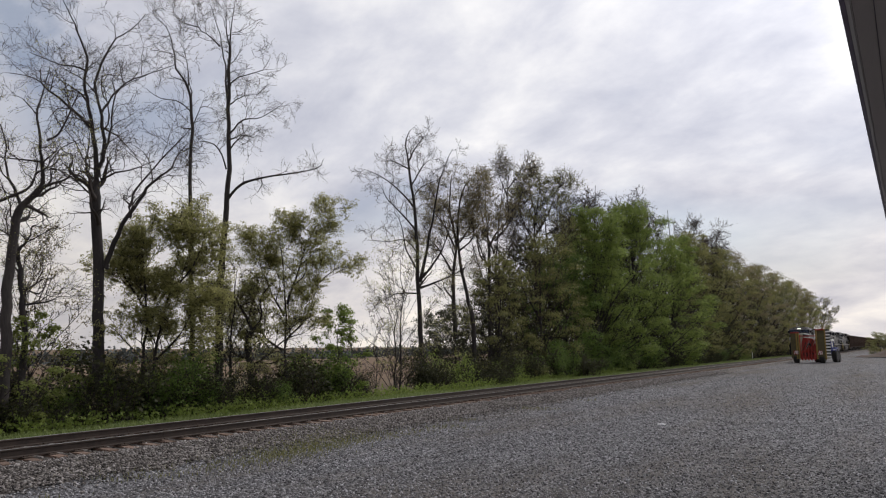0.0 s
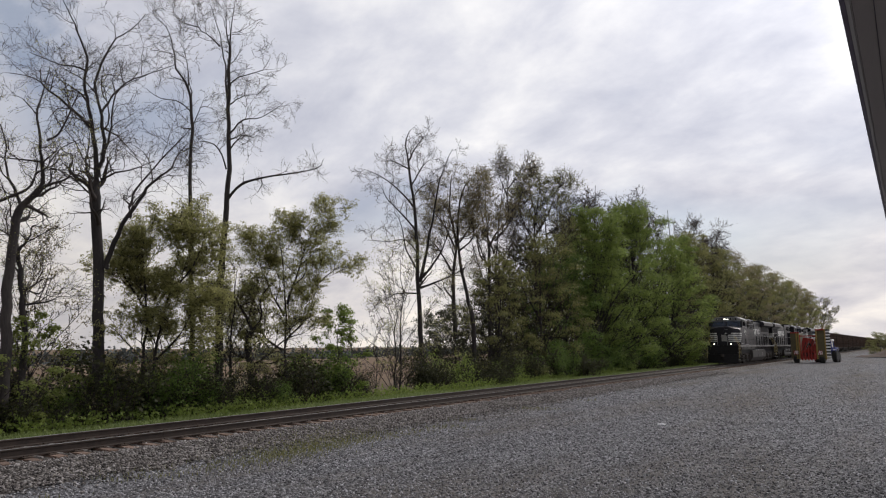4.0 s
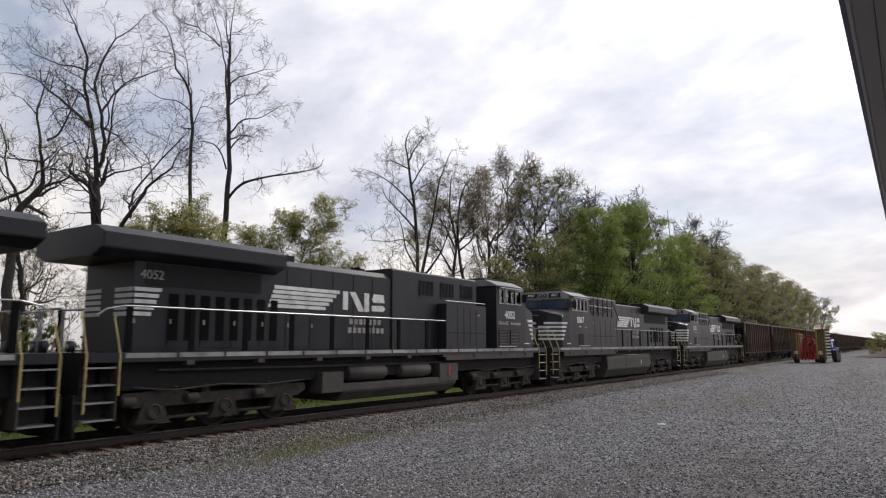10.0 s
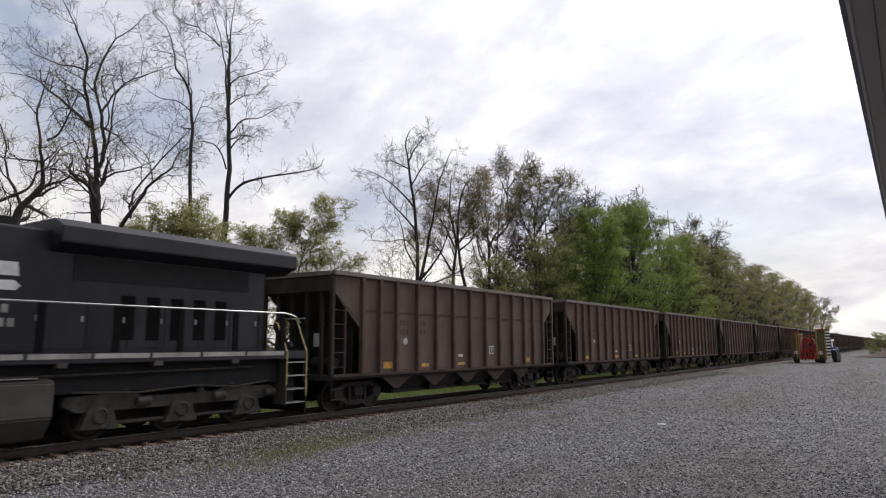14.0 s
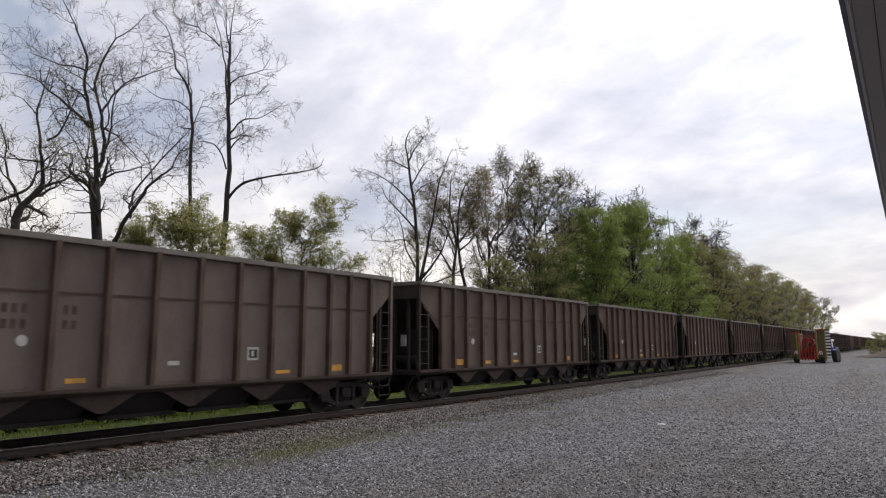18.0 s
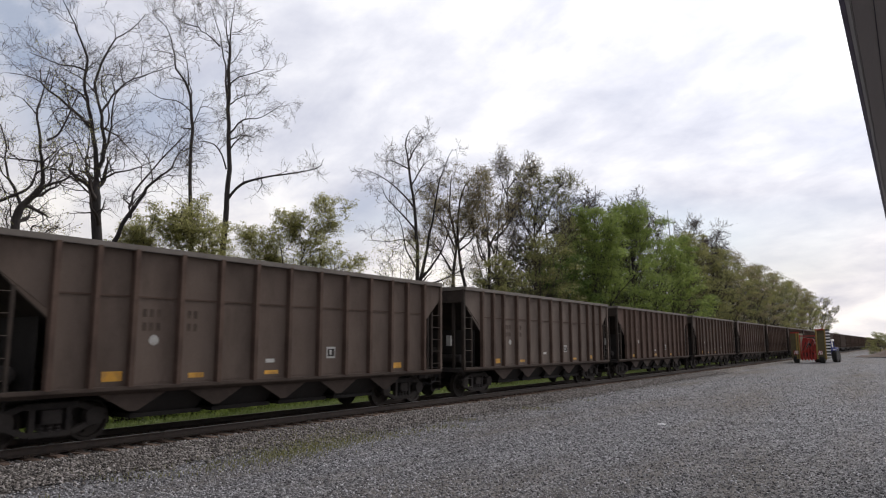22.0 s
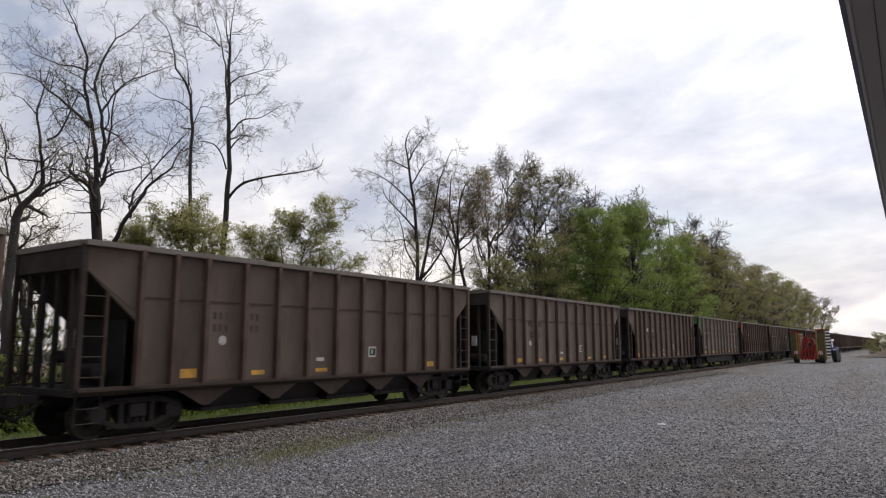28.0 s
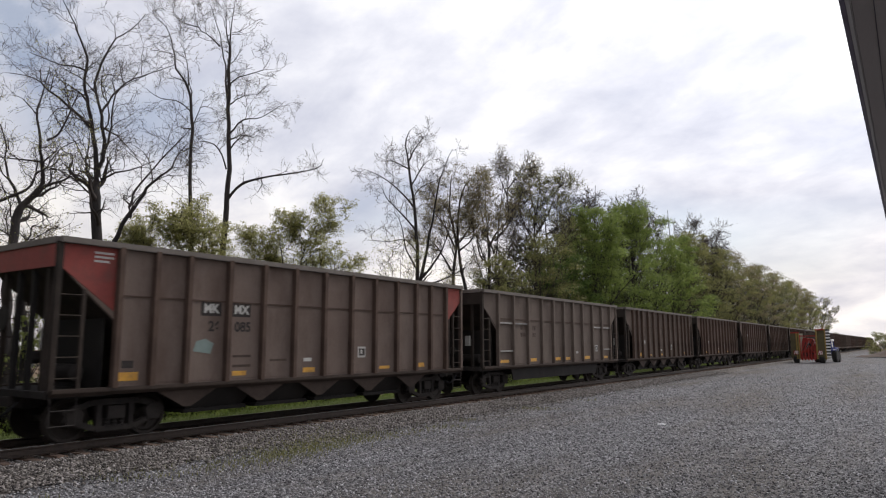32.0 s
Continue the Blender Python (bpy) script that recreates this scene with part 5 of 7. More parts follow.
        # emblem: five slanted bars and heavy blocks, then two lines of small bars
        lw = 5.0 if older else 4.05
        u0 = (2.95 if older else 1.35) * 1.0
        for k in range(5):
            z = 3.60 - 0.13 * k
            a, b = -lw / 2 + 0.12 - 0.05 * k, -0.15 * k + 0.22
            y0, y1 = min(u0 + s * a, u0 + s * b), max(u0 + s * a, u0 + s * b)
            P("emblem_bar", Geo().box(s * (hood + 0.014), s * (hood + 0.02), y0, y1, z - 0.05, z + 0.05), M_WHITE)
        blocks = ([(0.56, 0.05), (0.66, 0.05), (0.66, 0.59), (0.56, 0.59)], [(0.69, 0.59), (0.81, 0.59), (0.98, 0.10), (0.98, 0.02), (0.88, 0.02)], [(1.00, 0.02), (1.10, 0.02), (1.10, 0.59), (1.00, 0.59)],
                  [(1.16, 0.05), (1.42, 0.05), (1.46, 0.14), (1.40, 0.24), (1.16, 0.22)], [(1.16, 0.40), (1.20, 0.32), (1.44, 0.32), (1.42, 0.58), (1.20, 0.58)])
        sc = lw / 2.75
        for bl in blocks:
            pts = [(u0 + s * (((u - 0.56) * 1.25 + 0.26) * sc + 0.0 - lw * 0.02), 3.03 + v * 1.05) for u, v in bl]
            P("emblem_block", Geo().prism(pts, s * (hood + 0.014), s * (hood + 0.02), "x"), M_WHITE)
        for row in range(2):
            for k in range(7 + row):
                y = u0 + s * (0.42 * sc + 0.20 * sc * k * 0.62 - 0.06 * row)
                P("name_bar", Geo().box(s * (hood + 0.014), s * (hood + 0.02), y - 0.042 * sc, y + 0.042 * sc, 2.64 - 0.27 * row, 2.81 - 0.27 * row), M_STRIPE)
    # radiator with its overhanging wings
    w = 1.50
    r1 = 10.2 if not older else 10.45
    prof = [(-hood, 3.92), (hood, 3.92), (w, 4.10), (w, 4.42), (w - 0.42, 4.62), (-w + 0.42, 4.62), (-w, 4.42), (-w, 4.10)]
    P("radiator", Geo().prism(prof, rad0, r1, "y"), M_LOCO, "flared radiator housing", bevel=0.02)
    g = Geo()
    for k in range(9):
        y = rad0 + 0.5 + (r1 - rad0 - 1.0) * k / 8
        g.box(-w + 0.5, w - 0.5, y - 0.22, y + 0.22, 4.62, 4.64)
    P("radiator_screen", g, M_ROOF)
    for s in (-1, 1):
        g = Geo().box(s * (hood - 0.05), s * (hood + 0.02), rad0 + 0.5, r1 - 1.3, 3.38, 3.90)
        P("radiator_intake", g, M_GRILLE, "dark slanted intake screen")
    if older:
        for k in range(5):
            z = 3.28 - 0.14 * k
            for s in (-1, 1):
                P("end_stripe", Geo().box(s * (hood + 0.012), s * (hood + 0.024), 8.75 + 0.06 * k, 9.42, z - 0.045, z + 0.045), M_WHITE)
                P("end_stripe", Geo().box(s * 0.3, s * hood, 9.45, 9.457, z - 0.045, z + 0.045), M_WHITE)
        for s in (-1, 1):
            tx = P("hood_number", lettering(number, 0.30, M_STRIPE), None)
            on_side(tx, s, hood + 0.02, 9.0, 3.62)
    # roof gear
    P("exhaust_pipe", Geo().box(-0.5, 0.5, rad0 - 1.2, rad0 - 0.45, 4.36, 4.62), M_GRILLE, bevel=0.02)
    hb = P("horn", Geo().box(-0.12, 0.12, tall1 + 0.5, tall1 + 0.75, 4.38, 4.50), M_GRILLE)
    for k in range(3):
        P("bell", Geo().lathe([(0.03, -0.25), (0.04, -0.05), (0.09, 0.05)], "y", (-0.14 + 0.14 * k, tall1 + 0.62, 4.55), 10), M_GRILLE, smooth=True, parent=hb)
    P("roof_hatch", Geo().box(-0.6, 0.6, tall1 + 1.6, tall1 + 2.6, 4.38, 4.44), M_LOCO_DULL, bevel=0.01)
    P("antenna", Geo().lathe([(0.12, 4.66), (0.10, 4.76), (0.03, 4.80)], "z", (0.2, -6.3, 0), 10), M_LOCO_DULL)
    # walkway handrails
    for s in (-1, 1):
        y0 = box1 + 0.05
        P("handrail", Geo().path([(s * 1.47, y0, 2.86), (s * 1.47, 9.85, 2.86), (s * 1.44, 10.25, 2.78), (s * 1.40, 10.45, 2.62)], 0.021, 6), M_RAILBAR, "long walkway handrail")
        for k, y in enumerate(np.linspace(y0 + 1.15, 9.75, 8)):
            P("rail_post", Geo().box(s * 1.45, s * 1.49, y - 0.075, y + 0.075, 1.86, 2.84), M_VENT)
    # tank and tanks below the deck
    if older:
        P("fuel_tank", Geo().prism([(-1.15, 0.34), (1.15, 0.34), (1.42, 0.62), (1.42, 0.86), (-1.42, 0.86), (-1.42, 0.62)], -3.2, 2.9, "y"), M_LOCO_DULL, "dusty fuel tank", bevel=0.03)
        for s in (-1, 1):
            for y0, y1 in ((-1.7, 0.05), (0.72, 2.6)):
                P("air_tank", Geo().lathe([(0.06, y0), (0.2, y0 + 0.05), (0.25, y0 + 0.15), (0.25, y1 - 0.15), (0.2, y1 - 0.05), (0.06, y1)], "y", (s * 1.18, 0, 1.15), 18), M_LOCO_DULL, "round-ended air tank", smooth=True)
            P("filter_box", Geo().box(s * 0.9, s * 1.42, 2.86, 3.77, 0.62, 1.22), M_LOCO_DULL, bevel=0.02)
            P("filler_box", Geo().box(s * 0.9, s * 1.44, -3.3, -2.1, 0.70, 1.34), M_LOCO_DULL, bevel=0.02)
            P("filler_cap", Geo().box(s * 1.44, s * 1.455, -2.75, -2.65, 0.9, 1.28), M_RED)
    else:
        P("fuel_tank", Geo().prism([(-1.15, 0.17), (1.15, 0.17), (1.46, 0.60), (1.46, 1.28), (1.36, 1.36), (-1.36, 1.36), (-1.46, 1.28), (-1.46, 0.60)], -3.6, 3.92, "y"), M_LOCO_DULL, "long dusty fuel tank", bevel=0.03)
        for s in (-1, 1):
            P("tank_seam", Geo().box(s * 1.46, s * 1.465, -0.62, -0.58, 0.64, 1.27), M_GRILLE)
            P("tank_step", Geo().box(s * 1.30, s * 1.44, -1.6, 3.6, 1.362, 1.385), M_RAILBAR)
            P("sight_glass", Geo().box(s * 1.46, s * 1.475, 2.0, 2.12, 0.8, 1.05), M_PALE)
    loco_truck(lo, -7.2)
    loco_truck(lo, 6.95)
    return lo


TURNED = {}


def make_locomotives():
    a = locomotive("8118", "black diesel locomotive with white nose stripes and lit headlights", lit=True)
    b = locomotive("4052", "black older diesel locomotive coupled backwards, with grey emblem", older=True)
    c = locomotive("8067", "black diesel locomotive with white stripes and dusty tank")
    d = locomotive("8135", "black diesel locomotive ahead of the hopper cars")
    for ob, q in ((a, -93.4), (b, -71.6), (c, -49.7), (d, -27.4)):
        TRAIN.append((ob, q))
    TURNED[b.name] = 180


make_locomotives()


RIGHT = Vector((0.823, 0.568, 0.0))     # across the view
AWAY = Vector((-0.568, 0.823, 0.0))


def grow_on(r, limbs, tips, row, counts, lengths, spread, up, gnarl, level, start):
    """Side branches along a limb, and theirs in turn."""
    n = len(row) - 1
    count = counts[0]
    for k in range(count):
        u = start + (1 - start) * (k + r.uniform(0.05, 0.95)) / count
        i = min(n - 1, int(u * n))
        base = row[i][0].lerp(row[i + 1][0], u * n - i)
        rad = (row[i][1] * (1 - (u * n - i)) + row[i + 1][1] * (u * n - i)) * (r.uniform(0.48, 0.70) if len(counts) > 2 else r.uniform(0.42, 0.62))
        t = (row[i + 1][0] - row[i][0]).normalized()
        side = Matrix.Rotation(r.uniform(0, 6.283), 3, t) @ t.orthogonal().normalized()
        ang = spread * r.uniform(0.65, 1.3)
        v = (t * math.cos(ang) + side * math.sin(ang) + Vector((0, 0, up))).normalized()
        ln = lengths[0] * r.uniform(0.55, 1.15) * (1.1 - 0.5 * u)
        m = 6 if len(counts) > 2 else 5 if len(counts) > 1 else 4
        rad = max(rad, 0.006)
        new_row, q = [(base.copy(), rad)], base.copy()
        for j in range(m):
            v = (v + Vector((r.gauss(0, gnarl), r.gauss(0, gnarl), r.gauss(0, gnarl) + 0.05 * up))).normalized()
            q = q + v * (ln / m)
            new_row.append((q.copy(), rad * (1 - 0.78 * (j + 1) / m)))
        limbs.append((level, new_row))
        if len(counts) == 1:
            tips.append(new_row[-1][0])
            tips.append(new_row[2][0])
        else:
            grow_on(r, limbs, tips, new_row, counts[1:], lengths[1:], spread, up, gnarl, level + 1, 0.2)


def spine_tree(name, seed, at, spines, label, counts=(7, 6, 5), lengths=(1.9, 0.9, 0.45), spread=0.85, up=0.22, gnarl=0.16, leaf=None, per=1, leaf_size=0.05, leaf_spread=0.06,
               twig_r=0.0065, category="tree", bare=0.35, bark=None):
    """A tree on its own main limbs, each given as (radius at its foot, at its tip, [(across, up), ...])."""
    r, rng = random.Random(seed), np.random.default_rng(seed)
    limbs, tips = [], []
    for si, (r0, r1, pts) in enumerate(spines):
        row, depth = [], 0.0
        pts3 = []
        for j, (u, z) in enumerate(pts):
            depth += r.uniform(-0.25, 0.25) * (0 if si == 0 or j == 0 else 1)
            pts3.append(RIGHT * u + AWAY * depth + Vector((0, 0, z)))
        if si == 0:
            pts3.insert(0, Vector((pts3[0].x, pts3[0].y, -0.9)))
        # a rounded line through the points
        fine = []
        for j in range(len(pts3) - 1):
            p0, p1, p2, p3 = pts3[max(j - 1, 0)], pts3[j], pts3[j + 1], pts3[min(j + 2, len(pts3) - 1)]
            for q in (0, 0.34, 0.67):
                fine.append(0.5 * ((2 * p1) + (p2 - p0) * q + (2 * p0 - 5 * p1 + 4 * p2 - p3) * q * q + (3 * p1 - p0 - 3 * p2 + p3) * q ** 3))
        fine.append(pts3[-1])
        for j, p in enumerate(fine):
            f = j / (len(fine) - 1)
            row.append((p + Vector((r.gauss(0, 0.02), r.gauss(0, 0.02), 0)), r0 + (r1 - r0) * f ** 0.75))
        limbs.append((0 if si == 0 else 1, row))
        c0 = max(2, int(counts[0] * (0.6 if si == 0 else 1)))
        grow_on(r, limbs, tips, row, (c0,) + tuple(counts[1:]), lengths, spread, up, gnarl, 2, bare if si == 0 else 0.15)
    tree = thing(name, pose(*at), label, category)
    V, F = tubes(limbs, (0, 1))
    me = raw_mesh("trunk", V, F, bark or M_BARK)
    me.polygons.foreach_set("use_smooth", [True] * len(me.polygons))
    part("trunk", me, None, tree, "dark trunk and main limbs")
    V, F = tubes(limbs, (2, 3, 4, 5), twig_r)
    tagged(part("twig_growth", raw_mesh("twig_growth", V, F, M_TWIG), None, tree, "fine bare branches and twigs"), kind="stuff")
    if leaf:
        if per > 2:
            V, F = leaf_puffs(rng, [tuple(t) for t in tips], leaf_spread * rng.uniform(0.6, 1.5, len(tips)), per, leaf_size)
        else:
            V, F = leaf_cards(rng, [tuple(t) for t in tips], per, leaf_spread, leaf_size)
        tagged(part("crown", raw_mesh("crown", V, F, leaf), None, tree, "loose crown of small young leaves"), kind="stuff")
    return tree


def crown_tree(name, seed, at, height, width, low, trunk_r, leaf, leaves, leaf_size, label, clumps=60, bare_top=0, category="tree", turn=0.0, lean=(0, 0)):
    """A leafy tree: trunk and limbs that end in many uneven clumps of leaves."""
    r, rng = random.Random(seed), np.random.default_rng(seed)
    limbs, tips, centres = [], [], []
    trunk = []
    for j in range(9):
        f = j / 8
        trunk.append((Vector((lean[0] * f + r.gauss(0, 0.12) * f, lean[1] * f + r.gauss(0, 0.12) * f, -0.8 + (height * 0.86 + 0.8) * f)), trunk_r * (1 - 0.85 * f)))
    limbs.append((0, trunk))
    for k in range(clumps):
        z = low + (height - low) * (1 - (1 - (k + r.random()) / clumps) ** 1.15)
        f = (z - low) / (height - low)
        w = width * 0.5 * (0.55 + 0.75 * math.sin(math.pi * min(1, 0.18 + 0.75 * f)) - 0.35 * f) * r.uniform(0.35, 1.25)
        az = k * 2.399 + r.uniform(-0.4, 0.4)
        c = Vector((lean[0] * f + w * math.cos(az), lean[1] * f + w * math.sin(az), min(z, height)))
        i = min(7, max(0, int((z - 0.12 * height - w * 0.45) / height * 8)))
        base = trunk[i][0]
        mid = base.lerp(c, 0.5) + Vector((r.gauss(0, 0.3), r.gauss(0, 0.3), r.uniform(-0.1, 0.5)))
        rad = trunk[i][1] * 0.35
        row = [(base, rad), (base.lerp(mid, 0.5), rad * 0.8), (mid, rad * 0.6), (mid.lerp(c, 0.5), rad * 0.4), (c, rad * 0.2)]
        limbs.append((1, row))
        grow_on(r, limbs, tips, row, (5, 4), (0.16 * width, 0.08 * width), 0.8, 0.25, 0.2, 2, 0.35)
        centres.append((c, r.uniform(0.7, 1.3)))
    for k in range(bare_top):
        a = trunk[7][0] + Vector((r.gauss(0, width * 0.2), r.gauss(0, width * 0.2), -height * 0.1))
        b = a + Vector((r.gauss(0, 0.8), r.gauss(0, 0.8), height * r.uniform(0.16, 0.30)))
        row = [(a.lerp(b, q), 0.045 * (1 - 0.8 * q)) for q in (0, 0.33, 0.67, 1.0)]
        limbs.append((1, row))
        grow_on(r, limbs, [], row, (7, 6), (1.3, 0.6), 0.8, 0.3, 0.2, 2, 0.1)
    tree = thing(name, pose(*at, 0, 0, turn), label, category)
    V, F = tubes(limbs, (0, 1))
    me = raw_mesh("trunk", V, F, M_BARK)
    me.polygons.foreach_set("use_smooth", [True] * len(me.polygons))
    part("trunk", me, None, tree, "dark trunk and limbs")
    V, F = tubes(limbs, (2, 3, 4), 0.009)
    tagged(part("twig_growth", raw_mesh("twig_growth", V, F, M_TWIG), None, tree, "thin branches and twigs"), kind="stuff")
    # leaves: on the twigs in small puffs, and in one larger clump at each limb's end
    tips = tips[::3]
    n_tip = max(1, int(leaves * 0.4 / max(1, len(tips))))
    V1, F1 = leaf_puffs(rng, [tuple(t) for t in tips], 0.052 * width * rng.uniform(0.5, 1.5, len(tips)) + 0.04, n_tip, leaf_size)
    per = max(1, int(leaves * 0.6 / len(centres)))
    V2, F2 = leaf_puffs(rng, [tuple(p) for p, _ in centres], [0.115 * width * q for _, q in centres], per, leaf_size)
    tagged(part("crown", raw_mesh("crown", np.concatenate([V1, V2]), np.concatenate([F1, F2 + len(V1)]), leaf), None, tree, "uneven crown of many leaves"), kind="stuff")
    return tree


def wood_tree(name, seed, at, height, width, trunk_r, label, leaf, per, leaf_size, low=0.35, counts=(9, 6, 3), leaders=6, twig_r=0.011, leaf_spread=0.25):
    """A forest tree: trunk that breaks into leaders which fan out to an open top."""
    r = random.Random(seed + 500)
    x0 = r.uniform(-0.2, 0.2)
    spines = [(trunk_r, trunk_r * 0.12, [(0, 0), (x0, height * 0.3), (r.uniform(-0.4, 0.4), height * 0.62), (r.uniform(-0.7, 0.7), height)])]
    for k in range(leaders):
        f = low + 0.4 * k / leaders
        side = (1 if k % 2 else -1) * r.uniform(0.5, 1.0)
        u0 = x0 * min(1, f / 0.3)
        z0 = height * f
        top = height * r.uniform(0.72, 0.98)
        spines.append((trunk_r * 0.42, trunk_r * 0.06, [(u0, z0), (u0 + side * width * 0.16, z0 + (top - z0) * 0.25), (u0 + side * width * 0.32, z0 + (top - z0) * 0.62), (u0 + side * width * 0.46, top)]))
    return spine_tree(name, seed, at, spines, label, counts=counts, lengths=(width * 0.30, width * 0.17, width * 0.10), gnarl=0.2, spread=0.8, up=0.15, leaf=leaf, per=per, leaf_size=leaf_size, leaf_spread=leaf_spread, twig_r=twig_r, bare=low)


def shrub(name, seed, at, height, width, stems, leaf, leaves, leaf_size, label, turn=0.0):
    r, rng = random.Random(seed), np.random.default_rng(seed)
    limbs, tips = [], []
    for k in range(stems):
        az = r.uniform(0, 6.283)
        out = r.uniform(0.15, 0.5) * width
        top = Vector((out * math.cos(az), out * math.sin(az), height * r.uniform(0.55, 1.0)))
        foot = Vector((r.gauss(0, width * 0.08), r.gauss(0, width * 0.08), -0.5))
        mid = foot.lerp(top, 0.5) + Vector((r.gauss(0, 0.1), r.gauss(0, 0.1), height * 0.08))
        row = [(foot, 0.025), (foot.lerp(mid, 0.5), 0.022), (mid, 0.017), (mid.lerp(top, 0.5), 0.012), (top, 0.006)]
        limbs.append((1, row))
        grow_on(r, limbs, tips, row, (5, 4), (height * 0.36, height * 0.19), 0.8, 0.2, 0.22, 2, 0.25)
    ob = thing(name, pose(*at, 0, 0, turn), label, "shrub", "undergrowth by the track")
    V, F = tubes(limbs, (1, 2, 3), 0.006)
    tagged(part("stem_tangle", raw_mesh("stem_tangle", V, F, M_TWIG), None, ob, "tangle of thin stems"), kind="stuff")
    if leaves:
        V, F = leaf_cards(rng, [tuple(t) for t in tips], max(1, int(leaves / len(tips))), 0.07 * height + 0.03, leaf_size)
        tagged(part("foliage", raw_mesh("foliage", V, F, leaf), None, ob, "small spring leaves"), kind="stuff")
    return ob


def make_trees():
    # tall bare trees with the line of their main limbs
    spine_tree("tall_bare_tree", 11, (-23.0, 11.9, 0), [(0.2, 0.16, [(0.63, 1.95), (0.54, 3.45), (0.43, 4.99), (0.3, 6.35), (0.14, 7.54), (0.13, 8.1)]),
        (0.1, 0.012, [(0.15, 8.1), (0.07, 8.95), (-0.09, 9.87), (-0.26, 10.79), (-0.44, 11.63), (-0.43, 12.57), (-0.73, 13.49), (-0.99, 13.96), (-1.4, 14.82)]),
        (0.085, 0.012, [(0.18, 8.34), (0.29, 9.25), (0.12, 10.48), (-0.18, 11.73), (0.03, 12.94), (0.35, 13.53), (1.04, 13.83), (1.44, 14.35)]),
        (0.06, 0.01, [(0.03, 8.18), (-0.22, 8.65), (-0.29, 9.32), (-0.14, 9.97)]),
        (0.075, 0.01, [(-0.16, 10.01), (-0.84, 10.67), (-1.8, 11.42), (-2.55, 12.01), (-3.58, 12.26)]),
        (0.055, 0.01, [(0.13, 10.63), (0.35, 11.21), (0.77, 11.8), (1.55, 12.22), (2.54, 12.51)])] + [
        (0.055, 0.01, [(0.3, 9.05), (0.49, 9.81), (0.55, 10.69), (0.86, 11.42), (1.83, 11.84)]),
        (0.05, 0.01, [(-0.33, 10.96), (-0.8, 11.42), (-1.37, 11.77)]),
        (0.045, 0.01, [(-0.47, 12.13), (-1.01, 12.38), (-1.69, 12.51), (-2.79, 12.98)]),
        (0.05, 0.01, [(0.09, 7.58), (-0.44, 7.98), (-0.97, 8.42), (-1.67, 8.63)]),
        (0.05, 0.01, [(0.34, 8.18), (0.74, 8.46), (1.24, 8.61), (2.01, 8.91)]),
        (0.105, 0.012, [(0.66, 5.08), (0.95, 5.92), (1.43, 6.85), (1.89, 7.64), (2.33, 8.08), (2.9, 8.5), (3.02, 9.11), (3.32, 9.4)]),
        (0.06, 0.01, [(1.39, 6.83), (1.35, 7.44), (1.64, 8.18), (2.14, 8.95), (3.08, 9.85), (3.24, 10.3)])],
        "tall bare tree with forked dark limbs at the field edge", counts=(7, 5, 4), lengths=(2.0, 1.1, 0.6), gnarl=0.3, spread=0.95, up=0.12, leaf=M_LEAF_BROWN, per=1, leaf_size=0.03, bare=0.6, twig_r=0.005)
    spine_tree("tall_bare_tree", 12, (-23.0, 17.2, 0), [(0.19, 0.055, [(0.21, 1.83), (0.13, 4.08), (0.17, 6.15), (0.25, 8.02), (0.29, 9.69), (0.21, 11.63), (0.13, 13.36), (0.1, 15.12)]),
        (0.04, 0.008, [(0.1, 15.07), (-0.06, 16.01), (-0.13, 17.69)]),
        (0.04, 0.008, [(0.11, 14.99), (0.18, 16.01), (0.29, 17.43)]),
        (0.06, 0.008, [(0.1, 12.37), (-0.05, 13.61), (-0.27, 14.74), (-0.58, 15.83), (-1.04, 17.3)]),
        (0.04, 0.008, [(-0.33, 15.07), (-0.86, 15.63), (-1.31, 15.99), (-1.51, 17.04)]),
        (0.03, 0.006, [(-1.26, 15.93), (-2, 16.19), (-2.56, 16.7)])] + [
        (0.04, 0.008, [(0.18, 13.31), (0.57, 13.61), (1.66, 13.86), (1.98, 14.41)]),
        (0.035, 0.007, [(0.22, 12.47), (0.61, 12.79), (1.08, 12.96)]),
        (0.05, 0.008, [(0.3, 11.22), (0.79, 11.83), (1.54, 11.93), (2.56, 12.54)]),
        (0.045, 0.008, [(0.32, 10.61), (0.82, 11.07), (1.34, 10.95)]),
        (0.075, 0.01, [(0.34, 8.49), (0.86, 9.07), (1.83, 9.28), (2.87, 9.45), (3.92, 9.71), (4.29, 10.07)]),
        (0.05, 0.008, [(0.22, 9.69), (-0.15, 10.56), (-0.7, 10.83), (-1.23, 10.68)])],
        "tall slender bare tree with one long side limb", counts=(6, 5, 4), lengths=(1.35, 0.85, 0.5), gnarl=0.28, spread=0.9, leaf=M_LEAF_BROWN, per=1, leaf_size=0.03, bare=0.6, twig_r=0.005)
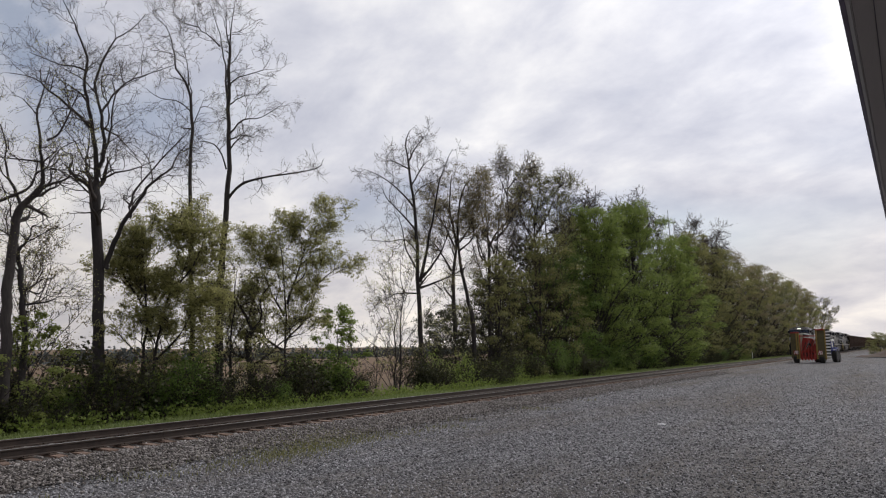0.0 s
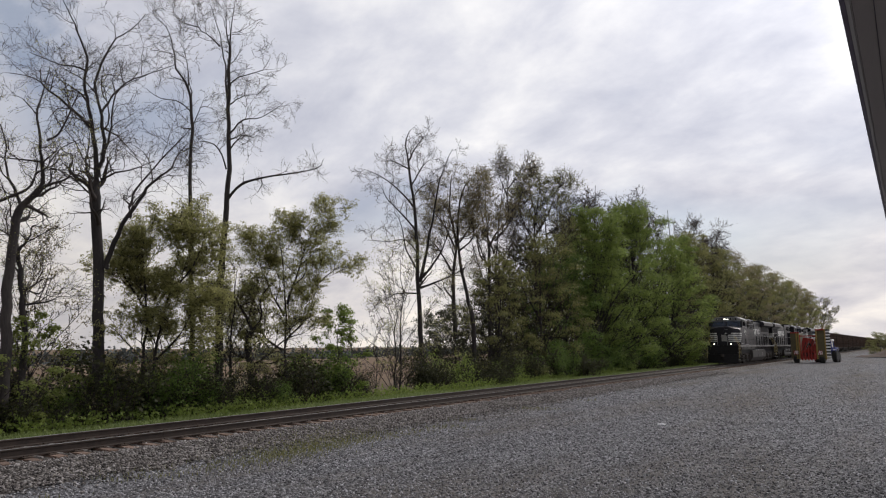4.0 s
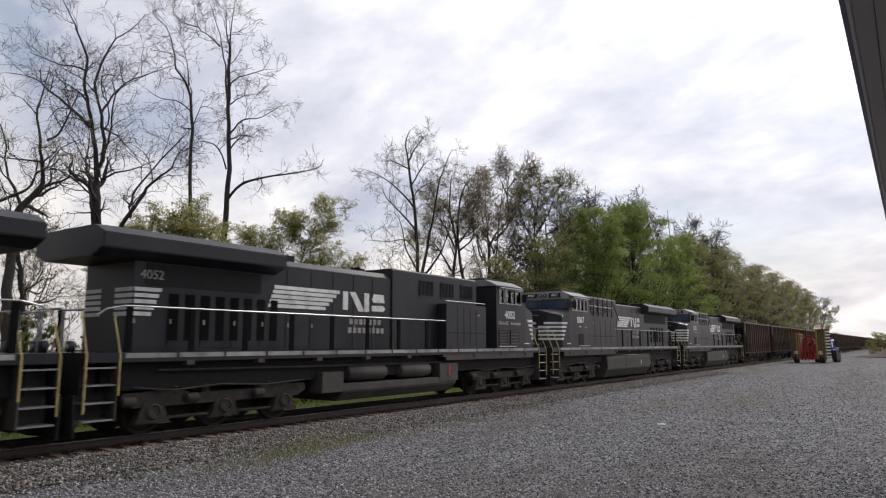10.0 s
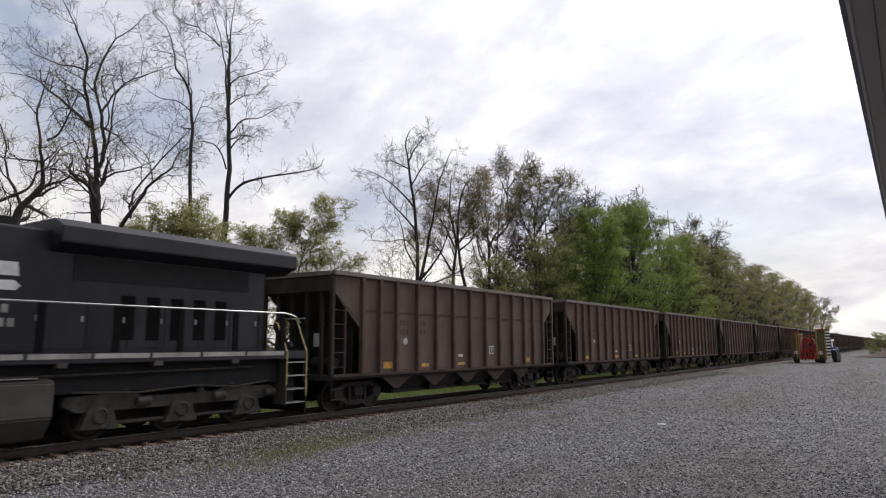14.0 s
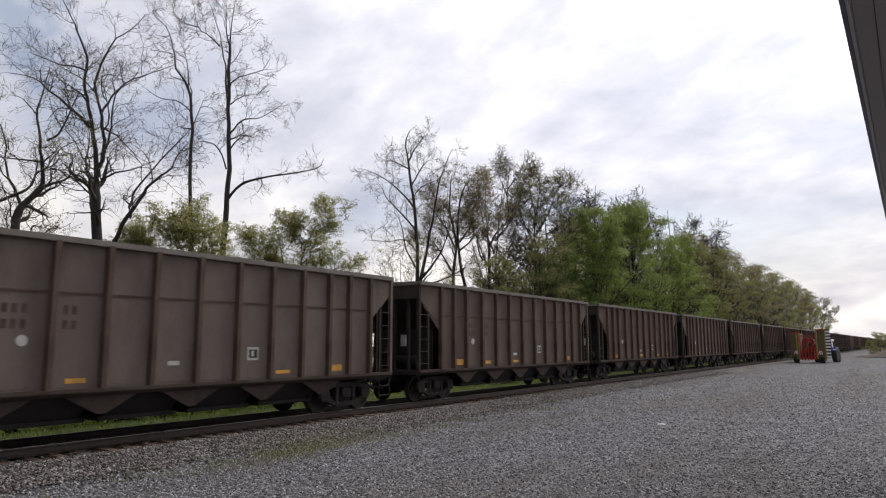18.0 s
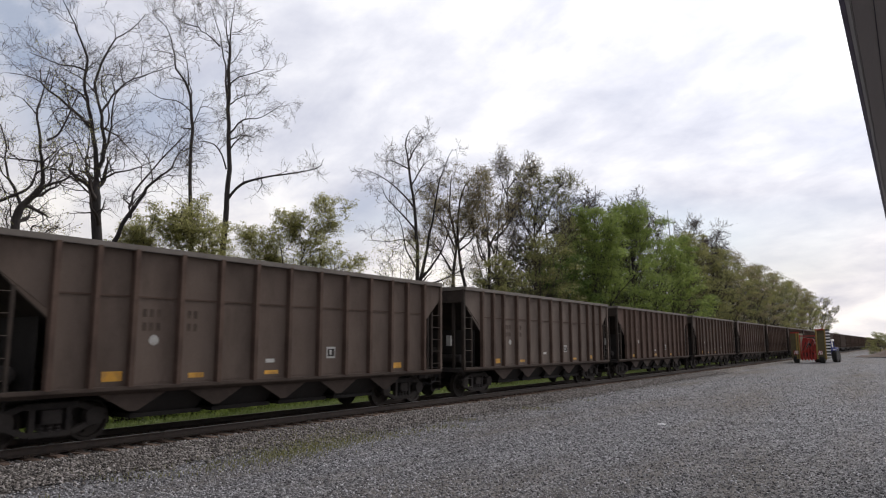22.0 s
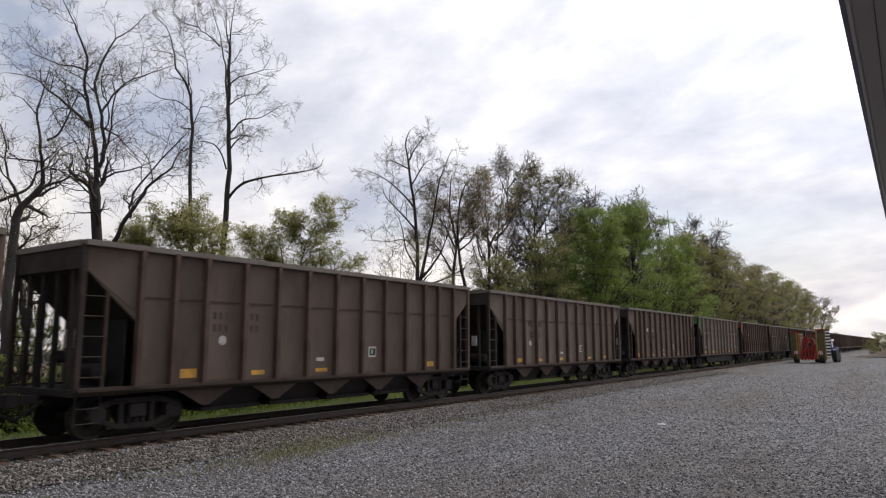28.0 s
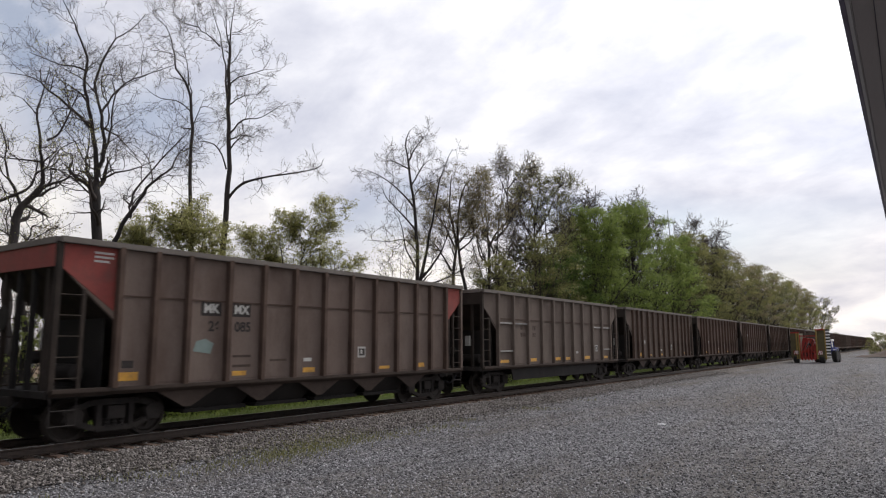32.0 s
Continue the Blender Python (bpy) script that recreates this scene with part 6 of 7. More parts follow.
    spine_tree("tall_bare_tree", 13, (-23.6, 16.0, 0), [(0.115, 0.045, [(0.59, 1.85), (0.43, 4.49), (0.27, 7.2), (0.11, 9.75), (0.08, 11.77), (-0.12, 12.91), (-0.68, 13.79)]),
        (0.04, 0.008, [(-0.68, 13.79), (-0.92, 14.77), (-1.26, 15.69), (-1.65, 15.99)]),
        (0.035, 0.008, [(0.05, 11.89), (-0.47, 12.38), (-1.24, 12.52), (-1.79, 12.86)]),
        (0.03, 0.007, [(-0.13, 12.98), (-0.27, 14.03), (-0.51, 14.87)]),
        (0.035, 0.007, [(0.09, 10.7), (0.31, 11.7), (0.76, 12.01), (1.35, 11.77)]),
        (0.04, 0.007, [(0.1, 10.42), (-0.35, 10.23), (-0.24, 9.85)])],
        "thin bare tree behind the young leafy trees", counts=(7, 4, 3), lengths=(1.4, 0.85, 0.5), gnarl=0.28, leaf=M_LEAF_OLIVE, per=1, leaf_size=0.03, bare=0.5, twig_r=0.005)
    spine_tree("bare_tree", 14, (-22.6, 9.2, 0), [(0.115, 0.06, [(0.86, 2.01), (0.68, 3.7), (0.57, 4.38), (0.43, 4.99), (0.41, 5.42)]),
        (0.05, 0.01, [(0.41, 5.42), (0.61, 5.7), (0.85, 6.12), (1.44, 5.91)]),
        (0.05, 0.01, [(0.55, 4.38), (0.99, 4.04), (1.21, 4.55)]),
        (0.045, 0.01, [(0.68, 3.7), (1.44, 3.78), (1.82, 3.97)]),
        (0.05, 0.01, [(0.44, 5.25), (0.14, 5.95), (-0.15, 6.83), (-0.56, 7.9)])],
        "crooked half-bare tree by the brush", counts=(6, 5, 3), lengths=(1.5, 0.9, 0.5), gnarl=0.3, up=0.08, leaf=M_LEAF_OLIVE, per=2, leaf_size=0.04, twig_r=0.005)
    spine_tree("bare_tree", 15, (-22.8, 8.3, 0), [(0.18, 0.11, [(1.37, 2.03), (1.25, 3.66), (1.26, 4.66), (1.31, 5.67), (1.35, 6.35), (1.57, 6.7), (1.99, 7.15)]),
        (0.075, 0.01, [(1.99, 7.15), (2.08, 7.74), (2.01, 8.53), (1.9, 9.51), (1.91, 10.23), (2.14, 10.81)]),
        (0.065, 0.01, [(2.02, 7.16), (2.53, 7.39), (3.27, 7.7)]),
        (0.065, 0.01, [(1.43, 6.53), (1.23, 6.96), (0.92, 7.74), (0.69, 8.79), (0.19, 9.69)]),
        (0.05, 0.01, [(2.04, 8.62), (2.36, 8.86), (2.72, 9.54), (3.02, 10.15)]),
        (0.055, 0.01, [(0.48, 6.66), (1.54, 7.08), (1.92, 7.53), (2.33, 7.7), (2.68, 8.3), (3.17, 8.62)]),
        (0.04, 0.01, [(2.02, 7.95), (1.46, 8), (0.51, 8.07)]),
        (0.045, 0.01, [(1.34, 5.67), (0.97, 5.88), (0.34, 6.35)])],
        "thick crooked tree with few young leaves", counts=(6, 5, 3), lengths=(1.6, 0.9, 0.5), gnarl=0.3, up=0.08, leaf=M_LEAF_OLIVE, per=2, leaf_size=0.04, bare=0.6, twig_r=0.005)
    spine_tree("bare_tree", 16, (-24.0, 32.2, 0), [(0.20, 0.012, [(0.28, 0.84), (0.14, 3.14), (0.02, 5.48), (-0.09, 8.2), (-0.24, 10.44), (-0.56, 12.72), (-0.67, 13.79), (-0.82, 14.5), (-0.69, 15.29), (-0.2, 15.87)]),
        (0.07, 0.01, [(-0.64, 13.57), (-0.19, 14.43), (0.36, 15.29)]),
        (0.075, 0.01, [(-0.34, 10.76), (-1.14, 11.74), (-2.29, 12.58), (-3.4, 13.08)]),
        (0.06, 0.01, [(-0.49, 11.84), (0.02, 13.01), (0.57, 13.57)]),
        (0.05, 0.01, [(-0.42, 11.14), (0.1, 11.95), (1.26, 12.44)]),
        (0.07, 0.01, [(-0.13, 9.3), (-1.23, 10.55), (-2.03, 11.39), (-2.25, 12.3)]),
        (0.06, 0.01, [(-0.06, 7.85), (-0.77, 8.71), (-1.79, 8.61), (-3.16, 8.75)])] + [
        (0.06, 0.01, [(-0.05, 6.83), (-0.77, 8.2), (-1.13, 9.92), (-1.75, 10.55)]),
        (0.12, 0.012, [(0.12, 6.15), (0.52, 8.2), (0.96, 10.62), (1.26, 12.44), (2.03, 14.43)]),
        (0.09, 0.012, [(0.19, 6.42), (1.4, 7.99), (2.09, 10.09)]),
        (0.06, 0.01, [(0.02, 5.48), (-1.36, 5.48), (-2.56, 4.77)]),
        (0.08, 0.012, [(0.12, 5.82), (1.67, 6.42), (3.03, 7.17)]),
        (0.06, 0.012, [(-0.6, 13.08), (-1.26, 13.43), (-2.13, 13.72)])],
        "broad bare tree at the start of the wood", counts=(7, 5, 3), lengths=(1.6, 1.0, 0.6), gnarl=0.26, up=0.2, leaf=M_LEAF_BROWN, per=1, leaf_size=0.04, twig_r=0.0075, bare=0.3)
    spine_tree("budding_tree", 17, (-24.5, 37.5, 0), [(0.22, 0.03, [(0.87, 0.64), (0.89, 3.58), (0.45, 5.82), (0.01, 7.9), (-0.14, 10.39), (0.18, 12.72), (0.83, 13.7)]),
        (0.17, 0.02, [(-0.31, 2.84), (-0.45, 6.57), (-0.22, 9.23), (-0.71, 11.55), (-0.51, 13.82)]),
        (0.08, 0.012, [(-0.29, 8.85), (-1.28, 10.77), (-2.35, 11.94)]),
        (0.08, 0.012, [(-0.52, 7.33), (-1.47, 8.85), (-2.23, 9.62)]),
        (0.08, 0.012, [(-0.07, 9.23), (0.82, 10.58), (1.6, 13.11)]),
        (0.08, 0.012, [(-0.07, 8.66), (0.92, 9.62), (0.82, 11.16), (1.32, 12.33)])],
        "brownish budding tree among bare ones", counts=(9, 5, 4), lengths=(2.3, 1.3, 0.8), gnarl=0.28, leaf=M_LEAF_BROWN, per=14, leaf_size=0.075, leaf_spread=0.32, twig_r=0.009, bare=0.45)
    # young leafy trees in front
    spine_tree("young_tree", 18, (-22.6, 20.4, 0), [
        (0.09, 0.012, [(0.2, -0.14), (0.22, 0.57), (0.13, 2.74), (0.13, 4.22), (-0.07, 5.96), (-0.24, 7.23)]),
        (0.06, 0.010, [(0.13, 2.4), (0.30, 2.9), (0.99, 3.72), (1.44, 5.21), (2.42, 5.96)]),
        (0.06, 0.010, [(0.13, 4.22), (0.67, 5.96), (1.01, 7.23), (1.62, 8.25)]),
        (0.06, 0.010, [(0.05, 2.26), (-0.71, 2.74), (-1.48, 3.72), (-2.0, 4.22)]),
        (0.05, 0.010, [(0.05, 3.72), (-0.8, 5.21), (-1.23, 6.72)])],
        "young tree in fresh olive leaf", counts=(13, 8, 5), lengths=(1.8, 0.95, 0.5), leaf=M_LEAF_OLIVE, per=14, leaf_size=0.062, leaf_spread=0.16, bare=0.3)
    spine_tree("young_tree", 19, (-22.4, 14.2, 0), [
        (0.10, 0.012, [(0.06, 0.33), (0.03, 1.51), (0.24, 3.11), (0.55, 4.74), (0.75, 5.98)]),
        (0.08, 0.012, [(-0.51, -0.5), (-0.3, 1.91), (-0.26, 3.52), (-0.5, 5.15), (-0.68, 6.4)]),
        (0.05, 0.010, [(0.1, 1.91), (0.96, 2.91), (1.41, 3.92)]),
        (0.05, 0.010, [(0.47, 4.33), (1.24, 5.36), (1.6, 6.4)]),
        (0.05, 0.010, [(-0.26, 3.52), (-0.86, 4.33), (-1.32, 5.15)])],
        "young tree in bright yellow-green leaf", counts=(13, 8, 5), lengths=(1.9, 1.0, 0.55), leaf=M_LEAF_OLIVE, per=17, leaf_size=0.062, leaf_spread=0.16, bare=0.25)
    crown_tree("young_tree", 20, (-22.8, 17.9, 0), 6.4, 3.4, 1.4, 0.07, M_LEAF_OLIVE, 9000, 0.06, "thin young tree with sparse olive leaves", clumps=26)
    crown_tree("young_tree", 21, (-22.0, 23.3, 0), 4.2, 2.6, 0.5, 0.05, M_LEAF_GREEN, 5200, 0.10, "small bushy tree with glossy green leaves", clumps=22)
    crown_tree("young_tree", 23, (-25.2, 11.0, -0.4), 7.0, 4.2, 0.8, 0.09, M_LEAF_BROWN, 7000, 0.06, "half-bare young tree among the brush", clumps=28)
    crown_tree("sapling", 24, (-22.6, 26.7, 0), 4.6, 1.6, 1.2, 0.035, M_LEAF_BROWN, 160, 0.05, "thin bare sapling before the field", clumps=12)
    crown_tree("sapling", 25, (-23.2, 29.0, 0), 6.5, 2.6, 1.0, 0.05, M_LEAF_BROWN, 700, 0.06, "thin bare sapling beside the wood", clumps=16)
    crown_tree("sapling", 27, (-24.3, 30.9, 0), 8.6, 6.0, 0.8, 0.07, M_LEAF_OLIVE, 8000, 0.06, "twiggy half-bare young tree below the broad bare one", clumps=34)
    crown_tree("young_tree", 22, (-21.9, 9.9, 0), 3.4, 2.2, 0.3, 0.05, M_LEAF_BRIGHT, 4200, 0.085, "bushy young tree in fresh yellow-green leaf", clumps=20)
    spine_tree("crooked_tree", 26, (-22.9, 18.9, 0), [
        (0.17, 0.10, [(0.1, -0.1), (0.12, 0.9), (0.05, 1.7), (-0.1, 2.5), (0.12, 3.1)]),
        (0.09, 0.012, [(0.12, 3.1), (-0.25, 3.9), (-0.7, 4.4), (-1.2, 4.7)]),
        (0.08, 0.012, [(0.12, 3.1), (0.5, 3.6), (0.4, 4.4), (0.9, 5.1)]),
        (0.07, 0.012, [(0.0, 1.6), (0.8, 2.0), (1.5, 2.7), (2.4, 3.0)]),
        (0.07, 0.012, [(0.0, 1.9), (-0.7, 2.2), (-1.1, 3.0)])],
        "short crooked tree with dark twisted limbs in the brush", counts=(8, 6, 4), lengths=(1.5, 0.8, 0.45), gnarl=0.26, up=0.05, leaf=M_LEAF_OLIVE, per=2, leaf_size=0.055, leaf_spread=0.12, bare=0.4)
    # the wood along the track
    spine_tree("budding_tree", 31, (-25.0, 43.5, 0), [(0.2, 0.02, [(-0.65, 0.83), (-0.7, 4.53), (-0.67, 7.46), (-0.65, 9.58), (-0.05, 10.87), (0.82, 11.95), (0.72, 14.13), (1.05, 16.2)]),
        (0.09, 0.012, [(-0.66, 9.37), (-0.81, 11.3), (-0.95, 13.91), (-0.52, 14.87)]),
        (0.07, 0.012, [(-0.39, 10.23), (0.59, 11.09), (1.47, 12.6), (2.14, 14.78)]),
        (0.06, 0.012, [(0.71, 13.69), (0.21, 14.87), (0.01, 15.84)]),
        (0.06, 0.012, [(0.76, 14.13), (1.5, 15.14), (1.95, 16.02)]),
        (0.08, 0.012, [(-0.67, 8.31), (-1.42, 9.16), (-1.66, 11.3), (-2.08, 12.17)])],
        "tall budding tree with a thin brownish crown", counts=(9, 6, 4), lengths=(2.0, 1.1, 0.7), gnarl=0.28, leaf=M_LEAF_BROWN, per=4, leaf_size=0.07, leaf_spread=0.25, twig_r=0.010, bare=0.35)
    spine_tree("budding_tree", 33, (-25.5, 50.0, 0), [(0.22, 0.02, [(0.32, 0.63), (0.3, 4.75), (0.28, 8.48), (0.19, 11.33), (0.48, 13.73), (0.91, 16.26)]),
        (0.09, 0.012, [(0.23, 10.85), (-0.73, 12.77), (-1.17, 14.7)]),
        (0.09, 0.012, [(0.19, 11.33), (1.42, 13.25), (2.18, 15.43)]),
        (0.07, 0.012, [(0.37, 13.01), (0.02, 14.7), (-0.19, 16.41)]),
        (0.07, 0.012, [(0.48, 13.73), (1.68, 14.7), (2.91, 16.07)]),
        (0.08, 0.012, [(0.34, 8.96), (2.06, 10.38), (3.29, 12.29)])],
        "tall half-leafed tree in the wood", counts=(10, 6, 4), lengths=(2.2, 1.2, 0.75), gnarl=0.28, leaf=M_LEAF_WOOD, per=6, leaf_size=0.085, leaf_spread=0.28, twig_r=0.012, bare=0.3)
    crown_tree("olive_tree", 32, (-23.6, 41.0, 0), 8.4, 5.4, 0.4, 0.14, M_LEAF_WOOD, 15000, 0.09, "young tree in dull olive leaf at the wood's edge", clumps=40)
    wood_tree("bare_tree", 46, (-26.5, 46.0, 0), 15.5, 6.0, 0.20, "dark bare tree in the wood", M_LEAF_BROWN, 1, 0.07, counts=(8, 6, 4))
    crown_tree("olive_tree", 34, (-23.6, 47.5, 0), 10.6, 6.6, 0.3, 0.15, M_LEAF_WOOD, 22000, 0.095, "olive leafy tree at the wood's edge", clumps=50)
    # dense fill whose dark leaf colour stands for shade inside the wood
    u = crown_tree("understorey_tree", 47, (-26.5, 45.0, -0.3), 8.0, 6.0, 0.2, 0.12, M_LEAF_BRUSH, 14000, 0.12, "dense young tree inside the wood, darkened for shade", clumps=56)
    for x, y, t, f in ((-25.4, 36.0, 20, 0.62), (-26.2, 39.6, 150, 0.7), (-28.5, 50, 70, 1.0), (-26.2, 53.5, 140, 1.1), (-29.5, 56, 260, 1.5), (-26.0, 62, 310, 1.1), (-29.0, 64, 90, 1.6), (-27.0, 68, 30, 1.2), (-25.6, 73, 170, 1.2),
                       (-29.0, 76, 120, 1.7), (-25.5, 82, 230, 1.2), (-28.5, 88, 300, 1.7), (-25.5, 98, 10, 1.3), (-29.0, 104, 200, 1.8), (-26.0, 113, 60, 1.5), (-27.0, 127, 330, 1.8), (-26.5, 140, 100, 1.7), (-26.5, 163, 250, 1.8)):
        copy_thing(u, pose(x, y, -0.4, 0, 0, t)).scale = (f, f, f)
    crown_tree("green_tree", 35, (-24.4, 53.0, 0), 9.8, 7.4, 0.3, 0.20, M_LEAF_DEEP, 30000, 0.12, "dense dark green tree at the wood's edge", clumps=52)
    crown_tree("green_tree", 36, (-23.4, 58.5, 0), 14.6, 8.2, 0.3, 0.25, M_LEAF_GREEN, 56000, 0.13, "tall full green tree at the wood's edge", clumps=84)
    crown_tree("green_tree", 37, (-23.8, 70.0, 0), 17.0, 10.0, 0.3, 0.26, M_LEAF_GREEN, 58000, 0.14, "large bright green tree at the wood's edge", clumps=90)
    crown_tree("green_tree", 38, (-23.0, 79.0, 0), 14.6, 7.4, 0.3, 0.22, M_LEAF_GREEN, 34000, 0.14, "bright green tree leaning towards the track", clumps=64, lean=(1.0, 0.6))
    wood_tree("bare_tree", 39, (-28.0, 69.0, 0), 19.8, 10.0, 0.24, "tall bare tree behind the green ones", M_LEAF_BROWN, 1, 0.08, twig_r=0.018, counts=(10, 6, 4), leaders=8)
    wood_tree("bare_tree", 40, (-28.0, 58.0, 0), 18.4, 9.0, 0.22, "bare tree behind the green ones", M_LEAF_BROWN, 1, 0.08, twig_r=0.016, counts=(10, 6, 4), leaders=8)
    k = wood_tree("bare_tree", 41, (-27.0, 96.5, 0), 21.4, 11.0, 0.26, "tall bare tree deep in the wood", M_LEAF_BROWN, 1, 0.09, twig_r=0.022, counts=(10, 6, 4), leaders=8)
    copy_thing(k, pose(-28.5, 77.5, -1.0, 0, 0, 200))
    copy_thing(k, pose(-27.5, 122.0, 0.6, 0, 0, 80))
    a = crown_tree("olive_tree", 42, (-24.0, 93.0, 0), 17.0, 8.6, 0.6, 0.25, M_LEAF_WOOD, 30000, 0.145, "tall olive-leafed tree along the track", clumps=80, bare_top=3)
    b = crown_tree("olive_tree", 43, (-23.8, 106.0, 0), 16.4, 9.0, 0.6, 0.25, M_LEAF_WOOD, 30000, 0.155, "broad olive-leafed tree along the track", clumps=80, bare_top=3)
    c = crown_tree("budding_tree", 44, (-24.5, 120.0, 0), 17.6, 9.6, 0.8, 0.25, M_LEAF_BROWN, 26000, 0.16, "brown-tinged tree along the track", clumps=72)
    for src, y, x, t in ((a, 112, -28.5, 40), (b, 133, -23.8, 70), (c, 146, -24.4, 130), (a, 157, -23.6, 200), (b, 172, -24, 260), (c, 188, -24, 20), (a, 206, -24, 310), (b, 226, -24.5, 150)):
        copy_thing(src, pose(x, y, 0, 0, 0, t))
    spine_tree("bare_tree", 45, (-21.5, 224.0, 0), [
        (0.22, 0.03, [(0, 0), (0.1, 4), (0.2, 9), (0.0, 14.5)]), (0.12, 0.02, [(0.1, 5), (2.0, 8.5), (4.5, 11)]), (0.12, 0.02, [(0.1, 6), (1.6, 10), (2.6, 14)]), (0.1, 0.02, [(0.2, 7), (-2.0, 10), (-3.2, 12)])],
        "pale budding tree at the far end of the wood", counts=(10, 7, 5), lengths=(3.2, 1.5, 0.8), leaf=M_LEAF_OLIVE, per=4, leaf_size=0.11, leaf_spread=0.22, twig_r=0.022)


def make_undergrowth():
    kinds = [
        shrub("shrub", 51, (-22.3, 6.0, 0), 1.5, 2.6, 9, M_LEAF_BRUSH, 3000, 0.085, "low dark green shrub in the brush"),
        shrub("shrub", 52, (-22.2, 9.6, 0), 1.8, 2.6, 13, M_LEAF_BROWN, 700, 0.06, "bare twiggy brown shrub in the brush"),
        shrub("shrub", 53, (-22.0, 12.6, 0), 1.6, 2.2, 8, M_LEAF_GREEN, 2000, 0.08, "fresh green shrub in the brush"),
        shrub("shrub", 54, (-22.4, 15.4, 0), 2.2, 2.6, 10, M_LEAF_DEEP, 3000, 0.09, "tall dark green shrub in the brush"),
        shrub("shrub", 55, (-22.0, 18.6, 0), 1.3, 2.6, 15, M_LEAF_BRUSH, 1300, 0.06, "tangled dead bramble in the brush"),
    ]
    r = random.Random(9)
    spots = [(-22.0 - abs(r.gauss(0, 0.8)) if k % 3 else -23.4 + r.gauss(0, 0.5), 3.0 + 1.05 * k * (1 + 0.0045 * k)) for k in range(84)]
    spots += [(r.choice((-22.0, -22.6, -23.2, -23.8)) + r.gauss(0, 0.25), r.uniform(2.5, 25.5)) for k in range(70)]
    spots += [(r.choice((-21.3, -22.2)) + r.gauss(0, 0.25), r.uniform(30, 62)) for k in range(30)]
    for x, y in spots:
        if 24.8 < y < 30 and x < -22.2:
            continue
        # mostly dark kinds, so that their colour gives the brush its shadowed zone
        src = kinds[r.choice((0, 0, 0, 1, 1, 1, 2, 3, 4, 4, 4) if y < 34 else (0, 0, 0, 3, 3, 2))]
        f = (1.45 if x < -22.3 else 0.95) if y < 34 else 1.35
        ob = copy_thing(src, pose(x, y, float(ground_height(np.float64(x), np.float64(y))) - 0.05, 0, 0, r.uniform(0, 360)))
        s = f * r.uniform(0.55, 1.2)
        ob.scale = (s, s, s * r.uniform(0.72, 0.95))


def blades(rng, xs, ys, zs, height, width):
    """Bent grass blades: two quads tapering to a point, as triangles."""
    n = len(xs)
    az = rng.uniform(0, 6.283, n)
    h = height * rng.uniform(0.5, 1.3, n)
    bend = h * rng.uniform(0.1, 0.7, n)
    dx, dy = np.cos(az), np.sin(az)
    w = width * rng.uniform(0.6, 1.4, n)
    px, py = -dy * w, dx * w
    base = np.stack([xs, ys, zs - 0.03], 1)
    off = np.stack([px, py, np.zeros(n)], 1)
    mid = base + np.stack([dx * bend * 0.35, dy * bend * 0.35, h * 0.6], 1)
    tip = base + np.stack([dx * bend, dy * bend, h], 1)
    V = np.stack([base - off, base + off, mid + off * 0.7, mid - off * 0.7, tip], 1).reshape(-1, 3)
    i = np.arange(n) * 5
    F = np.concatenate([np.stack([i, i + 1, i + 2], 1), np.stack([i, i + 2, i + 3], 1), np.stack([i + 3, i + 2, i + 4], 1)])
    return V, F


def make_grass():
    rng = np.random.default_rng(61)
    X, Y = [], []
    for a, b, n in ((-2, 30, 34000), (30, 70, 20000), (70, 180, 14000)):
        y = rng.uniform(a, b, n)
        x = -18.3 - np.abs(rng.normal(0, 1.9, n)) - rng.uniform(0, 0.6, n)
        X.append(x)
        Y.append(y)
    X, Y = np.concatenate(X), np.concatenate(Y)
    keep = (X > -24) & (np.sin(X * 2.1 + Y * 0.9) + np.sin(Y * 0.37 + 1.3 * X) + rng.normal(0, 0.7, len(X)) > -0.9)
    X, Y = X[keep], Y[keep]
    V, F = blades(rng, X, Y, ground_height(X, Y) + 0.02, 0.20 + 0.0012 * np.clip(Y, 0, 100), 0.010 + 0.0002 * np.clip(Y, 0, 100))
    tagged(new("grass", raw_mesh("grass", V, F, M_GRASS)), "bright spring grass and weeds beside the track", "grass", kind="stuff")
    # broad weeds among it
    n = 1700
    y = rng.uniform(2, 60, n)
    x = -20.3 - np.abs(rng.normal(0, 0.8, n))
    c = np.stack([x, y, ground_height(x, y) + rng.uniform(0.05, 0.45, n)], 1)
    V, F = leaf_cards(rng, c, 9, 0.11, 0.10, -0.5)
    tagged(new("weeds", raw_mesh("weeds", V, F, M_LEAF_GREEN)), "broad-leaved green weeds at the edge of the brush", "weeds", kind="stuff")
    # thin grass that has come up along the foot of the ballast
    n = 6500
    y = np.concatenate([rng.normal(12.4, 1.9, n // 2), rng.uniform(5.0, 30, n // 2)])
    x = -12.45 + rng.normal(0, 0.5, n) + 0.3 * np.sin(y * 0.8)
    keep = (np.arange(n) < n // 2) | (np.sin(y * 1.1 + x) + np.sin(y * 2.7 - 2 * x) > 1.0)
    x, y = x[keep], y[keep]
    V, F = blades(rng, x, y, ground_height(x, y) + 0.04, 0.075, 0.007)
    tagged(new("sparse_grass", raw_mesh("sparse_grass", V, F, M_GRASS_DRY)), "thin yellow-green grass at the foot of the ballast", "grass", kind="stuff")


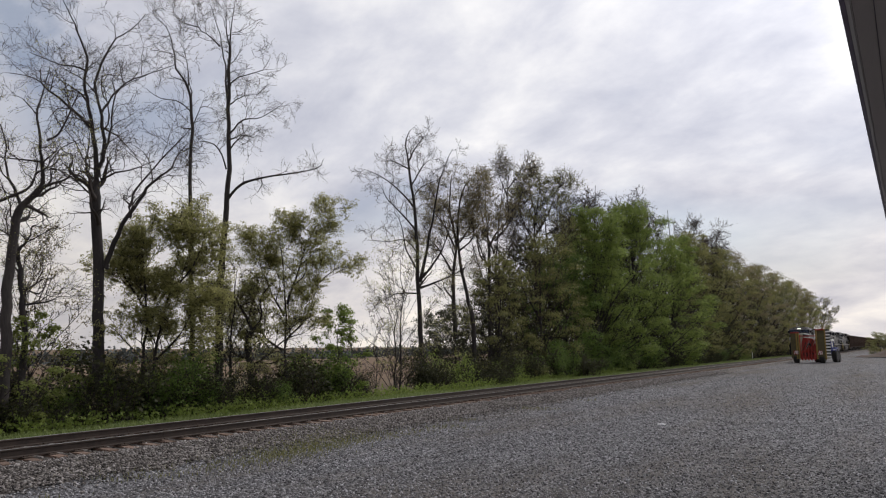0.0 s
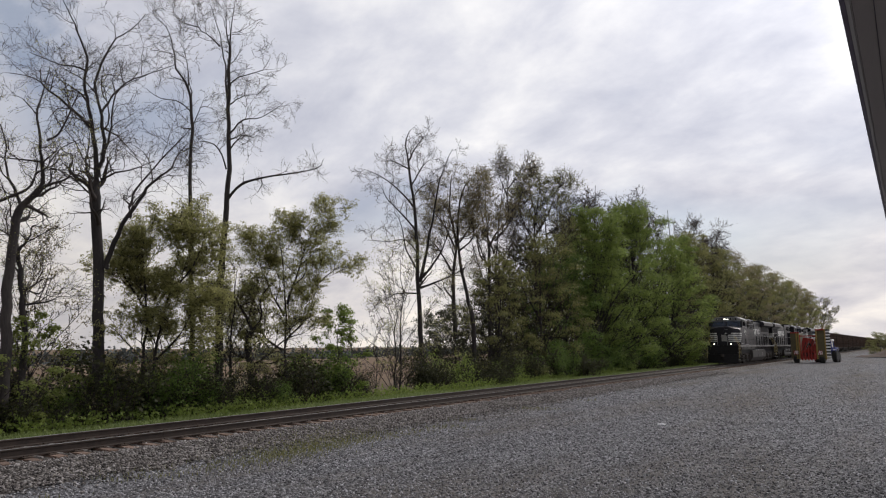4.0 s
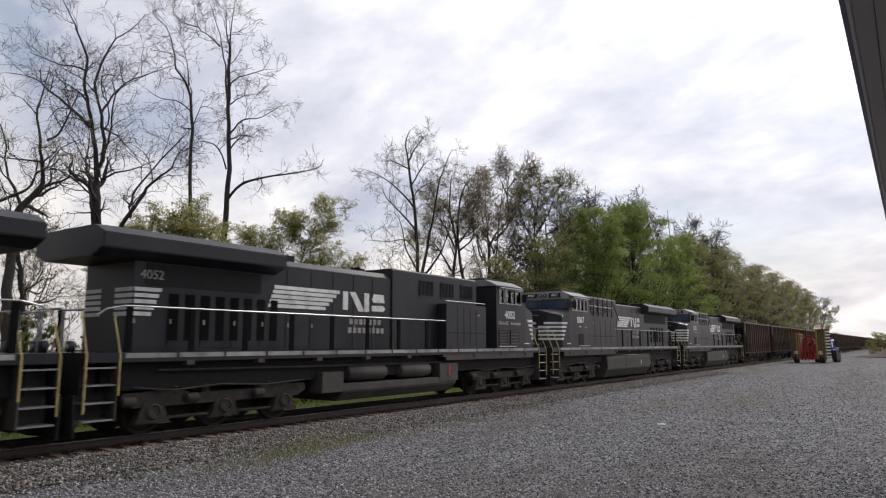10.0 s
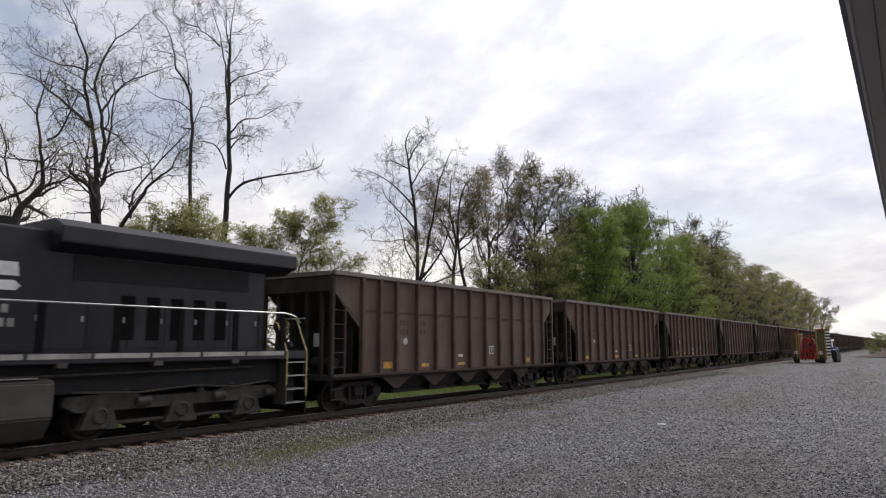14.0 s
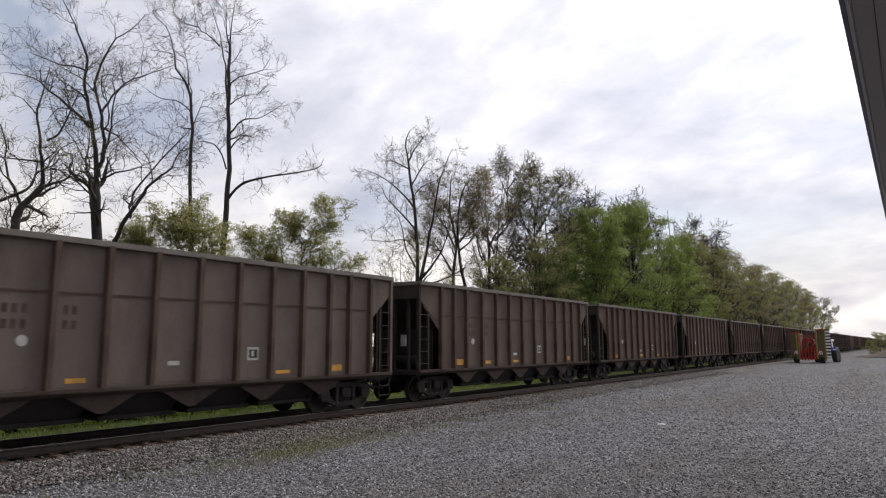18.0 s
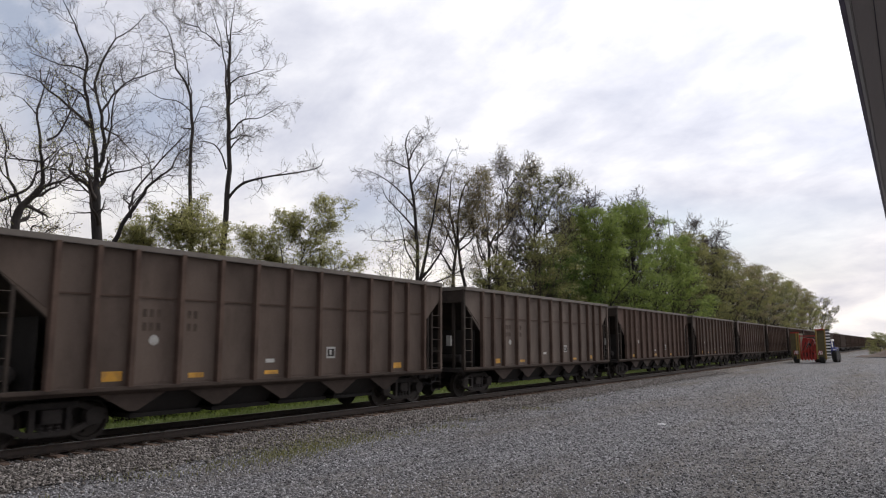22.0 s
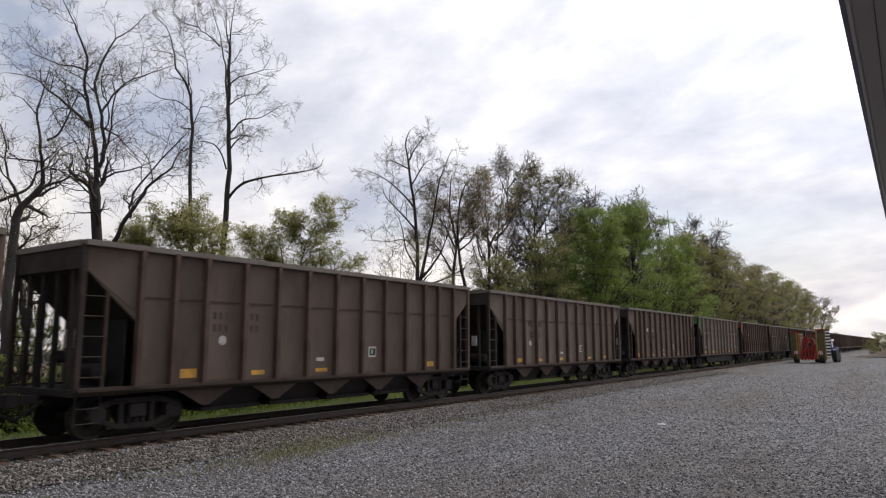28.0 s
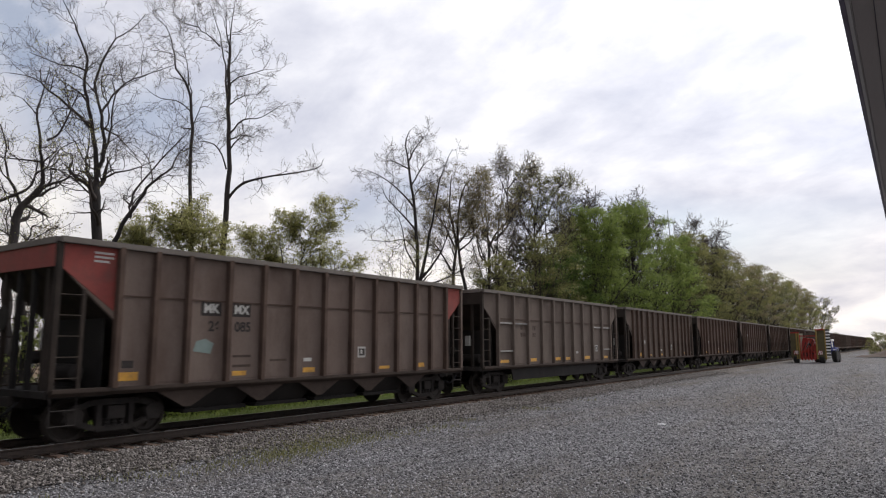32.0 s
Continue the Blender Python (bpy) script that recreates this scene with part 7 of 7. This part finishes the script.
def stones(rng, x, y, z, size):
    """Rough broken stones: eight-faced lumps with uneven corners."""
    n = len(x)
    base = np.array([(1, 0, 0), (0, 1, 0), (-1, 0, 0), (0, -1, 0), (0, 0, 1), (0, 0, -1)], float)
    tri = np.array([(0, 1, 4), (1, 2, 4), (2, 3, 4), (3, 0, 4), (1, 0, 5), (2, 1, 5), (3, 2, 5), (0, 3, 5)])
    s = size * rng.lognormal(0, 0.28, n)
    az = rng.uniform(0, 6.283, n)
    P = base[None] * rng.uniform(0.55, 1.25, (n, 6, 1)) + rng.normal(0, 0.18, (n, 6, 3))
    ca, sa = np.cos(az)[:, None], np.sin(az)[:, None]
    Q = np.stack([P[..., 0] * ca - P[..., 1] * sa, P[..., 0] * sa + P[..., 1] * ca, P[..., 2] * 0.7], 2) * (s * 0.5)[:, None, None]
    Q += np.stack([x, y, z], 1)[:, None]
    F = (tri[None] + (np.arange(n) * 6)[:, None, None]).reshape(-1, 3)
    return Q.reshape(-1, 3), F


def stone_mat(name, dark, light, warm):
    m = bpy.data.materials.new(name)
    m.use_nodes = True
    nt = m.node_tree
    N, L = nt.nodes.new, nt.links.new
    b = nt.nodes["Principled BSDF"]
    g = N("ShaderNodeNewGeometry")
    ramp = N("ShaderNodeValToRGB")
    els = ramp.color_ramp.elements
    els[0].position, els[0].color = 0.0, (*dark, 1)
    els[1].position, els[1].color = 1.0, (*light, 1)
    e = els.new(0.55)
    e.color = (*warm, 1)
    L(g.outputs["Random Per Island"], ramp.inputs[0])
    n = N("ShaderNodeTexNoise")
    n.inputs["Scale"].default_value = 60
    L(g.outputs["Position"], n.inputs["Vector"])
    hs = N("ShaderNodeHueSaturation")
    mr = N("ShaderNodeMapRange")
    mr.inputs["To Min"].default_value, mr.inputs["To Max"].default_value = 0.7, 1.3
    L(n.outputs["Fac"], mr.inputs["Value"])
    L(mr.outputs[0], hs.inputs["Value"])
    L(ramp.outputs[0], hs.inputs["Color"])
    L(hs.outputs[0], b.inputs["Base Color"])
    b.inputs["Roughness"].default_value = 0.85
    return m


M_STONE = stone_mat("broken ballast stone", (0.046, 0.040, 0.037), (0.34, 0.315, 0.30), (0.145, 0.127, 0.117))
M_CHIP = stone_mat("grey stone chips", (0.050, 0.048, 0.052), (0.52, 0.51, 0.53), (0.180, 0.175, 0.183))


def make_stones():
    rng = np.random.default_rng(71)
    n = 38000
    y = np.concatenate([rng.uniform(-3, 22, n * 6 // 10), rng.uniform(22, 60, n * 4 // 10)])
    x = rng.uniform(-14.25, -12.95, n)
    x = np.where(rng.random(n) < 0.13, -13.0 + rng.exponential(0.22, n), x)
    x = np.where(rng.random(n) < 0.12, rng.uniform(-18.0, -14.2, n), x)
    V, F = stones(rng, x, y, ground_height(x, y) + 0.04, 0.058)
    tagged(new("ballast_stones", raw_mesh("ballast_stones", V, F, M_STONE)), "coarse grey-brown ballast stones along the rails", "ballast", kind="stuff")
    n = 125000
    d = 3.5 + rng.exponential(17, n)
    az = np.radians(rng.uniform(-2, 72, n))
    x, y = -np.sin(az) * d, np.cos(az) * d
    keep = (x > -12.75 - 0.25 * rng.random(len(x))) & (d < 110)
    x, y = x[keep], y[keep]
    V, F = stones(rng, x, y, ground_height(x, y) + 0.008, 0.031 + 0.0006 * np.hypot(x, y))
    tagged(new("gravel_chips", raw_mesh("gravel_chips", V, F, M_CHIP)), "loose grey stone chips on the lot", "gravel", kind="stuff")


make_trees()
make_undergrowth()
make_grass()
make_stones()


# ---- other things round the lot ----
M_SOFFIT = surf("brown metal soffit", (0.38, 0.335, 0.325), (0.46, 0.415, 0.40), 0.8, 0.5, bump=0.05, fine=20, depth=0.002, stretch=(6, 0.4, 1), vary=0)
M_FASCIA = surf("pale fascia trim", (0.50, 0.47, 0.47), (0.60, 0.57, 0.57), 1.0, 0.45, bump=0.05, vary=0)
M_FASCIA_DARK = surf("dark drip edge", (0.12, 0.095, 0.15), (0.16, 0.13, 0.20), 1.0, 0.4, bump=0.05, vary=0)
M_SIDING = surf("grey metal siding", (0.30, 0.30, 0.30), (0.38, 0.38, 0.37), 0.6, 0.5, bump=0.05, vary=0)
M_TYRE = surf("dusty tyre", (0.014, 0.014, 0.014), (0.035, 0.033, 0.031), 6, 0.85, bump=0.3, vary=0.1)
M_FARMRED = surf("red implement paint", (0.30, 0.022, 0.018), (0.42, 0.04, 0.03), 3, 0.5, bump=0.1, stain=(0.2, 0.05, 0.03), stain_scale=3, vary=0.05)
M_FARMYELLOW = surf("ochre implement panel", (0.26, 0.17, 0.035), (0.36, 0.25, 0.07), 2, 0.6, bump=0.1, stain=(0.15, 0.11, 0.05), stain_scale=2, vary=0.05)
M_FARMBLUE = surf("blue tractor paint", (0.02, 0.03, 0.16), (0.035, 0.05, 0.24), 2, 0.4, bump=0.05, vary=0)
M_HOLLOW = surf("dull olive bin side", (0.085, 0.072, 0.034), (0.13, 0.108, 0.052), 2, 0.7, bump=0.1, vary=0)
M_SIGNWHITE = surf("white reflective board", (0.70, 0.70, 0.70), (0.82, 0.82, 0.82), 4, 0.4, bump=0.02, vary=0)
M_CHROME = surf("bright metal", (0.6, 0.6, 0.62), (0.7, 0.7, 0.72), 4, 0.2, 1.0, bump=0.02, vary=0)
M_DIRT = surf("heap of red-brown earth", (0.045, 0.025, 0.016), (0.080, 0.047, 0.030), 1.5, 0.95, bump=0.8, fine=9, depth=0.06, world=True, vary=0)
# greyed and lightened: the haze of distance is put into the colour
M_DISTANT = surf("far woods with painted haze", (0.075, 0.085, 0.080), (0.12, 0.13, 0.125), 0.02, 1.0, bump=0.0, fine=0.3, world=True, vary=0)


def make_shed():
    """The eave overhead, with the wall behind the camera that carries it."""
    shed = thing("shed", pose(0, 0, 0), "metal shed with a brown soffit under its eave", "shed", kind="structure")
    y0, y1 = -9.0, 16.0
    for a, b in ((-0.140, -0.034), (-0.028, 0.12), (0.126, 0.28), (0.286, 0.44), (0.446, 0.598)):
        part("soffit_panel", Geo().box(a, b, y0, y1, 4.55, 4.575), M_SOFFIT, shed)
    part("soffit_backing", Geo().box(-0.14, 0.6, y0, y1, 4.582, 4.60), M_FASCIA_DARK, shed)
    part("trim_strip", Geo().box(-0.172, -0.150, y0, y1, 4.546, 4.60), M_FASCIA, shed, "pale trim strip along the eave")
    part("trim_strip", Geo().box(-0.148, -0.142, y0, y1, 4.548, 4.60), M_SOFFIT, shed)
    part("drip_edge", Geo().box(-0.202, -0.174, y0, y1, 4.552, 4.72), M_FASCIA_DARK, shed, "dark metal drip edge")
    for k in range(25):
        y = y0 + 1.0 * k
        part("wall_panel", Geo().prism([(0.60, y), (0.66, y), (0.66, y + 0.99), (0.60, y + 0.99), (0.575, y + 0.6), (0.575, y + 0.4)], 0.0, 4.55, "z"), M_SIDING, shed)
    part("roof", Geo().prism([(-0.20, 4.72), (-0.20, 4.68), (6.6, 6.9), (13.4, 4.68), (13.4, 4.72), (6.6, 6.98)], y0, y1, "y"), M_SIDING, shed)
    part("gable_wall", Geo().prism([(0.6, 0.0), (12.6, 0.0), (12.6, 4.7), (6.6, 6.85), (0.6, 4.7)], y0 + 0.05, y0 + 0.12, "y"), M_SIDING, shed)
    part("gable_wall", Geo().prism([(0.7, 0.0), (12.5, 0.0), (12.5, 4.7), (6.6, 6.85), (0.7, 4.7)], y1 - 0.15, y1 - 0.08, "y"), M_SIDING, shed)


def tyre(parent, x, y, z, r, w):
    g = Geo().lathe([(r * 0.55, -w / 2), (r * 0.9, -w / 2), (r, -w * 0.32), (r, w * 0.32), (r * 0.9, w / 2), (r * 0.55, w / 2)], "x", (x, y, z), 24)
    for k in range(18):
        a = 2 * math.pi * k / 18
        c, s = math.cos(a), math.sin(a)
        for e in (-1, 1):
            g.beam((x, y + r * c, z + r * s), (x + e * w * 0.45, y + r * math.cos(a + 0.14), z + r * math.sin(a + 0.14)), 0.05, 0.05)
    t = part("wheel", g, M_TYRE, parent, "dusty black lugged tyre")
    part("rim", Geo().lathe([(0.05, -w * 0.30), (r * 0.5, -w * 0.42), (r * 0.56, -w * 0.45), (r * 0.56, w * 0.45), (r * 0.5, w * 0.42), (0.05, w * 0.30)], "x", (x, y, z), 20), M_SIGNWHITE, t, "pale steel rim")


def make_implement():
    z0 = float(lot_z(np.float64(97.0)))
    im = thing("folded_implement", pose(-10.8, 96.5, z0, 0, 0, -4), "red folded farm implement with upright ochre wings, parked on the lot", "farm implement")
    part("frame", Geo().box(-1.0, 1.0, -0.3, 0.1, 0.5, 0.75).box(-0.1, 0.1, -0.2, 3.6, 0.55, 0.75).box(-0.98, -0.88, -0.3, 0.0, 0.5, 3.5).box(0.88, 0.98, -0.3, 0.0, 0.5, 3.7).beam((-0.9, -0.28, 0.8), (0.1, -0.28, 2.9), 0.14, 0.14).beam((0.9, -0.28, 0.8), (0.1, -0.28, 2.2), 0.14, 0.14), M_FARMRED, im, "red square-tube frame", bevel=0.02)
    for z in (1.3, 3.3):
        part("crossbar", Geo().box(-0.88, 0.88, -0.25, 0.0, z, z + 0.12), M_FARMRED, im)
    part("machine_body", Geo().prism([(-0.82, 0.6), (0.82, 0.6), (0.82, 2.2), (0.55, 3.0), (-0.6, 3.2), (-0.82, 2.4)], 0.12, 0.75, "y"), M_FARMRED, im, "dusty red machine body", bevel=0.04)
    for x, z in ((-0.35, 1.1), (0.4, 1.35), (0.0, 2.2)):
        part("drive_wheel", Geo().lathe([(0.30, 0.0), (0.32, 0.04), (0.20, 0.06), (0.08, 0.12)], "y", (x, -0.05, z), 16), M_TYRE, im, smooth=True)
    for k in range(5):
        x = -0.7 + 0.35 * k
        part("row_unit", Geo().box(x - 0.08, x + 0.08, -0.55, -0.25, 0.35, 1.2).bar((x, -0.45, 1.2), (x + 0.05, -0.3, 2.1), 0.05, 6), M_FARMRED, im)
    for k in range(4):
        x = -0.6 + 0.4 * k
        part("hydraulic_ram", Geo().bar((x, -0.35, 1.5 + 0.25 * k), (x + 0.4, -0.3, 2.6 + 0.15 * k), 0.045, 8), M_CHROME if k % 2 else M_TYRE, im)
    for s in (-1, 1):
        w = part("wing", Geo().box(s * 1.05, s * 1.95, -0.35, 2.6, 0.55, 4.05 if s > 0 else 3.7), M_HOLLOW, im, "tall folded wing", bevel=0.03)
        for x in ((1.0, 1.95) if s > 0 else (-1.25, -1.0)):
            part("wing_post", Geo().box(x - 0.07, x + 0.07, -0.46, -0.36, 0.5, 4.15 if s > 0 else 3.8), M_FARMYELLOW, w, "ochre upright")
        part("wing_beam", Geo().box(min(s * 0.9, s * 1.9), max(s * 0.9, s * 1.9), -0.48, -0.38, 3.7 if s < 0 else 4.05, 3.85 if s < 0 else 4.22), M_FARMRED, w)
        hz = part("hazard_board", Geo().box(s * 1.35 - 0.26, s * 1.35 + 0.26, -0.62, -0.60, 1.05, 1.55), M_FARMRED, im, "red and white hazard board")
        for k in range(3):
            u = -0.22 + 0.18 * k
            part("white_band", Geo().prism([(s * 1.35 + u, 1.07), (s * 1.35 + u + 0.09, 1.07), (s * 1.35 + u + 0.2 if k < 2 else s * 1.35 + 0.25, 1.53), (s * 1.35 + u + 0.11 if k < 2 else s * 1.35 + u + 0.06, 1.53)], -0.63, -0.624, "y"), M_SIGNWHITE, hz)
        tyre(im, s * 1.45, 0.1, 0.52, 0.52, 0.55)
    for k in range(9):
        z = 0.75 + 0.38 * k
        part("white_disc", Geo().box(2.0, 2.5, -0.40, -0.36, z, z + 0.19), M_SIGNWHITE, im, "white edge of a folded roller")
        part("dark_disc", Geo().box(2.0, 2.45, -0.39, -0.30, z + 0.19, z + 0.38), M_TYRE, im)


def make_tractor():
    z0 = float(lot_z(np.float64(102.0)))
    t = thing("tractor", pose(-9.35, 101.5, z0, 0, 0, -6), "blue farm tractor hitched ahead of the red implement", "tractor")
    part("hood", Geo().prism([(-0.42, 1.0), (0.42, 1.0), (0.42, 1.75), (0.30, 1.9), (-0.30, 1.9), (-0.42, 1.75)], 1.0, 3.2, "y"), M_FARMBLUE, t, bevel=0.05)
    cab = part("cab", Geo().hexa([(-0.75, -0.6, 1.35), (0.75, -0.6, 1.35), (0.75, 1.0, 1.35), (-0.75, 1.0, 1.35), (-0.68, -0.45, 2.75), (0.68, -0.45, 2.75), (0.68, 0.9, 2.75), (-0.68, 0.9, 2.75)]), M_GLASS, t, "glazed cab")
    for x in (-0.76, 0.76):
        for y in (-0.62, 1.0):
            part("cab_post", Geo().beam((x, y, 1.3), (x * 0.9, y * 0.85, 2.78), 0.09, 0.09), M_FARMBLUE, cab)
    part("cab_roof", Geo().box(-0.82, 0.82, -0.65, 1.05, 2.76, 2.98), M_SIGNWHITE, t, "white cab roof", bevel=0.05)
    for s in (-1, 1):
        part("mudguard", Geo().prism([(-0.95, 1.55), (-0.6, 1.95), (0.5, 1.95), (0.85, 1.55), (0.85, 1.48), (-0.95, 1.48)], s * 0.75, s * 1.3, "x"), M_FARMBLUE, t, "blue rear mudguard")
        part("tail_lamp", Geo().box(s * 1.0, s * 1.25, -0.99, -0.94, 1.56, 1.72), M_SIGNWHITE, t)
        tyre(t, s * 1.05, -0.1, 0.9, 0.9, 0.55)
        tyre(t, s * 0.85, 2.6, 0.6, 0.6, 0.4)
    part("chassis", Geo().box(-0.35, 0.35, -0.8, 3.2, 0.6, 1.1), M_TYRE, t)
    part("exhaust", Geo().bar((0.4, 1.4, 1.9), (0.4, 1.4, 2.9), 0.05, 8), M_CHROME, t)
    part("drawbar", Geo().bar((0, -0.8, 0.6), (-1.0, -2.2, 0.62), 0.07, 6), M_FARMRED, t)


def make_edges():
    rng, r = np.random.default_rng(81), random.Random(81)
    # a heap of earth beside the lot
    n, m = 30, 16
    X, Y = np.meshgrid(np.linspace(-8.5, 14, n), np.linspace(138, 156, m))
    h = np.zeros_like(X)
    for k in range(16):
        cx, cy, s = r.uniform(-6.3, 12), r.uniform(142, 150), r.uniform(1.6, 3.0)
        h = np.maximum(h, r.uniform(1.4, 2.3) * np.exp(-((X - cx) ** 2 + (Y - cy) ** 2) / (2 * s * s)))
    Z = 0.15 + h + rng.normal(0, 0.05, X.shape)
    idx = np.arange(n * m).reshape(m, n)
    F = np.stack([idx[:-1, :-1].ravel(), idx[:-1, 1:].ravel(), idx[1:, 1:].ravel(), idx[1:, :-1].ravel()], 1)
    me = raw_mesh("earth_heap", np.stack([X.ravel(), Y.ravel(), Z.ravel()], 1), F, M_DIRT)
    me.polygons.foreach_set("use_smooth", [True] * len(F))
    tagged(new("earth_heap", me), "low heap of red-brown earth at the lot's far edge", "earth heap", kind="structure")
    for k, (x, y, hh) in enumerate(((-4.9, 160, 4.0), (-2.2, 160, 4.8), (1.2, 160, 6.0), (4.8, 163, 6.5), (-6.6, 196, 5.0))):
        crown_tree("roadside_bush", 90 + k, (x, y, 0.0), hh, 5.2, 0.3, 0.08, M_LEAF_WOOD if k % 2 == 0 else M_LEAF_BROWN, 4200, 0.16, "yellow-green bush behind the earth heap" if k % 2 == 0 else "brownish bush behind the earth heap", clumps=26, category="bush")
    # hedges and low hills where the field ends
    c = []
    for k in range(2000):
        y = 30 + 620 * r.random() ** 1.3
        x = -r.uniform(172, 205) - 14 * noise.noise(Vector((y * 0.01, 0, 0)))
        hh = 3.1 + 1.6 * noise.noise(Vector((y * 0.03, 2.0, 0))) + 0.9 * noise.noise(Vector((y * 0.15, 5.0, 0)))
        c.append((x, y, float(ground_height(np.float64(x), np.float64(y))) + r.random() * max(0.7, hh)))
    V, F = leaf_cards(rng, c, 8, 0.7, 1.3)
    tagged(new("distant_woods", raw_mesh("distant_woods", V, F, M_DISTANT)), "hazy line of far woods beyond the field", "woods", kind="stuff")
    # marker post, litter and stray clumps
    p = thing("marker_post", pose(-20.9, 116.0, -0.02), "thin white marker post in the grass", "post")
    part("post", Geo().box(-0.06, 0.06, -0.03, 0.03, -0.2, 1.25), M_SIGNWHITE, p, bevel=0.01)
    part("cap", Geo().box(-0.065, 0.065, -0.035, 0.035, 1.25, 1.33), M_TYRE, p)
    tagged(new("paper_scrap", Geo().hexa([(-6.74, 21.47, 0.05), (-6.50, 21.50, 0.05), (-6.50, 21.60, 0.05), (-6.72, 21.58, 0.05), (-6.72, 21.49, 0.09), (-6.53, 21.52, 0.075), (-6.52, 21.57, 0.09), (-6.70, 21.56, 0.07)]).mesh("paper_scrap", M_SIGNWHITE)), "small white scrap lying on the gravel", "litter")


make_shed()
make_implement()
make_tractor()
make_edges()


# ---- what moves ----
def run(t):
    """Metres the train has gone since the middle of the clip; it gathers speed slowly."""
    u = (t - 16) / 16
    return u * (243.808 + u * (12.009 + u * (-2.309 + u * (0.703 + u * 0.45))))


def turning(kind, radius):
    """Rolls every wheelset of one size: the first is keyed, the others take over its turning."""
    wheels = [o for o in scene.objects if o.data is kind]
    first = wheels[0]
    rows = []
    for k in range(int(32 * FPS) + 1):
        t = k / FPS
        rows.append((t, pose(0, 0, 0, math.degrees(run(t) - run(0)) / radius % 360.0)))
    walk(first, rows)
    for w in wheels[1:]:
        w.rotation_mode = "QUATERNION"
        a = w.animation_data_create()
        a.action = first.animation_data.action
        a.action_slot = first.animation_data.action_slot


def motions():
    for ob, q in TRAIN:
        turn = TURNED.get(ob.name, 0)
        walk(ob, [(t, pose(TRACK_X, q - run(t), RAIL_Z, 0, 0, turn)) for t in range(0, 33)])
    turning(WHEEL_CAR, 0.457)
    turning(WHEEL_LOCO, 0.533)


motions()
